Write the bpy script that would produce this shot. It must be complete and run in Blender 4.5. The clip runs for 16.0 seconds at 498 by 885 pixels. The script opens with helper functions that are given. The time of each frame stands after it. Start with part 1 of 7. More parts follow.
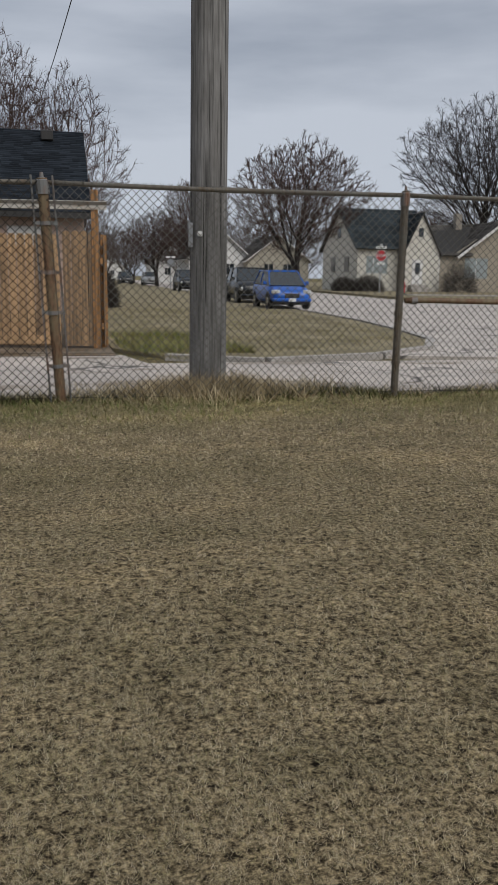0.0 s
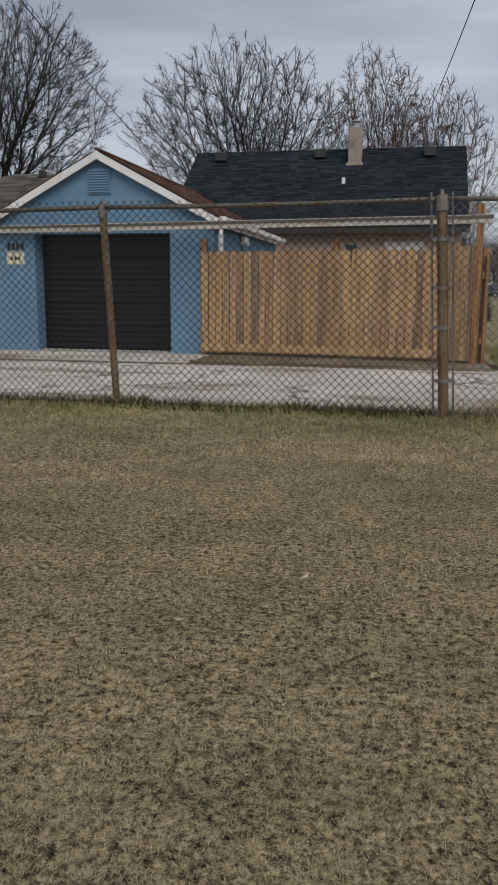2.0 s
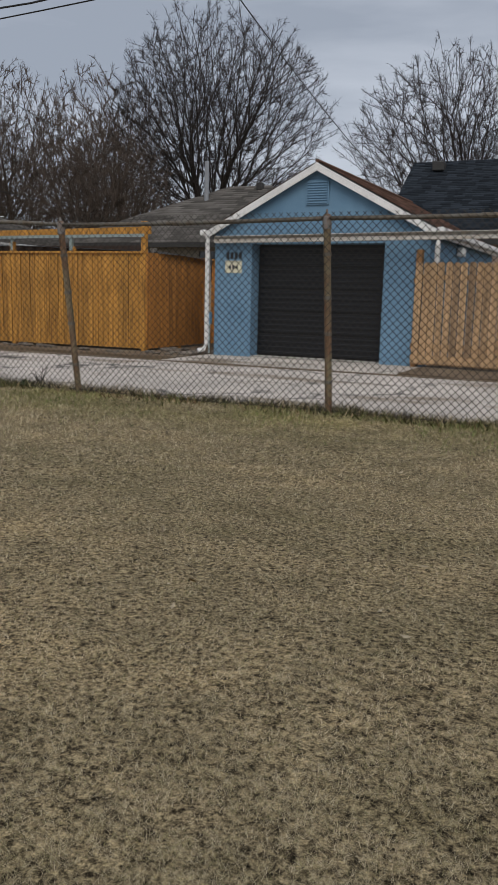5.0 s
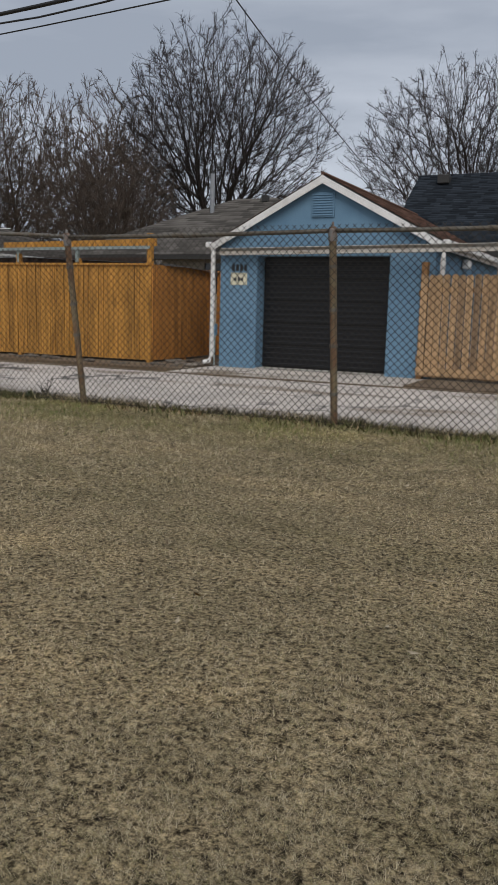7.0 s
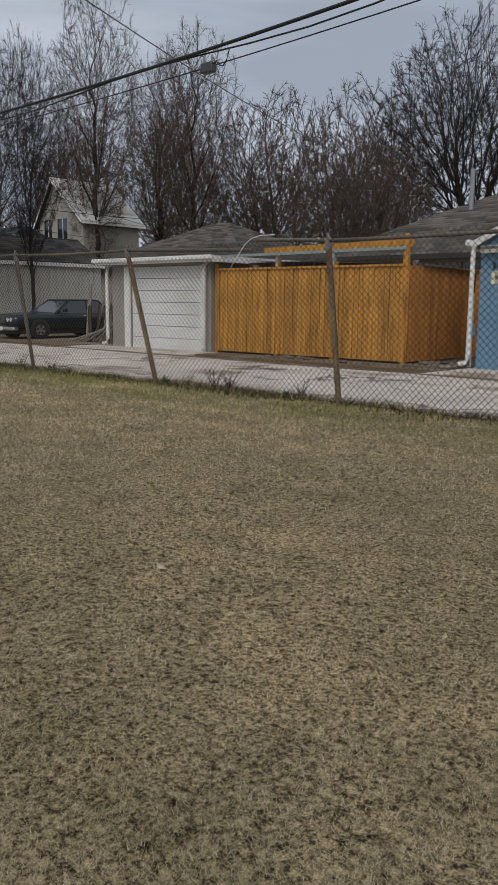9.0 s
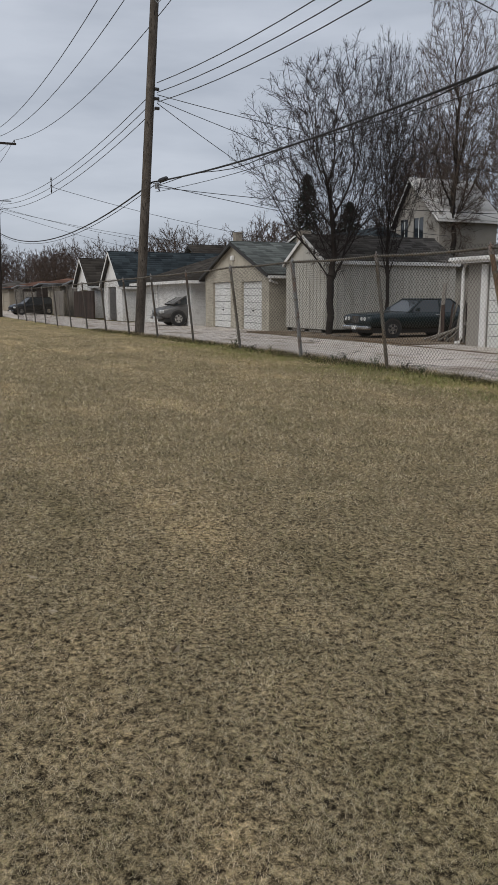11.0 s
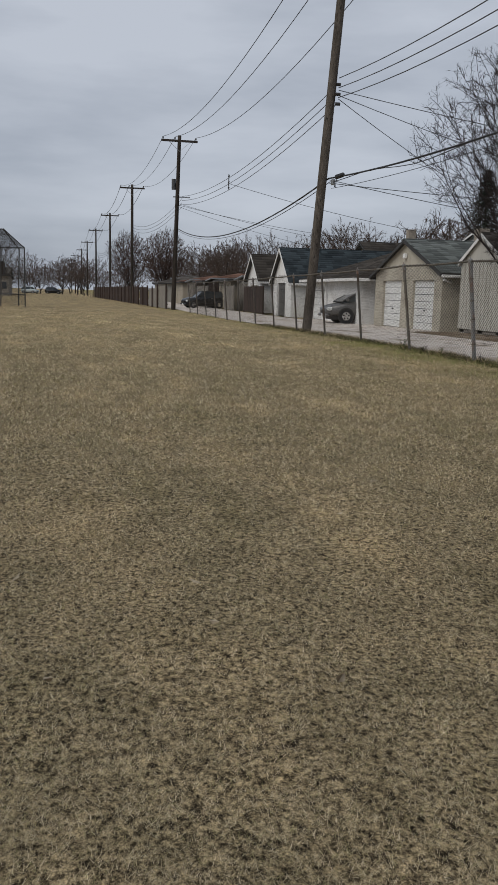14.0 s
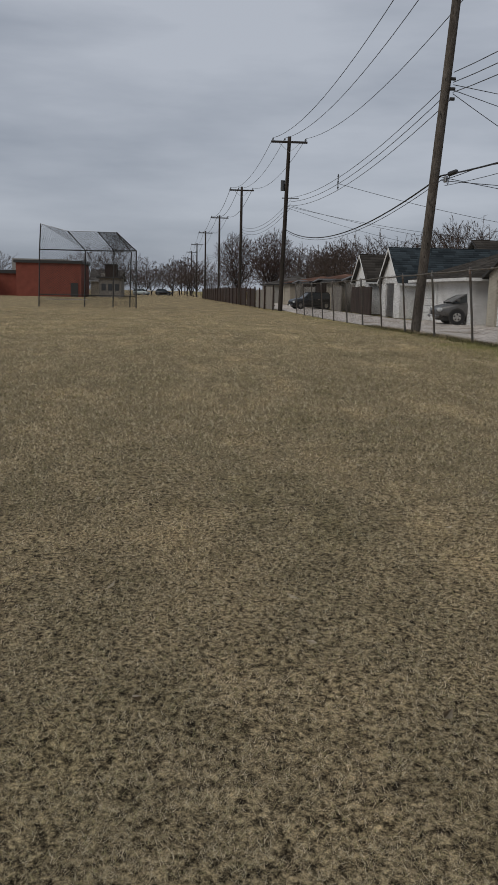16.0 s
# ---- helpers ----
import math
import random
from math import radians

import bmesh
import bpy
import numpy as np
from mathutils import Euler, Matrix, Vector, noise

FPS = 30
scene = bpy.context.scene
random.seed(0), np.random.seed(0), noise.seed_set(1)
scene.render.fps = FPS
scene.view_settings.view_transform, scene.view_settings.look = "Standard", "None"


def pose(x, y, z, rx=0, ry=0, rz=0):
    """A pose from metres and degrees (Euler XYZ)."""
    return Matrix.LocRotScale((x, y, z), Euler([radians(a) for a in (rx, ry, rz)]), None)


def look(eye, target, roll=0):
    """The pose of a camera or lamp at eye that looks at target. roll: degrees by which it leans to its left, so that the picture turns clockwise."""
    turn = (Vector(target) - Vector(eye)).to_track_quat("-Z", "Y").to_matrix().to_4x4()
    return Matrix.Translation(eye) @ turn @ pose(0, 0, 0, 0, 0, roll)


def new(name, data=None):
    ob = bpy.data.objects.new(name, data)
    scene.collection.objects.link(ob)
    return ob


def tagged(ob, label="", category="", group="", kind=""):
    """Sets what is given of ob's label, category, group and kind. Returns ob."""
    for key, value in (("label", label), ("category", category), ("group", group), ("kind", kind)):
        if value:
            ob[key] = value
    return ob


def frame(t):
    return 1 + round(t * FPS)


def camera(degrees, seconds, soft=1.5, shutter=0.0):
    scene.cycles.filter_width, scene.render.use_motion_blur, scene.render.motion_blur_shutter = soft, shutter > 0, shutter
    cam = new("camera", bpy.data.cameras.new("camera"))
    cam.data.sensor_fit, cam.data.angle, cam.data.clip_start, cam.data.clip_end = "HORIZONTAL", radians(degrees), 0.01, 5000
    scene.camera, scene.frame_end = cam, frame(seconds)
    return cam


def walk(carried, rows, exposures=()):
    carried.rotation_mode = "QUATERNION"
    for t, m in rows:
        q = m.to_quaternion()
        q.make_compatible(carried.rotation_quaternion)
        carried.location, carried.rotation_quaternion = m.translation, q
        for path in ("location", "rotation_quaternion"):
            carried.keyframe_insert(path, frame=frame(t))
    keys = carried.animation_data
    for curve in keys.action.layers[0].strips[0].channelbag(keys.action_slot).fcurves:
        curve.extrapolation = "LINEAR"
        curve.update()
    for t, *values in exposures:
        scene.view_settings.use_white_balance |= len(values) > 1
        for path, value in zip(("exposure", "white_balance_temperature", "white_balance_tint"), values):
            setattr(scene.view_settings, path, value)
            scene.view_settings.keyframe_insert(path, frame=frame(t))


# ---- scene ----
cam = camera(33.8, 16.0, soft=1.1)
PATH = [
    (0, (-0.699, 0.175, 1.132), (-0.24, 2.081, 0.737), 0.8),
    (0.5, (-0.74, 0.177, 1.133), (-0.542, 2.126, 0.731), 0.7),
    (1, (-0.79, 0.179, 1.138), (-0.824, 2.142, 0.758), 0.2),
    (1.5, (-0.856, 0.178, 1.142), (-1.057, 2.133, 0.773), 0.1),
    (2, (-0.927, 0.171, 1.146), (-1.31, 2.099, 0.774), 0.3),
    (2.5, (-0.983, 0.16, 1.148), (-1.517, 2.051, 0.772), 0.6),
    (3, (-1.027, 0.148, 1.15), (-1.684, 2.002, 0.787), 0.7),
    (3.5, (-1.053, 0.139, 1.149), (-1.802, 1.957, 0.788), 0.9),
    (4, (-1.065, 0.135, 1.148), (-1.873, 1.929, 0.79), 1.2),
    (4.5, (-1.068, 0.133, 1.149), (-1.886, 1.923, 0.791), 1.3),
    (5, (-1.07, 0.135, 1.149), (-1.9, 1.919, 0.793), 1.4),
    (7.5, (-1.097, 0.158, 1.153), (-1.95, 1.938, 0.833), 1.5),
    (8, (-1.118, 0.16, 1.156), (-2.08, 1.883, 0.829), 1.2),
    (8.5, (-1.149, 0.155, 1.159), (-2.269, 1.778, 0.828), 0.8),
    (9, (-1.186, 0.143, 1.164), (-2.519, 1.595, 0.826), 0.6),
    (9.5, (-1.227, 0.129, 1.168), (-2.692, 1.447, 0.828), 0.5),
    (10, (-1.268, 0.117, 1.174), (-2.862, 1.277, 0.836), 0.5),
    (10.2, (-1.284, 0.114, 1.175), (-2.935, 1.19, 0.836), 0.2),
    (12.5, (-1.444, 0.094, 1.193), (-3.352, 0.577, 0.835), 1.4),
    (13, (-1.477, 0.095, 1.195), (-3.398, 0.528, 0.841), 1.3),
    (13.5, (-1.51, 0.1, 1.196), (-3.431, 0.528, 0.842), 1.3),
    (14, (-1.544, 0.106, 1.197), (-3.466, 0.528, 0.839), 1.4),
    (14.5, (-1.58, 0.112, 1.198), (-3.506, 0.515, 0.84), 1.5),
    (15, (-1.618, 0.12, 1.199), (-3.559, 0.443, 0.839), 1.3),
    (15.5, (-1.657, 0.132, 1.199), (-3.609, 0.382, 0.84), 1.2),
    (16, (-1.697, 0.144, 1.2), (-3.656, 0.314, 0.839), 1.1),
]
walk(cam, [(t, look(e, g, r)) for t, e, g, r in PATH],
     exposures=((0, -0.04), (4, 0.03), (12.5, 0.04), (14, -0.05), (16, -0.28)))

# ---- sky and light: a bright overcast afternoon ----
world = bpy.data.worlds.new("overcast_sky")
scene.world = world
world.use_nodes = True
wn, wl = world.node_tree.nodes, world.node_tree.links
wn.clear()
w_out = wn.new("ShaderNodeOutputWorld")
w_bg = wn.new("ShaderNodeBackground")
w_sky = wn.new("ShaderNodeTexSky")
w_sky.sky_type = "NISHITA"
w_sky.sun_disc = False
w_sky.sun_elevation = radians(38)
w_sky.sun_rotation = radians(150)
w_tc = wn.new("ShaderNodeTexCoord")
w_map = wn.new("ShaderNodeMapping")
w_map.inputs["Scale"].default_value = (1.0, 1.0, 5.0)
w_map.inputs["Rotation"].default_value = (0.0, 0.0, radians(25))
w_n1 = wn.new("ShaderNodeTexNoise")
w_n1.inputs["Scale"].default_value = 1.7
w_n1.inputs["Detail"].default_value = 6.0
w_n1.inputs["Roughness"].default_value = 0.52
w_ramp = wn.new("ShaderNodeValToRGB")
w_ramp.color_ramp.elements[0].position = 0.36
w_ramp.color_ramp.elements[0].color = (3.3, 3.68, 4.38, 1)
w_ramp.color_ramp.elements[1].position = 0.62
w_ramp.color_ramp.elements[1].color = (5.45, 5.85, 6.6, 1)
w_mix = wn.new("ShaderNodeMix")
w_mix.data_type = "RGBA"
w_mix.inputs["Factor"].default_value = 0.93
wl.new(w_tc.outputs["Generated"], w_map.inputs["Vector"])
wl.new(w_map.outputs["Vector"], w_n1.inputs["Vector"])
wl.new(w_n1.outputs["Fac"], w_ramp.inputs["Fac"])
wl.new(w_sky.outputs["Color"], w_mix.inputs["A"])
wl.new(w_ramp.outputs["Color"], w_mix.inputs["B"])
wl.new(w_mix.outputs["Result"], w_bg.inputs["Color"])
w_bg.inputs["Strength"].default_value = 0.1
wl.new(w_bg.outputs["Background"], w_out.inputs["Surface"])

sun_data = bpy.data.lights.new("sun", "SUN")
sun_data.energy = 1.7
sun_data.angle = radians(40)
sun_data.color = (1.0, 0.96, 0.9)
sun = new("sun", sun_data)
sun.matrix_basis = look((20, -35, 40), (0, 0, 0))
scene.view_settings.exposure = 0.0

# ---- materials ----
def material(name, rough=0.8, metal=0.0, spec=0.3):
    m = bpy.data.materials.new(name)
    m.use_nodes = True
    b = m.node_tree.nodes["Principled BSDF"]
    b.inputs["Roughness"].default_value = rough
    b.inputs["Metallic"].default_value = metal
    b.inputs["Specular IOR Level"].default_value = spec
    return m, m.node_tree.nodes, m.node_tree.links, b


def coords(n, l, scale=(1, 1, 1), space="Object"):
    if space == "World":
        tc = n.new("ShaderNodeNewGeometry").outputs["Position"]
    else:
        tc = n.new("ShaderNodeTexCoord").outputs["Object"]
    mp = n.new("ShaderNodeMapping")
    mp.inputs["Scale"].default_value = scale
    l.new(tc, mp.inputs["Vector"])
    return mp.outputs["Vector"]


def noise_node(n, l, vec, scale, detail=4.0, rough=0.55):
    t = n.new("ShaderNodeTexNoise")
    t.inputs["Scale"].default_value = scale
    t.inputs["Detail"].default_value = detail
    t.inputs["Roughness"].default_value = rough
    l.new(vec, t.inputs["Vector"])
    return t.outputs["Fac"]


def ramp(n, l, fac, stops):
    r = n.new("ShaderNodeValToRGB")
    e = r.color_ramp.elements
    while len(e) < len(stops):
        e.new(0.5)
    for k, (p, c) in enumerate(stops):
        e[k].position = p
        e[k].color = (*c, 1) if len(c) == 3 else c
    l.new(fac, r.inputs["Fac"])
    return r.outputs["Color"]


def mixc(n, l, fac, a, b, mode="MIX"):
    m = n.new("ShaderNodeMix")
    m.data_type = "RGBA"
    m.blend_type = mode
    for key, v in (("Factor", fac), ("A", a), ("B", b)):
        s = m.inputs[key] if key == "Factor" else [q for q in m.inputs if q.name == key and q.type == "RGBA"][0]
        if isinstance(v, (int, float)):
            s.default_value = v
        elif isinstance(v, tuple):
            s.default_value = (*v, 1) if len(v) == 3 else v
        else:
            l.new(v, s)
    return [q for q in m.outputs if q.type == "RGBA"][0]


def bump(n, l, b, height, strength=0.3, dist=0.01):
    k = n.new("ShaderNodeBump")
    k.inputs["Strength"].default_value = strength
    k.inputs["Distance"].default_value = dist
    l.new(height, k.inputs["Height"])
    l.new(k.outputs["Normal"], b.inputs["Normal"])


def tint(c, f):
    return tuple(min(1, v * f) for v in c)


def worn(name, base, var=0.25, scale=6.0, fine=60.0, rough=0.8, metal=0.0, stretch=(1, 1, 1), dirt=None, bumpy=0.2, each=0.0, spec=0.3, dist=0.004):
    """A surface with a base colour, blotches, fine grain, and if wanted stains and a tone of its own for each piece."""
    m, n, l, b = material(name, rough, metal, spec)
    v = coords(n, l, stretch)
    n1 = noise_node(n, l, v, scale, 5)
    n2 = noise_node(n, l, v, fine, 3)
    c = ramp(n, l, n1, [(0.3, tint(base, 1 - var)), (0.7, tint(base, 1 + var))])
    c = mixc(n, l, 0.35, c, ramp(n, l, n2, [(0.3, tint(base, 0.6)), (0.7, tint(base, 1.35))]))
    if dirt:
        d = ramp(n, l, noise_node(n, l, v, scale * 0.37, 6, 0.65), [(0.5, (0, 0, 0)), (0.72, (1, 1, 1))])
        c = mixc(n, l, d, c, dirt)
    if each:
        oi = n.new("ShaderNodeObjectInfo")
        c = mixc(n, l, 1.0, c, ramp(n, l, oi.outputs["Random"], [(0.0, (1 - each,) * 3), (1.0, (1 + each * 0.35,) * 3)]), "MULTIPLY")
    l.new(c, b.inputs["Base Color"])
    if bumpy:
        bump(n, l, b, n2, bumpy, dist)
    return m


def green_verge(n, l, v, c, green):
    """Grass turns greener in drifts towards the fence."""
    sep = n.new("ShaderNodeSeparateXYZ")
    l.new(v, sep.inputs["Vector"])
    mr = n.new("ShaderNodeMapRange")
    mr.inputs["From Min"].default_value = 6.0
    mr.inputs["From Max"].default_value = 7.7
    l.new(sep.outputs["Y"], mr.inputs["Value"])
    drift = ramp(n, l, noise_node(n, l, v, 0.75, 4, 0.6), [(0.38, (0.1, 0.1, 0.1)), (0.62, (0.8, 0.8, 0.8))])
    f = mixc(n, l, 1.0, mr.outputs["Result"], drift, "MULTIPLY")
    return mixc(n, l, f, c, green)


def pole_material(name, base):
    m, n, l, b = material(name, 0.92, spec=0.15)
    g1 = noise_node(n, l, coords(n, l, (48, 48, 1.8)), 1.0, 6, 0.65)
    cr = noise_node(n, l, coords(n, l, (22, 22, 0.28)), 1.0, 4, 0.6)
    bl = noise_node(n, l, coords(n, l, (4, 4, 1.0)), 1.0, 5, 0.6)
    c = ramp(n, l, g1, [(0.36, tint(base, 0.6)), (0.5, base), (0.64, tint(base, 1.32))])
    c = mixc(n, l, 0.8, c, ramp(n, l, bl, [(0.35, (0.62, 0.6, 0.58)), (0.65, (1.3, 1.3, 1.3))]), "MULTIPLY")
    c = mixc(n, l, ramp(n, l, cr, [(0.6, (0, 0, 0)), (0.64, (0.9, 0.9, 0.9))]), c, tint(base, 0.2))
    l.new(c, b.inputs["Base Color"])
    bump(n, l, b, g1, 0.8, 0.01)
    return m


def grazing_lift(n, l, v, c):
    """Grass paler to the west: brightness seen at grazing angles put into the colour."""
    sep = n.new("ShaderNodeSeparateXYZ")
    l.new(v, sep.inputs["Vector"])
    mr = n.new("ShaderNodeMapRange")
    mr.inputs["From Min"].default_value = -5.0
    mr.inputs["From Max"].default_value = -30.0
    l.new(sep.outputs["X"], mr.inputs["Value"])
    patch = ramp(n, l, noise_node(n, l, coords(n, l, (0.1, 0.6, 1), "World"), 1.0, 4, 0.6), [(0.35, (0.35, 0.35, 0.35)), (0.6, (1, 1, 1))])
    f = mixc(n, l, 1.0, mr.outputs["Result"], patch, "MULTIPLY")
    return mixc(n, l, f, c, mixc(n, l, 1.0, c, (1.3, 1.27, 1.2), "MULTIPLY"))


def field_patches(n, l, v, c):
    """Broad drifts over the whole field: olive-brown worn areas and pale straw streaks along it."""
    streak = noise_node(n, l, coords(n, l, (0.42, 1.15, 1), "World"), 1.0, 5, 0.6)
    c = mixc(n, l, 0.9, c, ramp(n, l, streak, [(0.34, (0.84, 0.85, 0.76)), (0.46, (1.0, 1.0, 0.96)), (0.56, (1.1, 1.08, 1.03)), (0.66, (1.36, 1.31, 1.22))]), "MULTIPLY")
    spot = noise_node(n, l, v, 3.1, 4, 0.6)
    return mixc(n, l, 0.8, c, ramp(n, l, spot, [(0.36, (0.84, 0.84, 0.81)), (0.5, (1.03, 1.03, 1.03)), (0.64, (1.18, 1.16, 1.13))]), "MULTIPLY")


def ground_material():
    m, n, l, b = material("dead_lawn", 0.95, spec=0.1)
    v = coords(n, l, space="World")
    tuft = noise_node(n, l, v, 30, 7, 0.8)
    fine = noise_node(n, l, v, 60, 6, 0.75)
    grit = noise_node(n, l, v, 190, 4, 0.7)
    # the darkest stops paint the shade in gaps between tufts
    c = ramp(n, l, tuft, [(0.39, (0.034, 0.026, 0.017)), (0.475, (0.17, 0.138, 0.087)), (0.56, (0.29, 0.238, 0.154)), (0.68, (0.41, 0.338, 0.222))])
    c = mixc(n, l, 0.9, c, ramp(n, l, fine, [(0.4, (0.34, 0.32, 0.29)), (0.5, (0.95, 0.95, 0.95)), (0.6, (1.45, 1.42, 1.36))]), "MULTIPLY")
    c = mixc(n, l, 0.8, c, ramp(n, l, grit, [(0.4, (0.5, 0.48, 0.45)), (0.6, (1.4, 1.38, 1.33))]), "MULTIPLY")
    c = field_patches(n, l, v, c)
    c = grazing_lift(n, l, v, c)
    c = green_verge(n, l, v, c, mixc(n, l, 1.0, c, (0.66, 0.77, 0.43), "MULTIPLY"))
    l.new(c, b.inputs["Base Color"])
    bump(n, l, b, fine, 0.7, 0.03)
    return m


def blade_material(name, stops, rough=0.75, verge=True):
    m, n, l, b = material(name, rough, spec=0.2)
    g = n.new("ShaderNodeNewGeometry")
    c = ramp(n, l, g.outputs["Random Per Island"], stops)
    v = coords(n, l, space="World")
    c = field_patches(n, l, v, c)
    if verge:
        c = grazing_lift(n, l, v, c)
        c = green_verge(n, l, v, c, mixc(n, l, 1.0, c, (0.7, 0.79, 0.47), "MULTIPLY"))
    l.new(c, b.inputs["Base Color"])
    return m


def pavement_material(name, base, crack=(0.07, 0.065, 0.06), scale=1.0, soil=(0.2, 0.15, 0.1), soil_from=0.6):
    m, n, l, b = material(name, 0.92, spec=0.15)
    v = coords(n, l, space="World")
    n1 = noise_node(n, l, v, 0.6 * scale, 6, 0.6)
    n2 = noise_node(n, l, v, 5.0 * scale, 6, 0.7)
    n3 = noise_node(n, l, v, 70.0, 3, 0.7)
    c = ramp(n, l, n1, [(0.3, tint(base, 0.8)), (0.7, tint(base, 1.15))])
    c = mixc(n, l, 0.6, c, ramp(n, l, n2, [(0.3, (0.7, 0.69, 0.67)), (0.65, (1.15, 1.15, 1.15))]), "MULTIPLY")
    c = mixc(n, l, 0.5, c, ramp(n, l, n3, [(0.3, (0.6, 0.6, 0.6)), (0.7, (1.3, 1.3, 1.3))]), "MULTIPLY")
    vo = n.new("ShaderNodeTexVoronoi")
    vo.feature = "DISTANCE_TO_EDGE"
    vo.inputs["Scale"].default_value = 0.55 * scale
    wob = n.new("ShaderNodeVectorMath")
    wob.operation = "ADD"
    nz = n.new("ShaderNodeTexNoise")
    nz.inputs["Scale"].default_value = 1.5
    nz.inputs["Detail"].default_value = 5
    l.new(v, nz.inputs["Vector"])
    l.new(v, wob.inputs[0])
    l.new(nz.outputs["Color"], wob.inputs[1])
    l.new(wob.outputs[0], vo.inputs["Vector"])
    cr = ramp(n, l, vo.outputs["Distance"], [(0.0, (1, 1, 1)), (0.016, (0.7, 0.7, 0.7)), (0.03, (0, 0, 0))])
    gate = ramp(n, l, n1, [(0.46, (0, 0, 0)), (0.56, (1, 1, 1))])
    c = mixc(n, l, mixc(n, l, 1.0, cr, gate, "MULTIPLY"), c, crack)
    so = ramp(n, l, noise_node(n, l, coords(n, l, (0.6, 1.3, 1), "World"), 0.8, 6, 0.62), [(soil_from - 0.06, (0, 0, 0)), (soil_from + 0.04, (0.8, 0.8, 0.8))])
    c = mixc(n, l, so, c, soil)
    l.new(c, b.inputs["Base Color"])
    bump(n, l, b, n2, 0.3, 0.01)
    return m


def wood_material(name, base, grey=0.0, each=0.35, rough=0.75, grain=(30, 30, 1.5)):
    m, n, l, b = material(name, rough, spec=0.25)
    v = coords(n, l, grain)
    oi = n.new("ShaderNodeObjectInfo")
    add = n.new("ShaderNodeVectorMath")
    add.operation = "ADD"
    sc = n.new("ShaderNodeVectorMath")
    sc.operation = "SCALE"
    sc.inputs[0].default_value = (37.0, 21.0, 13.0)
    l.new(oi.outputs["Random"], sc.inputs["Scale"])
    l.new(v, add.inputs[0])
    l.new(sc.outputs[0], add.inputs[1])
    n1 = noise_node(n, l, add.outputs[0], 1.0, 6, 0.6)
    n2 = noise_node(n, l, coords(n, l, (3, 3, 1.2)), 1.0, 4)
    c = ramp(n, l, n1, [(0.36, tint(base, 0.5)), (0.5, base), (0.66, tint(base, 1.35))])
    c = mixc(n, l, 0.55, c, ramp(n, l, n2, [(0.3, (0.72, 0.7, 0.68)), (0.7, (1.2, 1.2, 1.2))]), "MULTIPLY")
    c = mixc(n, l, 1.0, c, ramp(n, l, oi.outputs["Random"], [(0.0, (1 - each, 1 - each, 1 - each * 0.9)), (0.5, (1, 0.98, 0.95)), (1.0, (1 + each * 0.4,) * 3)]), "MULTIPLY")
    if grey:
        c = mixc(n, l, grey, c, (0.23, 0.22, 0.2))
    l.new(c, b.inputs["Base Color"])
    bump(n, l, b, n1, 0.35, 0.004)
    return m


def shingle_material(name, base, spots=0.5):
    m, n, l, b = material(name, 0.95, spec=0.1)
    g = n.new("ShaderNodeNewGeometry")
    c = ramp(n, l, g.outputs["Random Per Island"], [(0.0, tint(base, 0.62)), (0.5, base), (1.0, tint(base, 1.45))])
    v = coords(n, l)
    c = mixc(n, l, 0.6, c, ramp(n, l, noise_node(n, l, v, 120, 3, 0.7), [(0.3, (0.55, 0.55, 0.55)), (0.7, (1.4, 1.4, 1.4))]), "MULTIPLY")
    c = mixc(n, l, 0.6, c, ramp(n, l, noise_node(n, l, v, 0.7, 5), [(0.3, (0.75, 0.75, 0.75)), (0.7, (1.25, 1.25, 1.25))]), "MULTIPLY")
    l.new(c, b.inputs["Base Color"])
    return m


def rusty(name, base, rust=(0.17, 0.075, 0.035), amount=0.5, metal=0.5):
    m, n, l, b = material(name, 0.62, metal, 0.4)
    v = coords(n, l, (6, 6, 2.2))
    f = ramp(n, l, noise_node(n, l, v, 1.0, 7, 0.7), [(amount - 0.1, (1, 1, 1)), (amount + 0.12, (0, 0, 0))])
    c = mixc(n, l, f, base, ramp(n, l, noise_node(n, l, v, 9, 4), [(0.3, tint(rust, 0.6)), (0.7, tint(rust, 1.5))]))
    l.new(c, b.inputs["Base Color"])
    inv = n.new("ShaderNodeMath")
    inv.operation = "MULTIPLY_ADD"
    inv.inputs[1].default_value = -metal
    inv.inputs[2].default_value = metal
    l.new(f, inv.inputs[0])
    l.new(inv.outputs[0], b.inputs["Metallic"])
    bump(n, l, b, noise_node(n, l, v, 14, 4), 0.25, 0.003)
    return m


def plain(name, base, rough=0.5, metal=0.0, spec=0.5):
    m, n, l, b = material(name, rough, metal, spec)
    v = coords(n, l)
    l.new(ramp(n, l, noise_node(n, l, v, 8, 4), [(0.3, tint(base, 0.86)), (0.7, tint(base, 1.1))]), b.inputs["Base Color"])
    return m


def glass_material(name, base=(0.02, 0.025, 0.03), rough=0.08):
    m, n, l, b = material(name, rough, 0.0, 0.8)
    b.inputs["Base Color"].default_value = (*base, 1)
    return m


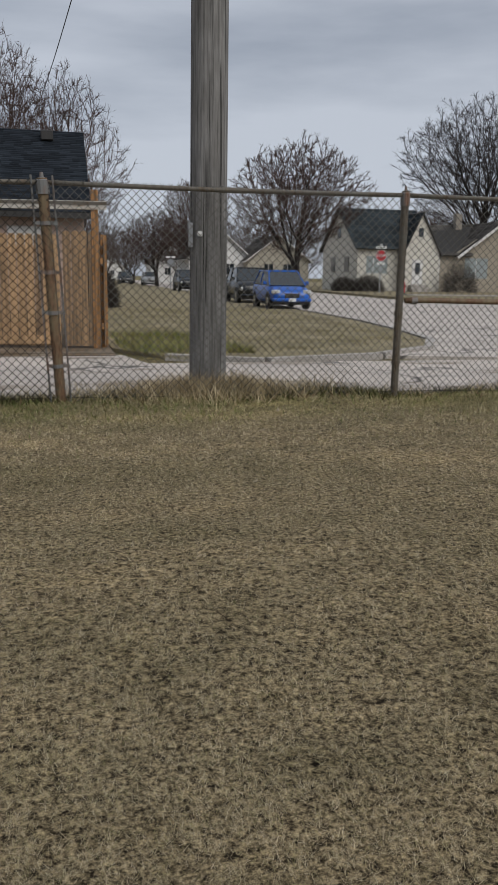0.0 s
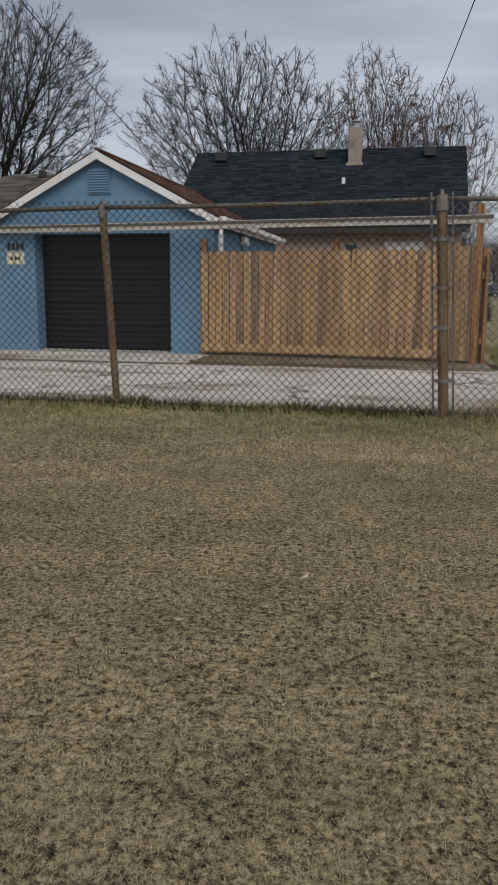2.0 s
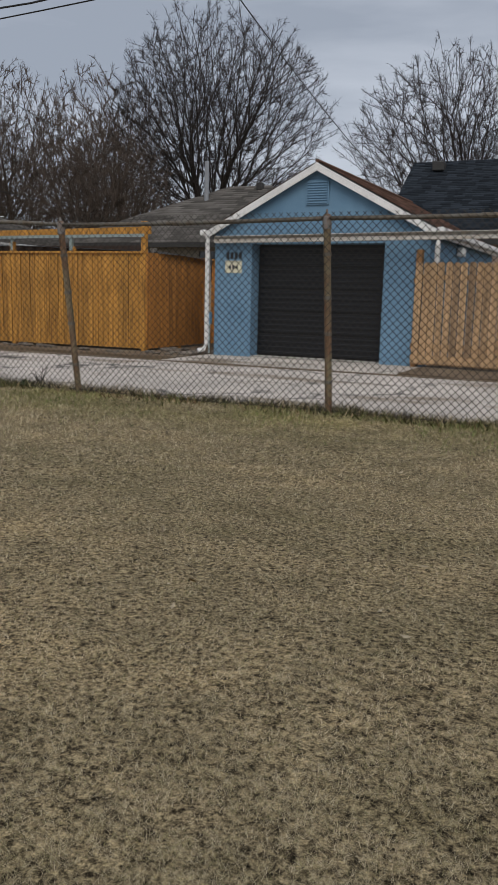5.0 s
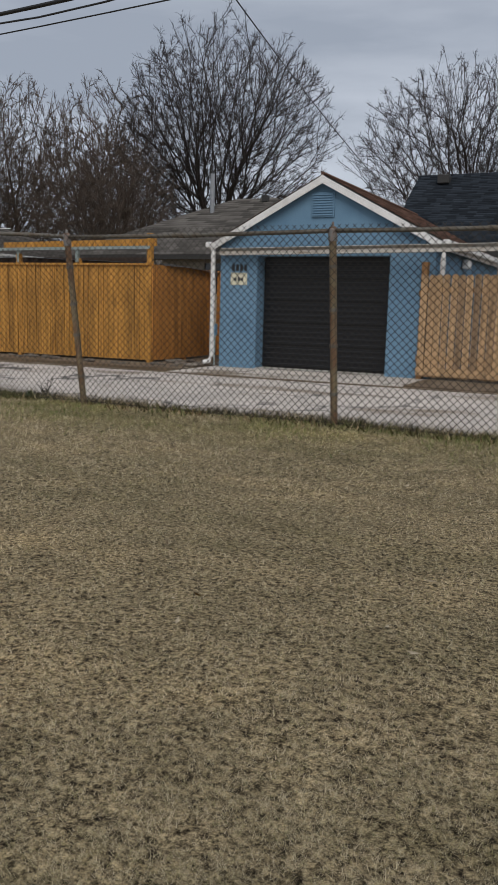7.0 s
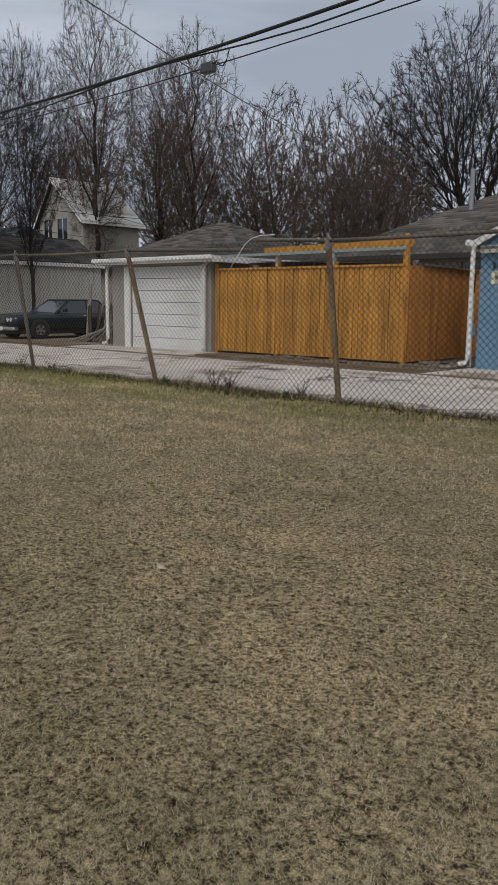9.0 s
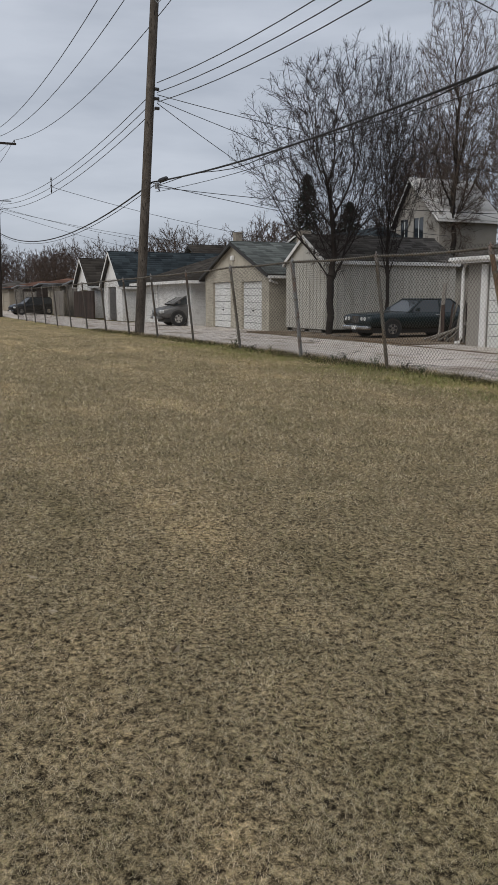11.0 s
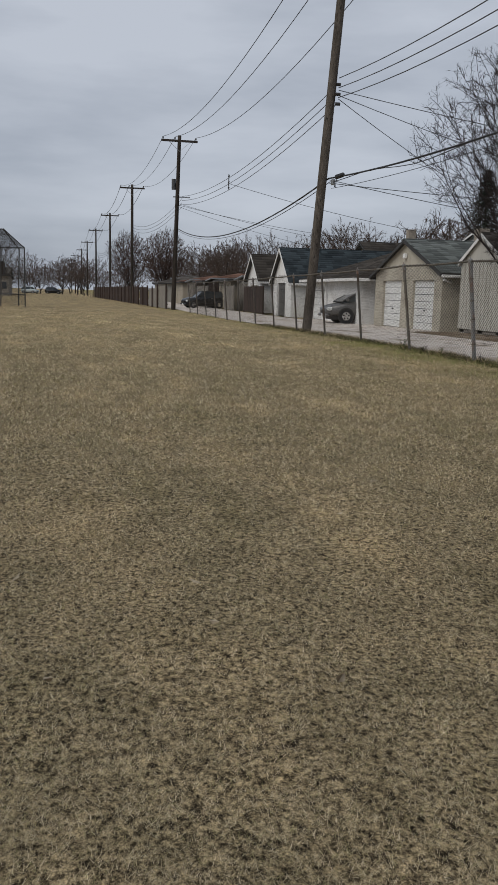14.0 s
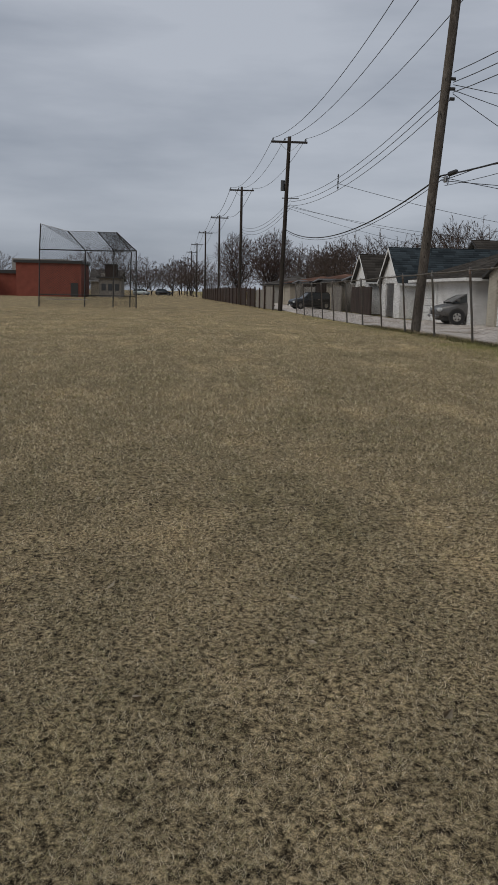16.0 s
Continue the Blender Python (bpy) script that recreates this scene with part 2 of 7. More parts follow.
M = {
    "lawn": ground_material(),
    "blade_dry": blade_material("dry_grass_blades", [(0.0, (0.12, 0.09, 0.06)), (0.2, (0.28, 0.227, 0.148)), (0.5, (0.47, 0.395, 0.27)), (0.76, (0.62, 0.537, 0.39)), (0.84, (0.32, 0.28, 0.145)), (1.0, (0.16, 0.155, 0.068))]),
    "blade_green": blade_material("mixed_green_grass_blades", [(0.0, (0.2, 0.16, 0.085)), (0.3, (0.37, 0.3, 0.18)), (0.5, (0.2, 0.21, 0.08)), (0.75, (0.13, 0.165, 0.05)), (1.0, (0.2, 0.23, 0.085))]),
    "blade_lawn": blade_material("tan_green_lawn_blades", [(0.0, (0.17, 0.14, 0.075)), (0.35, (0.36, 0.3, 0.185)), (0.6, (0.28, 0.25, 0.13)), (0.85, (0.17, 0.185, 0.075)), (1.0, (0.42, 0.35, 0.23))], verge=False),
    "blade_straw": blade_material("straw_grass_blades", [(0.0, (0.2, 0.15, 0.085)), (0.5, (0.48, 0.385, 0.24)), (0.8, (0.64, 0.54, 0.37)), (1.0, (0.12, 0.085, 0.05))], verge=False),
    "alley": pavement_material("worn_concrete_alley", (0.585, 0.525, 0.468)),
    "street": pavement_material("pale_concrete_street", (0.56, 0.505, 0.455), soil_from=0.8),
    "dirt": worn("bare_soil", (0.16, 0.115, 0.075), 0.4, 2.0, 25, 0.97, dirt=(0.3, 0.25, 0.19), bumpy=0.6, dist=0.02),
    "kerb": worn("kerb_concrete", (0.42, 0.39, 0.36), 0.2, 4, 50, 0.9, dirt=(0.22, 0.19, 0.15)),
    "greenlawn": worn("green_spring_lawn", (0.235, 0.195, 0.112), 0.55, 1.4, 20, 0.95, dirt=(0.36, 0.3, 0.195), bumpy=0.7, dist=0.03),
    "pole": pole_material("weathered_pole_wood", (0.195, 0.19, 0.183)),
    "pole_mid": pole_material("brown_pole_wood", (0.115, 0.1, 0.086)),
    "pole_dark": wood_material("creosoted_pole_wood", (0.04, 0.033, 0.028), 0.0, 0.2, 0.9, (26, 26, 0.55)),
    "cedar": wood_material("pale_cedar_boards", (0.455, 0.29, 0.15), 0.1, 0.42),
    "cedar_dark": wood_material("stained_post_wood", (0.35, 0.19, 0.085), 0.0, 0.25),
    "orange": wood_material("amber_stained_boards", (0.47, 0.232, 0.05), 0.0, 0.18),
    # same amber boards, with the side run's shade put into the colour
    "orange_shade": wood_material("amber_boards_painted_shade", (0.44, 0.19, 0.045), 0.0, 0.2),
    "brownfence": wood_material("dark_brown_fence_boards", (0.05, 0.033, 0.026), 0.0, 0.3),
    "greywood": wood_material("old_grey_boards", (0.24, 0.215, 0.185), 0.3, 0.3),
    "galv": rusty("galvanised_steel", (0.2, 0.2, 0.195), amount=0.4, metal=0.4),
    "rail": rusty("weathered_rail_steel", (0.15, 0.14, 0.12), (0.1, 0.075, 0.05), 0.48, 0.3),
    "rustpost": rusty("rusted_post_steel", (0.2, 0.165, 0.1), (0.13, 0.07, 0.038), 0.52, 0.15),
    "wire": plain("chain_link_wire", (0.042, 0.038, 0.033), 0.75, 0.0, 0.15),
    "wiregrey": plain("galvanised_chain_link_wire", (0.125, 0.118, 0.105), 0.7, 0.0, 0.25),
    "darkpost": rusty("darkened_post_steel", (0.085, 0.08, 0.07), (0.06, 0.042, 0.03), 0.5, 0.1),
    "cable": plain("black_cable", (0.012, 0.012, 0.013), 0.6),
    "greycable": plain("grey_conductor", (0.06, 0.062, 0.068), 0.6),
    "blue": worn("blue_painted_stucco", (0.148, 0.255, 0.36), 0.1, 1.6, 90, 0.85, dirt=(0.11, 0.2, 0.3), bumpy=0.35, spec=0.2),
    "white": worn("white_paint", (0.72, 0.71, 0.69), 0.08, 3, 40, 0.6, dirt=(0.5, 0.48, 0.45), bumpy=0.08),
    "beam": worn("peeling_white_beam", (0.55, 0.52, 0.47), 0.15, 5, 40, 0.8, stretch=(1, 6, 6), dirt=(0.3, 0.22, 0.15)),
    "blackdoor": worn("black_steel_door", (0.008, 0.0085, 0.0105), 0.25, 3, 50, 0.42, bumpy=0.05, spec=0.5),
    "whitedoor": worn("white_painted_door_panels", (0.68, 0.68, 0.66), 0.07, 2, 60, 0.55, dirt=(0.55, 0.53, 0.5), bumpy=0.08),
    "blackroof": shingle_material("black_shingles", (0.022, 0.027, 0.034)),
    "greyroof": shingle_material("grey_shingles", (0.098, 0.09, 0.082)),
    "brownroof": shingle_material("brown_shingles", (0.135, 0.078, 0.058)),
    "greenroof": shingle_material("grey_green_shingles", (0.11, 0.12, 0.115)),
    "tealroof": shingle_material("dark_slate_blue_shingles", (0.04, 0.05, 0.056)),
    "darkroof": shingle_material("dark_brown_black_shingles", (0.05, 0.044, 0.038)),
    "pink": worn("pinkish_stucco", (0.42, 0.315, 0.26), 0.12, 3, 90, 0.9, dirt=(0.3, 0.22, 0.18), bumpy=0.4),
    "tan": worn("tan_stucco", (0.36, 0.315, 0.25), 0.1, 2, 90, 0.9, bumpy=0.4, dirt=(0.28, 0.25, 0.2)),
    "cream": worn("cream_stucco", (0.42, 0.385, 0.315), 0.2, 2, 90, 0.9, bumpy=0.4, dirt=(0.27, 0.24, 0.2)),
    "palegrey": worn("pale_grey_siding", (0.5, 0.48, 0.43), 0.08, 2, 60, 0.8, stretch=(6, 6, 0.6), dirt=(0.38, 0.36, 0.31), bumpy=0.2),
    "greige": worn("greige_siding", (0.3, 0.28, 0.25), 0.1, 2, 60, 0.8, bumpy=0.2),
    "brick": worn("red_brick_wall", (0.21, 0.062, 0.042), 0.2, 1.0, 20, 0.9, bumpy=0.3),
    "darktrim": plain("dark_trim", (0.03, 0.028, 0.026), 0.6),
    "chimney": worn("chimney_render", (0.3, 0.265, 0.22), 0.2, 5, 50, 0.9, dirt=(0.18, 0.15, 0.12), bumpy=0.4),
    "metal": plain("grey_sheet_metal", (0.32, 0.33, 0.34), 0.45, 0.6),
    "glass": glass_material("dark_window_glass"),
    "tealglass": glass_material("curtained_window_glass", (0.3, 0.34, 0.34), 0.15),
    "carglass": glass_material("car_glass", (0.03, 0.037, 0.042), 0.05),
    "bluecar": plain("blue_car_paint", (0.006, 0.1, 0.46), 0.3, 0.0, 0.6),
    "greencar": plain("dark_green_car_paint", (0.008, 0.018, 0.02), 0.25, 0.1, 0.6),
    "greycar": plain("grey_van_paint", (0.13, 0.125, 0.12), 0.35, 0.4, 0.5),
    "blackcar": plain("black_car_paint", (0.012, 0.014, 0.017), 0.25, 0.1, 0.6),
    "whitecar": plain("white_car_paint", (0.6, 0.6, 0.6), 0.3),
    "tyre": plain("tyre_rubber", (0.015, 0.015, 0.016), 0.85),
    "chrome": plain("chrome", (0.6, 0.6, 0.6), 0.2, 0.9),
    "lamp": plain("headlight_lens", (0.55, 0.56, 0.55), 0.12, 0.0, 0.8),
    "red": plain("stop_sign_red", (0.42, 0.02, 0.025), 0.45),
    "signwhite": plain("sign_white", (0.75, 0.75, 0.73), 0.45),
    "signcream": plain("sign_cream", (0.66, 0.62, 0.45), 0.5),
    "ink": plain("black_lettering", (0.015, 0.017, 0.02), 0.6),
    "bark": worn("dark_bark", (0.03, 0.024, 0.021), 0.35, 3, 30, 0.95, stretch=(3, 3, 0.6), bumpy=0.5, dist=0.02),
    "barkbrown": worn("brown_bark", (0.065, 0.05, 0.04), 0.35, 3, 30, 0.95, stretch=(3, 3, 0.6), bumpy=0.4, dist=0.02),
    "twig": worn("dark_twigs", (0.033, 0.026, 0.024), 0.3, 1.0, 12, 0.95, bumpy=0),
    "twigbrown": worn("reddish_brown_twigs", (0.075, 0.048, 0.039), 0.3, 1.0, 12, 0.95, bumpy=0),
    "twigpale": worn("pale_brown_twigs", (0.085, 0.062, 0.052), 0.3, 1.0, 12, 0.95, bumpy=0),
    "twiggrey": worn("grey_brown_twigs", (0.09, 0.068, 0.054), 0.3, 1.0, 12, 0.95, bumpy=0),
    "conifer": worn("conifer_needles", (0.02, 0.028, 0.018), 0.4, 3, 20, 0.95, bumpy=0),
    "hedge": worn("bare_shrub", (0.035, 0.028, 0.022), 0.4, 3, 20, 0.95, bumpy=0),
    "pipe": plain("green_grey_pipe", (0.3, 0.36, 0.35), 0.55, 0.3),
    "stucco": worn("pale_house_stucco", (0.62, 0.59, 0.52), 0.08, 2, 60, 0.9, bumpy=0.3),
    "boxgrey": plain("dark_grey_case", (0.06, 0.062, 0.066), 0.5, 0.2),
    "rubble": worn("soiled_rubble", (0.2, 0.17, 0.14), 0.4, 8, 50, 0.95, each=0.4),
    "leaf": worn("fallen_leaf", (0.5, 0.42, 0.3), 0.3, 20, 60, 0.8, each=0.3),
    "creeper": blade_material("olive_creeper_leaves", [(0.0, (0.05, 0.042, 0.022)), (0.4, (0.075, 0.08, 0.03)), (0.75, (0.12, 0.12, 0.045)), (1.0, (0.17, 0.14, 0.07))], verge=False),
    "litter": blade_material("dead_leaf_litter", [(0.0, (0.08, 0.05, 0.03)), (0.5, (0.19, 0.125, 0.07)), (1.0, (0.34, 0.26, 0.16))], verge=False),
    "weed": worn("weed_leaves", (0.06, 0.085, 0.03), 0.4, 8, 40, 0.8),
}

# ---- mesh helpers ----
def smooth(a, b, x):
    k = max(0.0, min(1.0, (x - a) / (b - a)))
    return k * k * (3 - 2 * k)


def gz(x):
    """The ground sinks a little to the west."""
    return -0.12 * smooth(18.0, 45.0, -x)


def mesh_of(name, bm, mat, shade=False):
    me = bpy.data.meshes.new(name)
    bm.normal_update()
    bm.to_mesh(me)
    bm.free()
    me.materials.append(M[mat] if isinstance(mat, str) else mat)
    if shade:
        for p in me.polygons:
            p.use_smooth = True
    return me


def part(name, bm, mat, parent=None, label="", shade=False, at=None):
    ob = new(name, mesh_of(name, bm, mat, shade))
    if parent is not None:
        ob.parent = parent
    if at is not None:
        ob.matrix_basis = at
    if label:
        ob["label"] = label
    return ob


def empty(name, m=None, **tags):
    ob = new(name)
    ob.empty_display_size = 0.2
    if m is not None:
        ob.matrix_basis = m
    return tagged(ob, **tags)


def box(x0, y0, z0, x1, y1, z1, bevel=0.0, bm=None):
    bm = bm or bmesh.new()
    vs = [bm.verts.new(p) for p in ((x0, y0, z0), (x1, y0, z0), (x1, y1, z0), (x0, y1, z0), (x0, y0, z1), (x1, y0, z1), (x1, y1, z1), (x0, y1, z1))]
    fs = [bm.faces.new([vs[k] for k in q]) for q in ((3, 2, 1, 0), (4, 5, 6, 7), (0, 1, 5, 4), (1, 2, 6, 5), (2, 3, 7, 6), (3, 0, 4, 7))]
    if bevel:
        bmesh.ops.bevel(bm, geom=list({e for f in fs for e in f.edges}), offset=bevel, segments=1, affect="EDGES", profile=0.5)
    return bm


def tube(p0, p1, r0, r1=None, n=10, bm=None, caps=True):
    """A round bar from p0 to p1."""
    bm = bm or bmesh.new()
    p0, p1 = Vector(p0), Vector(p1)
    r1 = r0 if r1 is None else r1
    d = (p1 - p0).normalized()
    u = d.orthogonal().normalized()
    w = d.cross(u)
    rings = []
    for p, r in ((p0, r0), (p1, r1)):
        rings.append([bm.verts.new(p + (u * math.cos(2 * math.pi * k / n) + w * math.sin(2 * math.pi * k / n)) * r) for k in range(n)])
    for k in range(n):
        bm.faces.new((rings[0][k], rings[0][(k + 1) % n], rings[1][(k + 1) % n], rings[1][k]))
    if caps:
        bm.faces.new(rings[0][::-1])
        bm.faces.new(rings[1])
    return bm


def path_tube(pts, r, n=6, bm=None):
    """A tube along points; r is one radius or one for each point."""
    bm = bm or bmesh.new()
    pts = [Vector(p) for p in pts]
    rs = [r] * len(pts) if isinstance(r, (int, float)) else r
    rings = []
    for i, p in enumerate(pts):
        d = (pts[min(i + 1, len(pts) - 1)] - pts[max(i - 1, 0)]).normalized()
        ref = Vector((0, 0, 1)) if abs(d.z) < 0.9 else Vector((1, 0, 0))
        u = d.cross(ref).normalized()
        w = d.cross(u)
        rings.append([bm.verts.new(p + (u * math.cos(2 * math.pi * k / n) + w * math.sin(2 * math.pi * k / n)) * rs[i]) for k in range(n)])
    for a, b in zip(rings, rings[1:]):
        for k in range(n):
            bm.faces.new((a[k], a[(k + 1) % n], b[(k + 1) % n], b[k]))
    bm.faces.new(rings[0][::-1])
    bm.faces.new(rings[-1])
    return bm


def sag(p0, p1, drop, steps=24):
    p0, p1 = Vector(p0), Vector(p1)
    return [p0.lerp(p1, k / steps) - Vector((0, 0, drop * 4 * (k / steps) * (1 - k / steps))) for k in range(steps + 1)]


def prism(outline, y0, y1, bm=None):
    """An x-z outline drawn out from y0 to y1."""
    bm = bm or bmesh.new()
    a = [bm.verts.new((x, y0, z)) for x, z in outline]
    b = [bm.verts.new((x, y1, z)) for x, z in outline]
    k = len(outline)
    bm.faces.new(a)
    bm.faces.new(b[::-1])
    for i in range(k):
        bm.faces.new((a[i], b[i], b[(i + 1) % k], a[(i + 1) % k]))
    bmesh.ops.recalc_face_normals(bm, faces=bm.faces[:])
    return bm


def sheet(outline, z, thick=0.1, bm=None):
    """A flat slab with an x-y outline and its top at z."""
    bm = bm or bmesh.new()
    a = [bm.verts.new((x, y, z)) for x, y in outline]
    b = [bm.verts.new((x, y, z - thick)) for x, y in outline]
    k = len(outline)
    bm.faces.new(a)
    bm.faces.new(b[::-1])
    for i in range(k):
        bm.faces.new((a[i], b[i], b[(i + 1) % k], a[(i + 1) % k]))
    bmesh.ops.recalc_face_normals(bm, faces=bm.faces[:])
    return bm


def wall_with_holes(x0, x1, z0, z1, y, thick, holes, bm=None):
    """A wall along x, its front at y, cut through by holes (x0, x1, z0, z1)."""
    bm = bm or bmesh.new()
    xs = sorted({x0, x1, *[v for h in holes for v in h[:2]]})
    zs = sorted({z0, z1, *[v for h in holes for v in h[2:]]})
    for xa, xb in zip(xs, xs[1:]):
        for za, zb in zip(zs, zs[1:]):
            cx, cz = (xa + xb) / 2, (za + zb) / 2
            if any(h[0] < cx < h[1] and h[2] < cz < h[3] for h in holes):
                continue
            box(xa, y, za, xb, y + thick, zb, bm=bm)
    bmesh.ops.remove_doubles(bm, verts=bm.verts[:], dist=0.0005)
    inner = [f for f in bm.faces if sum(1 for g in bm.faces[:0]) > 1]
    return bm


def raw_mesh(name, verts, faces, mat):
    """A mesh from arrays of triangles or quads, smooth or not."""
    me = bpy.data.meshes.new(name)
    verts = np.asarray(verts, dtype=np.float32)
    faces = np.asarray(faces, dtype=np.int32)
    k = faces.shape[1]
    me.vertices.add(len(verts))
    me.vertices.foreach_set("co", verts.ravel())
    me.loops.add(faces.size)
    me.loops.foreach_set("vertex_index", faces.ravel())
    me.polygons.add(len(faces))
    me.polygons.foreach_set("loop_start", np.arange(0, faces.size, k, dtype=np.int32))
    me.update(calc_edges=True)
    me.materials.append(M[mat])
    return me


def shingles(a, b, c, d, rows, piece=0.3, lift=0.012, seed=1):
    """Shingles over the roof quad a-b (eave) to d-c (ridge): every tab its own thin slab."""
    rnd = random.Random(seed)
    a, b, c, d = (Vector(p) for p in (a, b, c, d))
    nrm = (b - a).cross(d - a).normalized()
    if nrm.z < 0:
        nrm = -nrm
    V, F = [], []
    for r in range(rows):
        t0, t1 = r / rows, min(1.0, (r + 1.06) / rows)
        l0, l1 = a.lerp(d, t0), b.lerp(c, t0)
        u0, u1 = a.lerp(d, t1), b.lerp(c, t1)
        k = max(1, int((l1 - l0).length / piece))
        off = rnd.random() * 0.6
        cuts = [0.0] + [min(1.0, max(0.0, (q + off + rnd.uniform(-0.2, 0.2)) / k)) for q in range(k)] + [1.0]
        for q0, q1 in zip(cuts, cuts[1:]):
            if q1 - q0 < 0.002:
                continue
            h = nrm * (lift + rnd.random() * 0.006)
            n = len(V)
            V += [l0.lerp(l1, q0) + h, l0.lerp(l1, q1) + h, u0.lerp(u1, q1) + nrm * 0.003, u0.lerp(u1, q0) + nrm * 0.003, l0.lerp(l1, q0), l0.lerp(l1, q1)]
            F += [(n, n + 1, n + 2, n + 3), (n + 4, n + 5, n + 1, n)]
    return V, F


def roof_slope(parent, corners, mat, rows, piece=0.35, thick=0.06, seed=1, name="roof_slope"):
    """One slope: a board slab with its shingles joined on it."""
    a, b, c, d = (Vector(p) for p in corners)
    nrm = (b - a).cross(d - a).normalized()
    if nrm.z < 0:
        nrm = -nrm
    bm = bmesh.new()
    top = [bm.verts.new(p) for p in (a, b, c, d)]
    bot = [bm.verts.new(p - nrm * thick) for p in (a, b, c, d)]
    bm.faces.new(top)
    bm.faces.new(bot[::-1])
    for i in range(4):
        bm.faces.new((top[i], bot[i], bot[(i + 1) % 4], top[(i + 1) % 4]))
    bmesh.ops.remove_doubles(bm, verts=bm.verts[:], dist=0.001)
    bmesh.ops.recalc_face_normals(bm, faces=bm.faces[:])
    slab = part(name, bm, "darktrim", parent)
    V, F = shingles(a, b, c, d, rows, piece, seed=seed)
    sh = new("shingles", raw_mesh("shingles", [tuple(v) for v in V], F, mat))
    sh.parent = slab
    tagged(sh, kind="stuff")
    return slab


def text_mesh(name, body, size, mat, parent, m, thick=0.004, label=""):
    cu = bpy.data.curves.new(name, "FONT")
    cu.body, cu.size, cu.extrude, cu.align_x, cu.align_y = body, size, thick, "CENTER", "CENTER"
    ob = bpy.data.objects.new(name, cu)
    scene.collection.objects.link(ob)
    me = bpy.data.meshes.new_from_object(ob.evaluated_get(bpy.context.evaluated_depsgraph_get()))
    bpy.data.objects.remove(ob)
    me.materials.clear()
    me.materials.append(M[mat])
    t = new(name, me)
    t.parent = parent
    t.matrix_basis = m
    if label:
        t["label"] = label
    return t

# ---- ground ----
def field_height(x, y):
    h = gz(x)
    edge = smooth(7.75, 8.2, y)
    h -= 0.06 * edge
    if y < 12 and x > -40:
        h += 0.02 * noise.noise((x * 0.5, y * 0.5, 0.3)) * (1 - edge)
        h += 0.035 * smooth(6.8, 7.6, y) * (1 - smooth(7.8, 8.1, y)) * (0.6 + 0.8 * noise.noise((x * 1.3, 2.0, 5.0)))
        d = math.hypot((x - 0.8) / 0.55, (y - 7.95) / 0.36)
        h += 0.1 * math.exp(-d * d * 1.6)
    return h


def axis(*spans):
    out = []
    for a, b, s in spans:
        k = max(1, round((b - a) / s))
        out += [a + (b - a) * i / k for i in range(k)]
    return out + [spans[-1][1]]


gx = axis((-3000, -400, 650), (-400, -60, 20), (-60, -26, 1.5), (-26, 9, 0.22), (9, 60, 3), (60, 400, 40), (400, 3000, 650))
gy = axis((-3000, -300, 450), (-300, -20, 20), (-20, -3, 1.5), (-3, 9, 0.2), (9, 60, 3), (60, 400, 30), (400, 3000, 650))
gv = [(x, y, field_height(x, y)) for y in gy for x in gx]
gn = len(gx)
gf = [(j * gn + i, j * gn + i + 1, (j + 1) * gn + i + 1, (j + 1) * gn + i) for j in range(len(gy) - 1) for i in range(gn - 1)]
ground = new("ground", raw_mesh("ground", gv, gf, "lawn"))
for p in ground.data.polygons:
    p.use_smooth = True
tagged(ground, "broad school field of dormant tan and olive grass", "ground", kind="structure")


def strip(name, mat, xs, y0, y1, z, label, category, thick=0.12):
    """A paved strip along x that follows the ground."""
    bm = bmesh.new()
    rows = []
    for x in xs:
        a, b = y0(x), y1(x)
        rows.append([bm.verts.new(p) for p in ((x, a, gz(x) + z), (x, b, gz(x) + z), (x, b, gz(x) + z - thick), (x, a, gz(x) + z - thick))])
    for r, s in zip(rows, rows[1:]):
        for k in range(4):
            bm.faces.new((r[k], s[k], s[(k + 1) % 4], r[(k + 1) % 4]))
    bm.faces.new(rows[0])
    bm.faces.new(rows[-1][::-1])
    bmesh.ops.recalc_face_normals(bm, faces=bm.faces[:])
    ob = part(name, bm, mat)
    return tagged(ob, label, category, kind="structure")


def ragged(base, amp, f, seed):
    return lambda x: base + amp * noise.noise((x * f, seed, 0.0)) + amp * 0.5 * noise.noise((x * f * 3.7, seed, 4.0))


near_edge = ragged(8.12, 0.06, 0.7, 1.0)
far_edge = ragged(11.15, 0.05, 0.9, 2.0)
strip("road_alley", "alley", axis((-170, -60, 5), (-60, -20, 1), (-20, 7.3, 0.25)), near_edge, lambda x: far_edge(x) if x > 0.4 else 12.35 + 0.1 * noise.noise((x, 7.0, 0)), -0.012, "cracked pale concrete back lane with worn patches", "alley")
strip("driveway", "alley", axis((-8.5, -4.35, 0.2)), lambda x: 12.38 + 0.1 * noise.noise((x, 7.0, 0)), lambda x: 15.2, -0.004, "pale concrete garage apron with cracked edge", "driveway")
strip("driveway", "alley", axis((-19.2, -14.6, 0.5)), lambda x: 12.4 + 0.1 * noise.noise((x, 7.0, 0)), lambda x: 14.0, -0.004, "grey concrete apron before white garage door", "driveway")
strip("driveway", "alley", axis((-46, -30.5, 0.5)), lambda x: 12.42, lambda x: 15.0, -0.004, "pale concrete apron before the twin garage doors", "driveway")
strip("dirt_strip", "dirt", axis((-4.34, 0.2, 0.2)), ragged(12.5, 0.16, 1.3, 3.0), lambda x: 26.0, 0.006, "bare brown soil with broken concrete by the gate", "bare soil")
strip("dirt_strip", "dirt", axis((-14.55, -8.55, 0.2)), ragged(12.9, 0.2, 1.1, 5.0), lambda x: 26.0, 0.006, "bare soil and rubble along the amber fence", "bare soil")
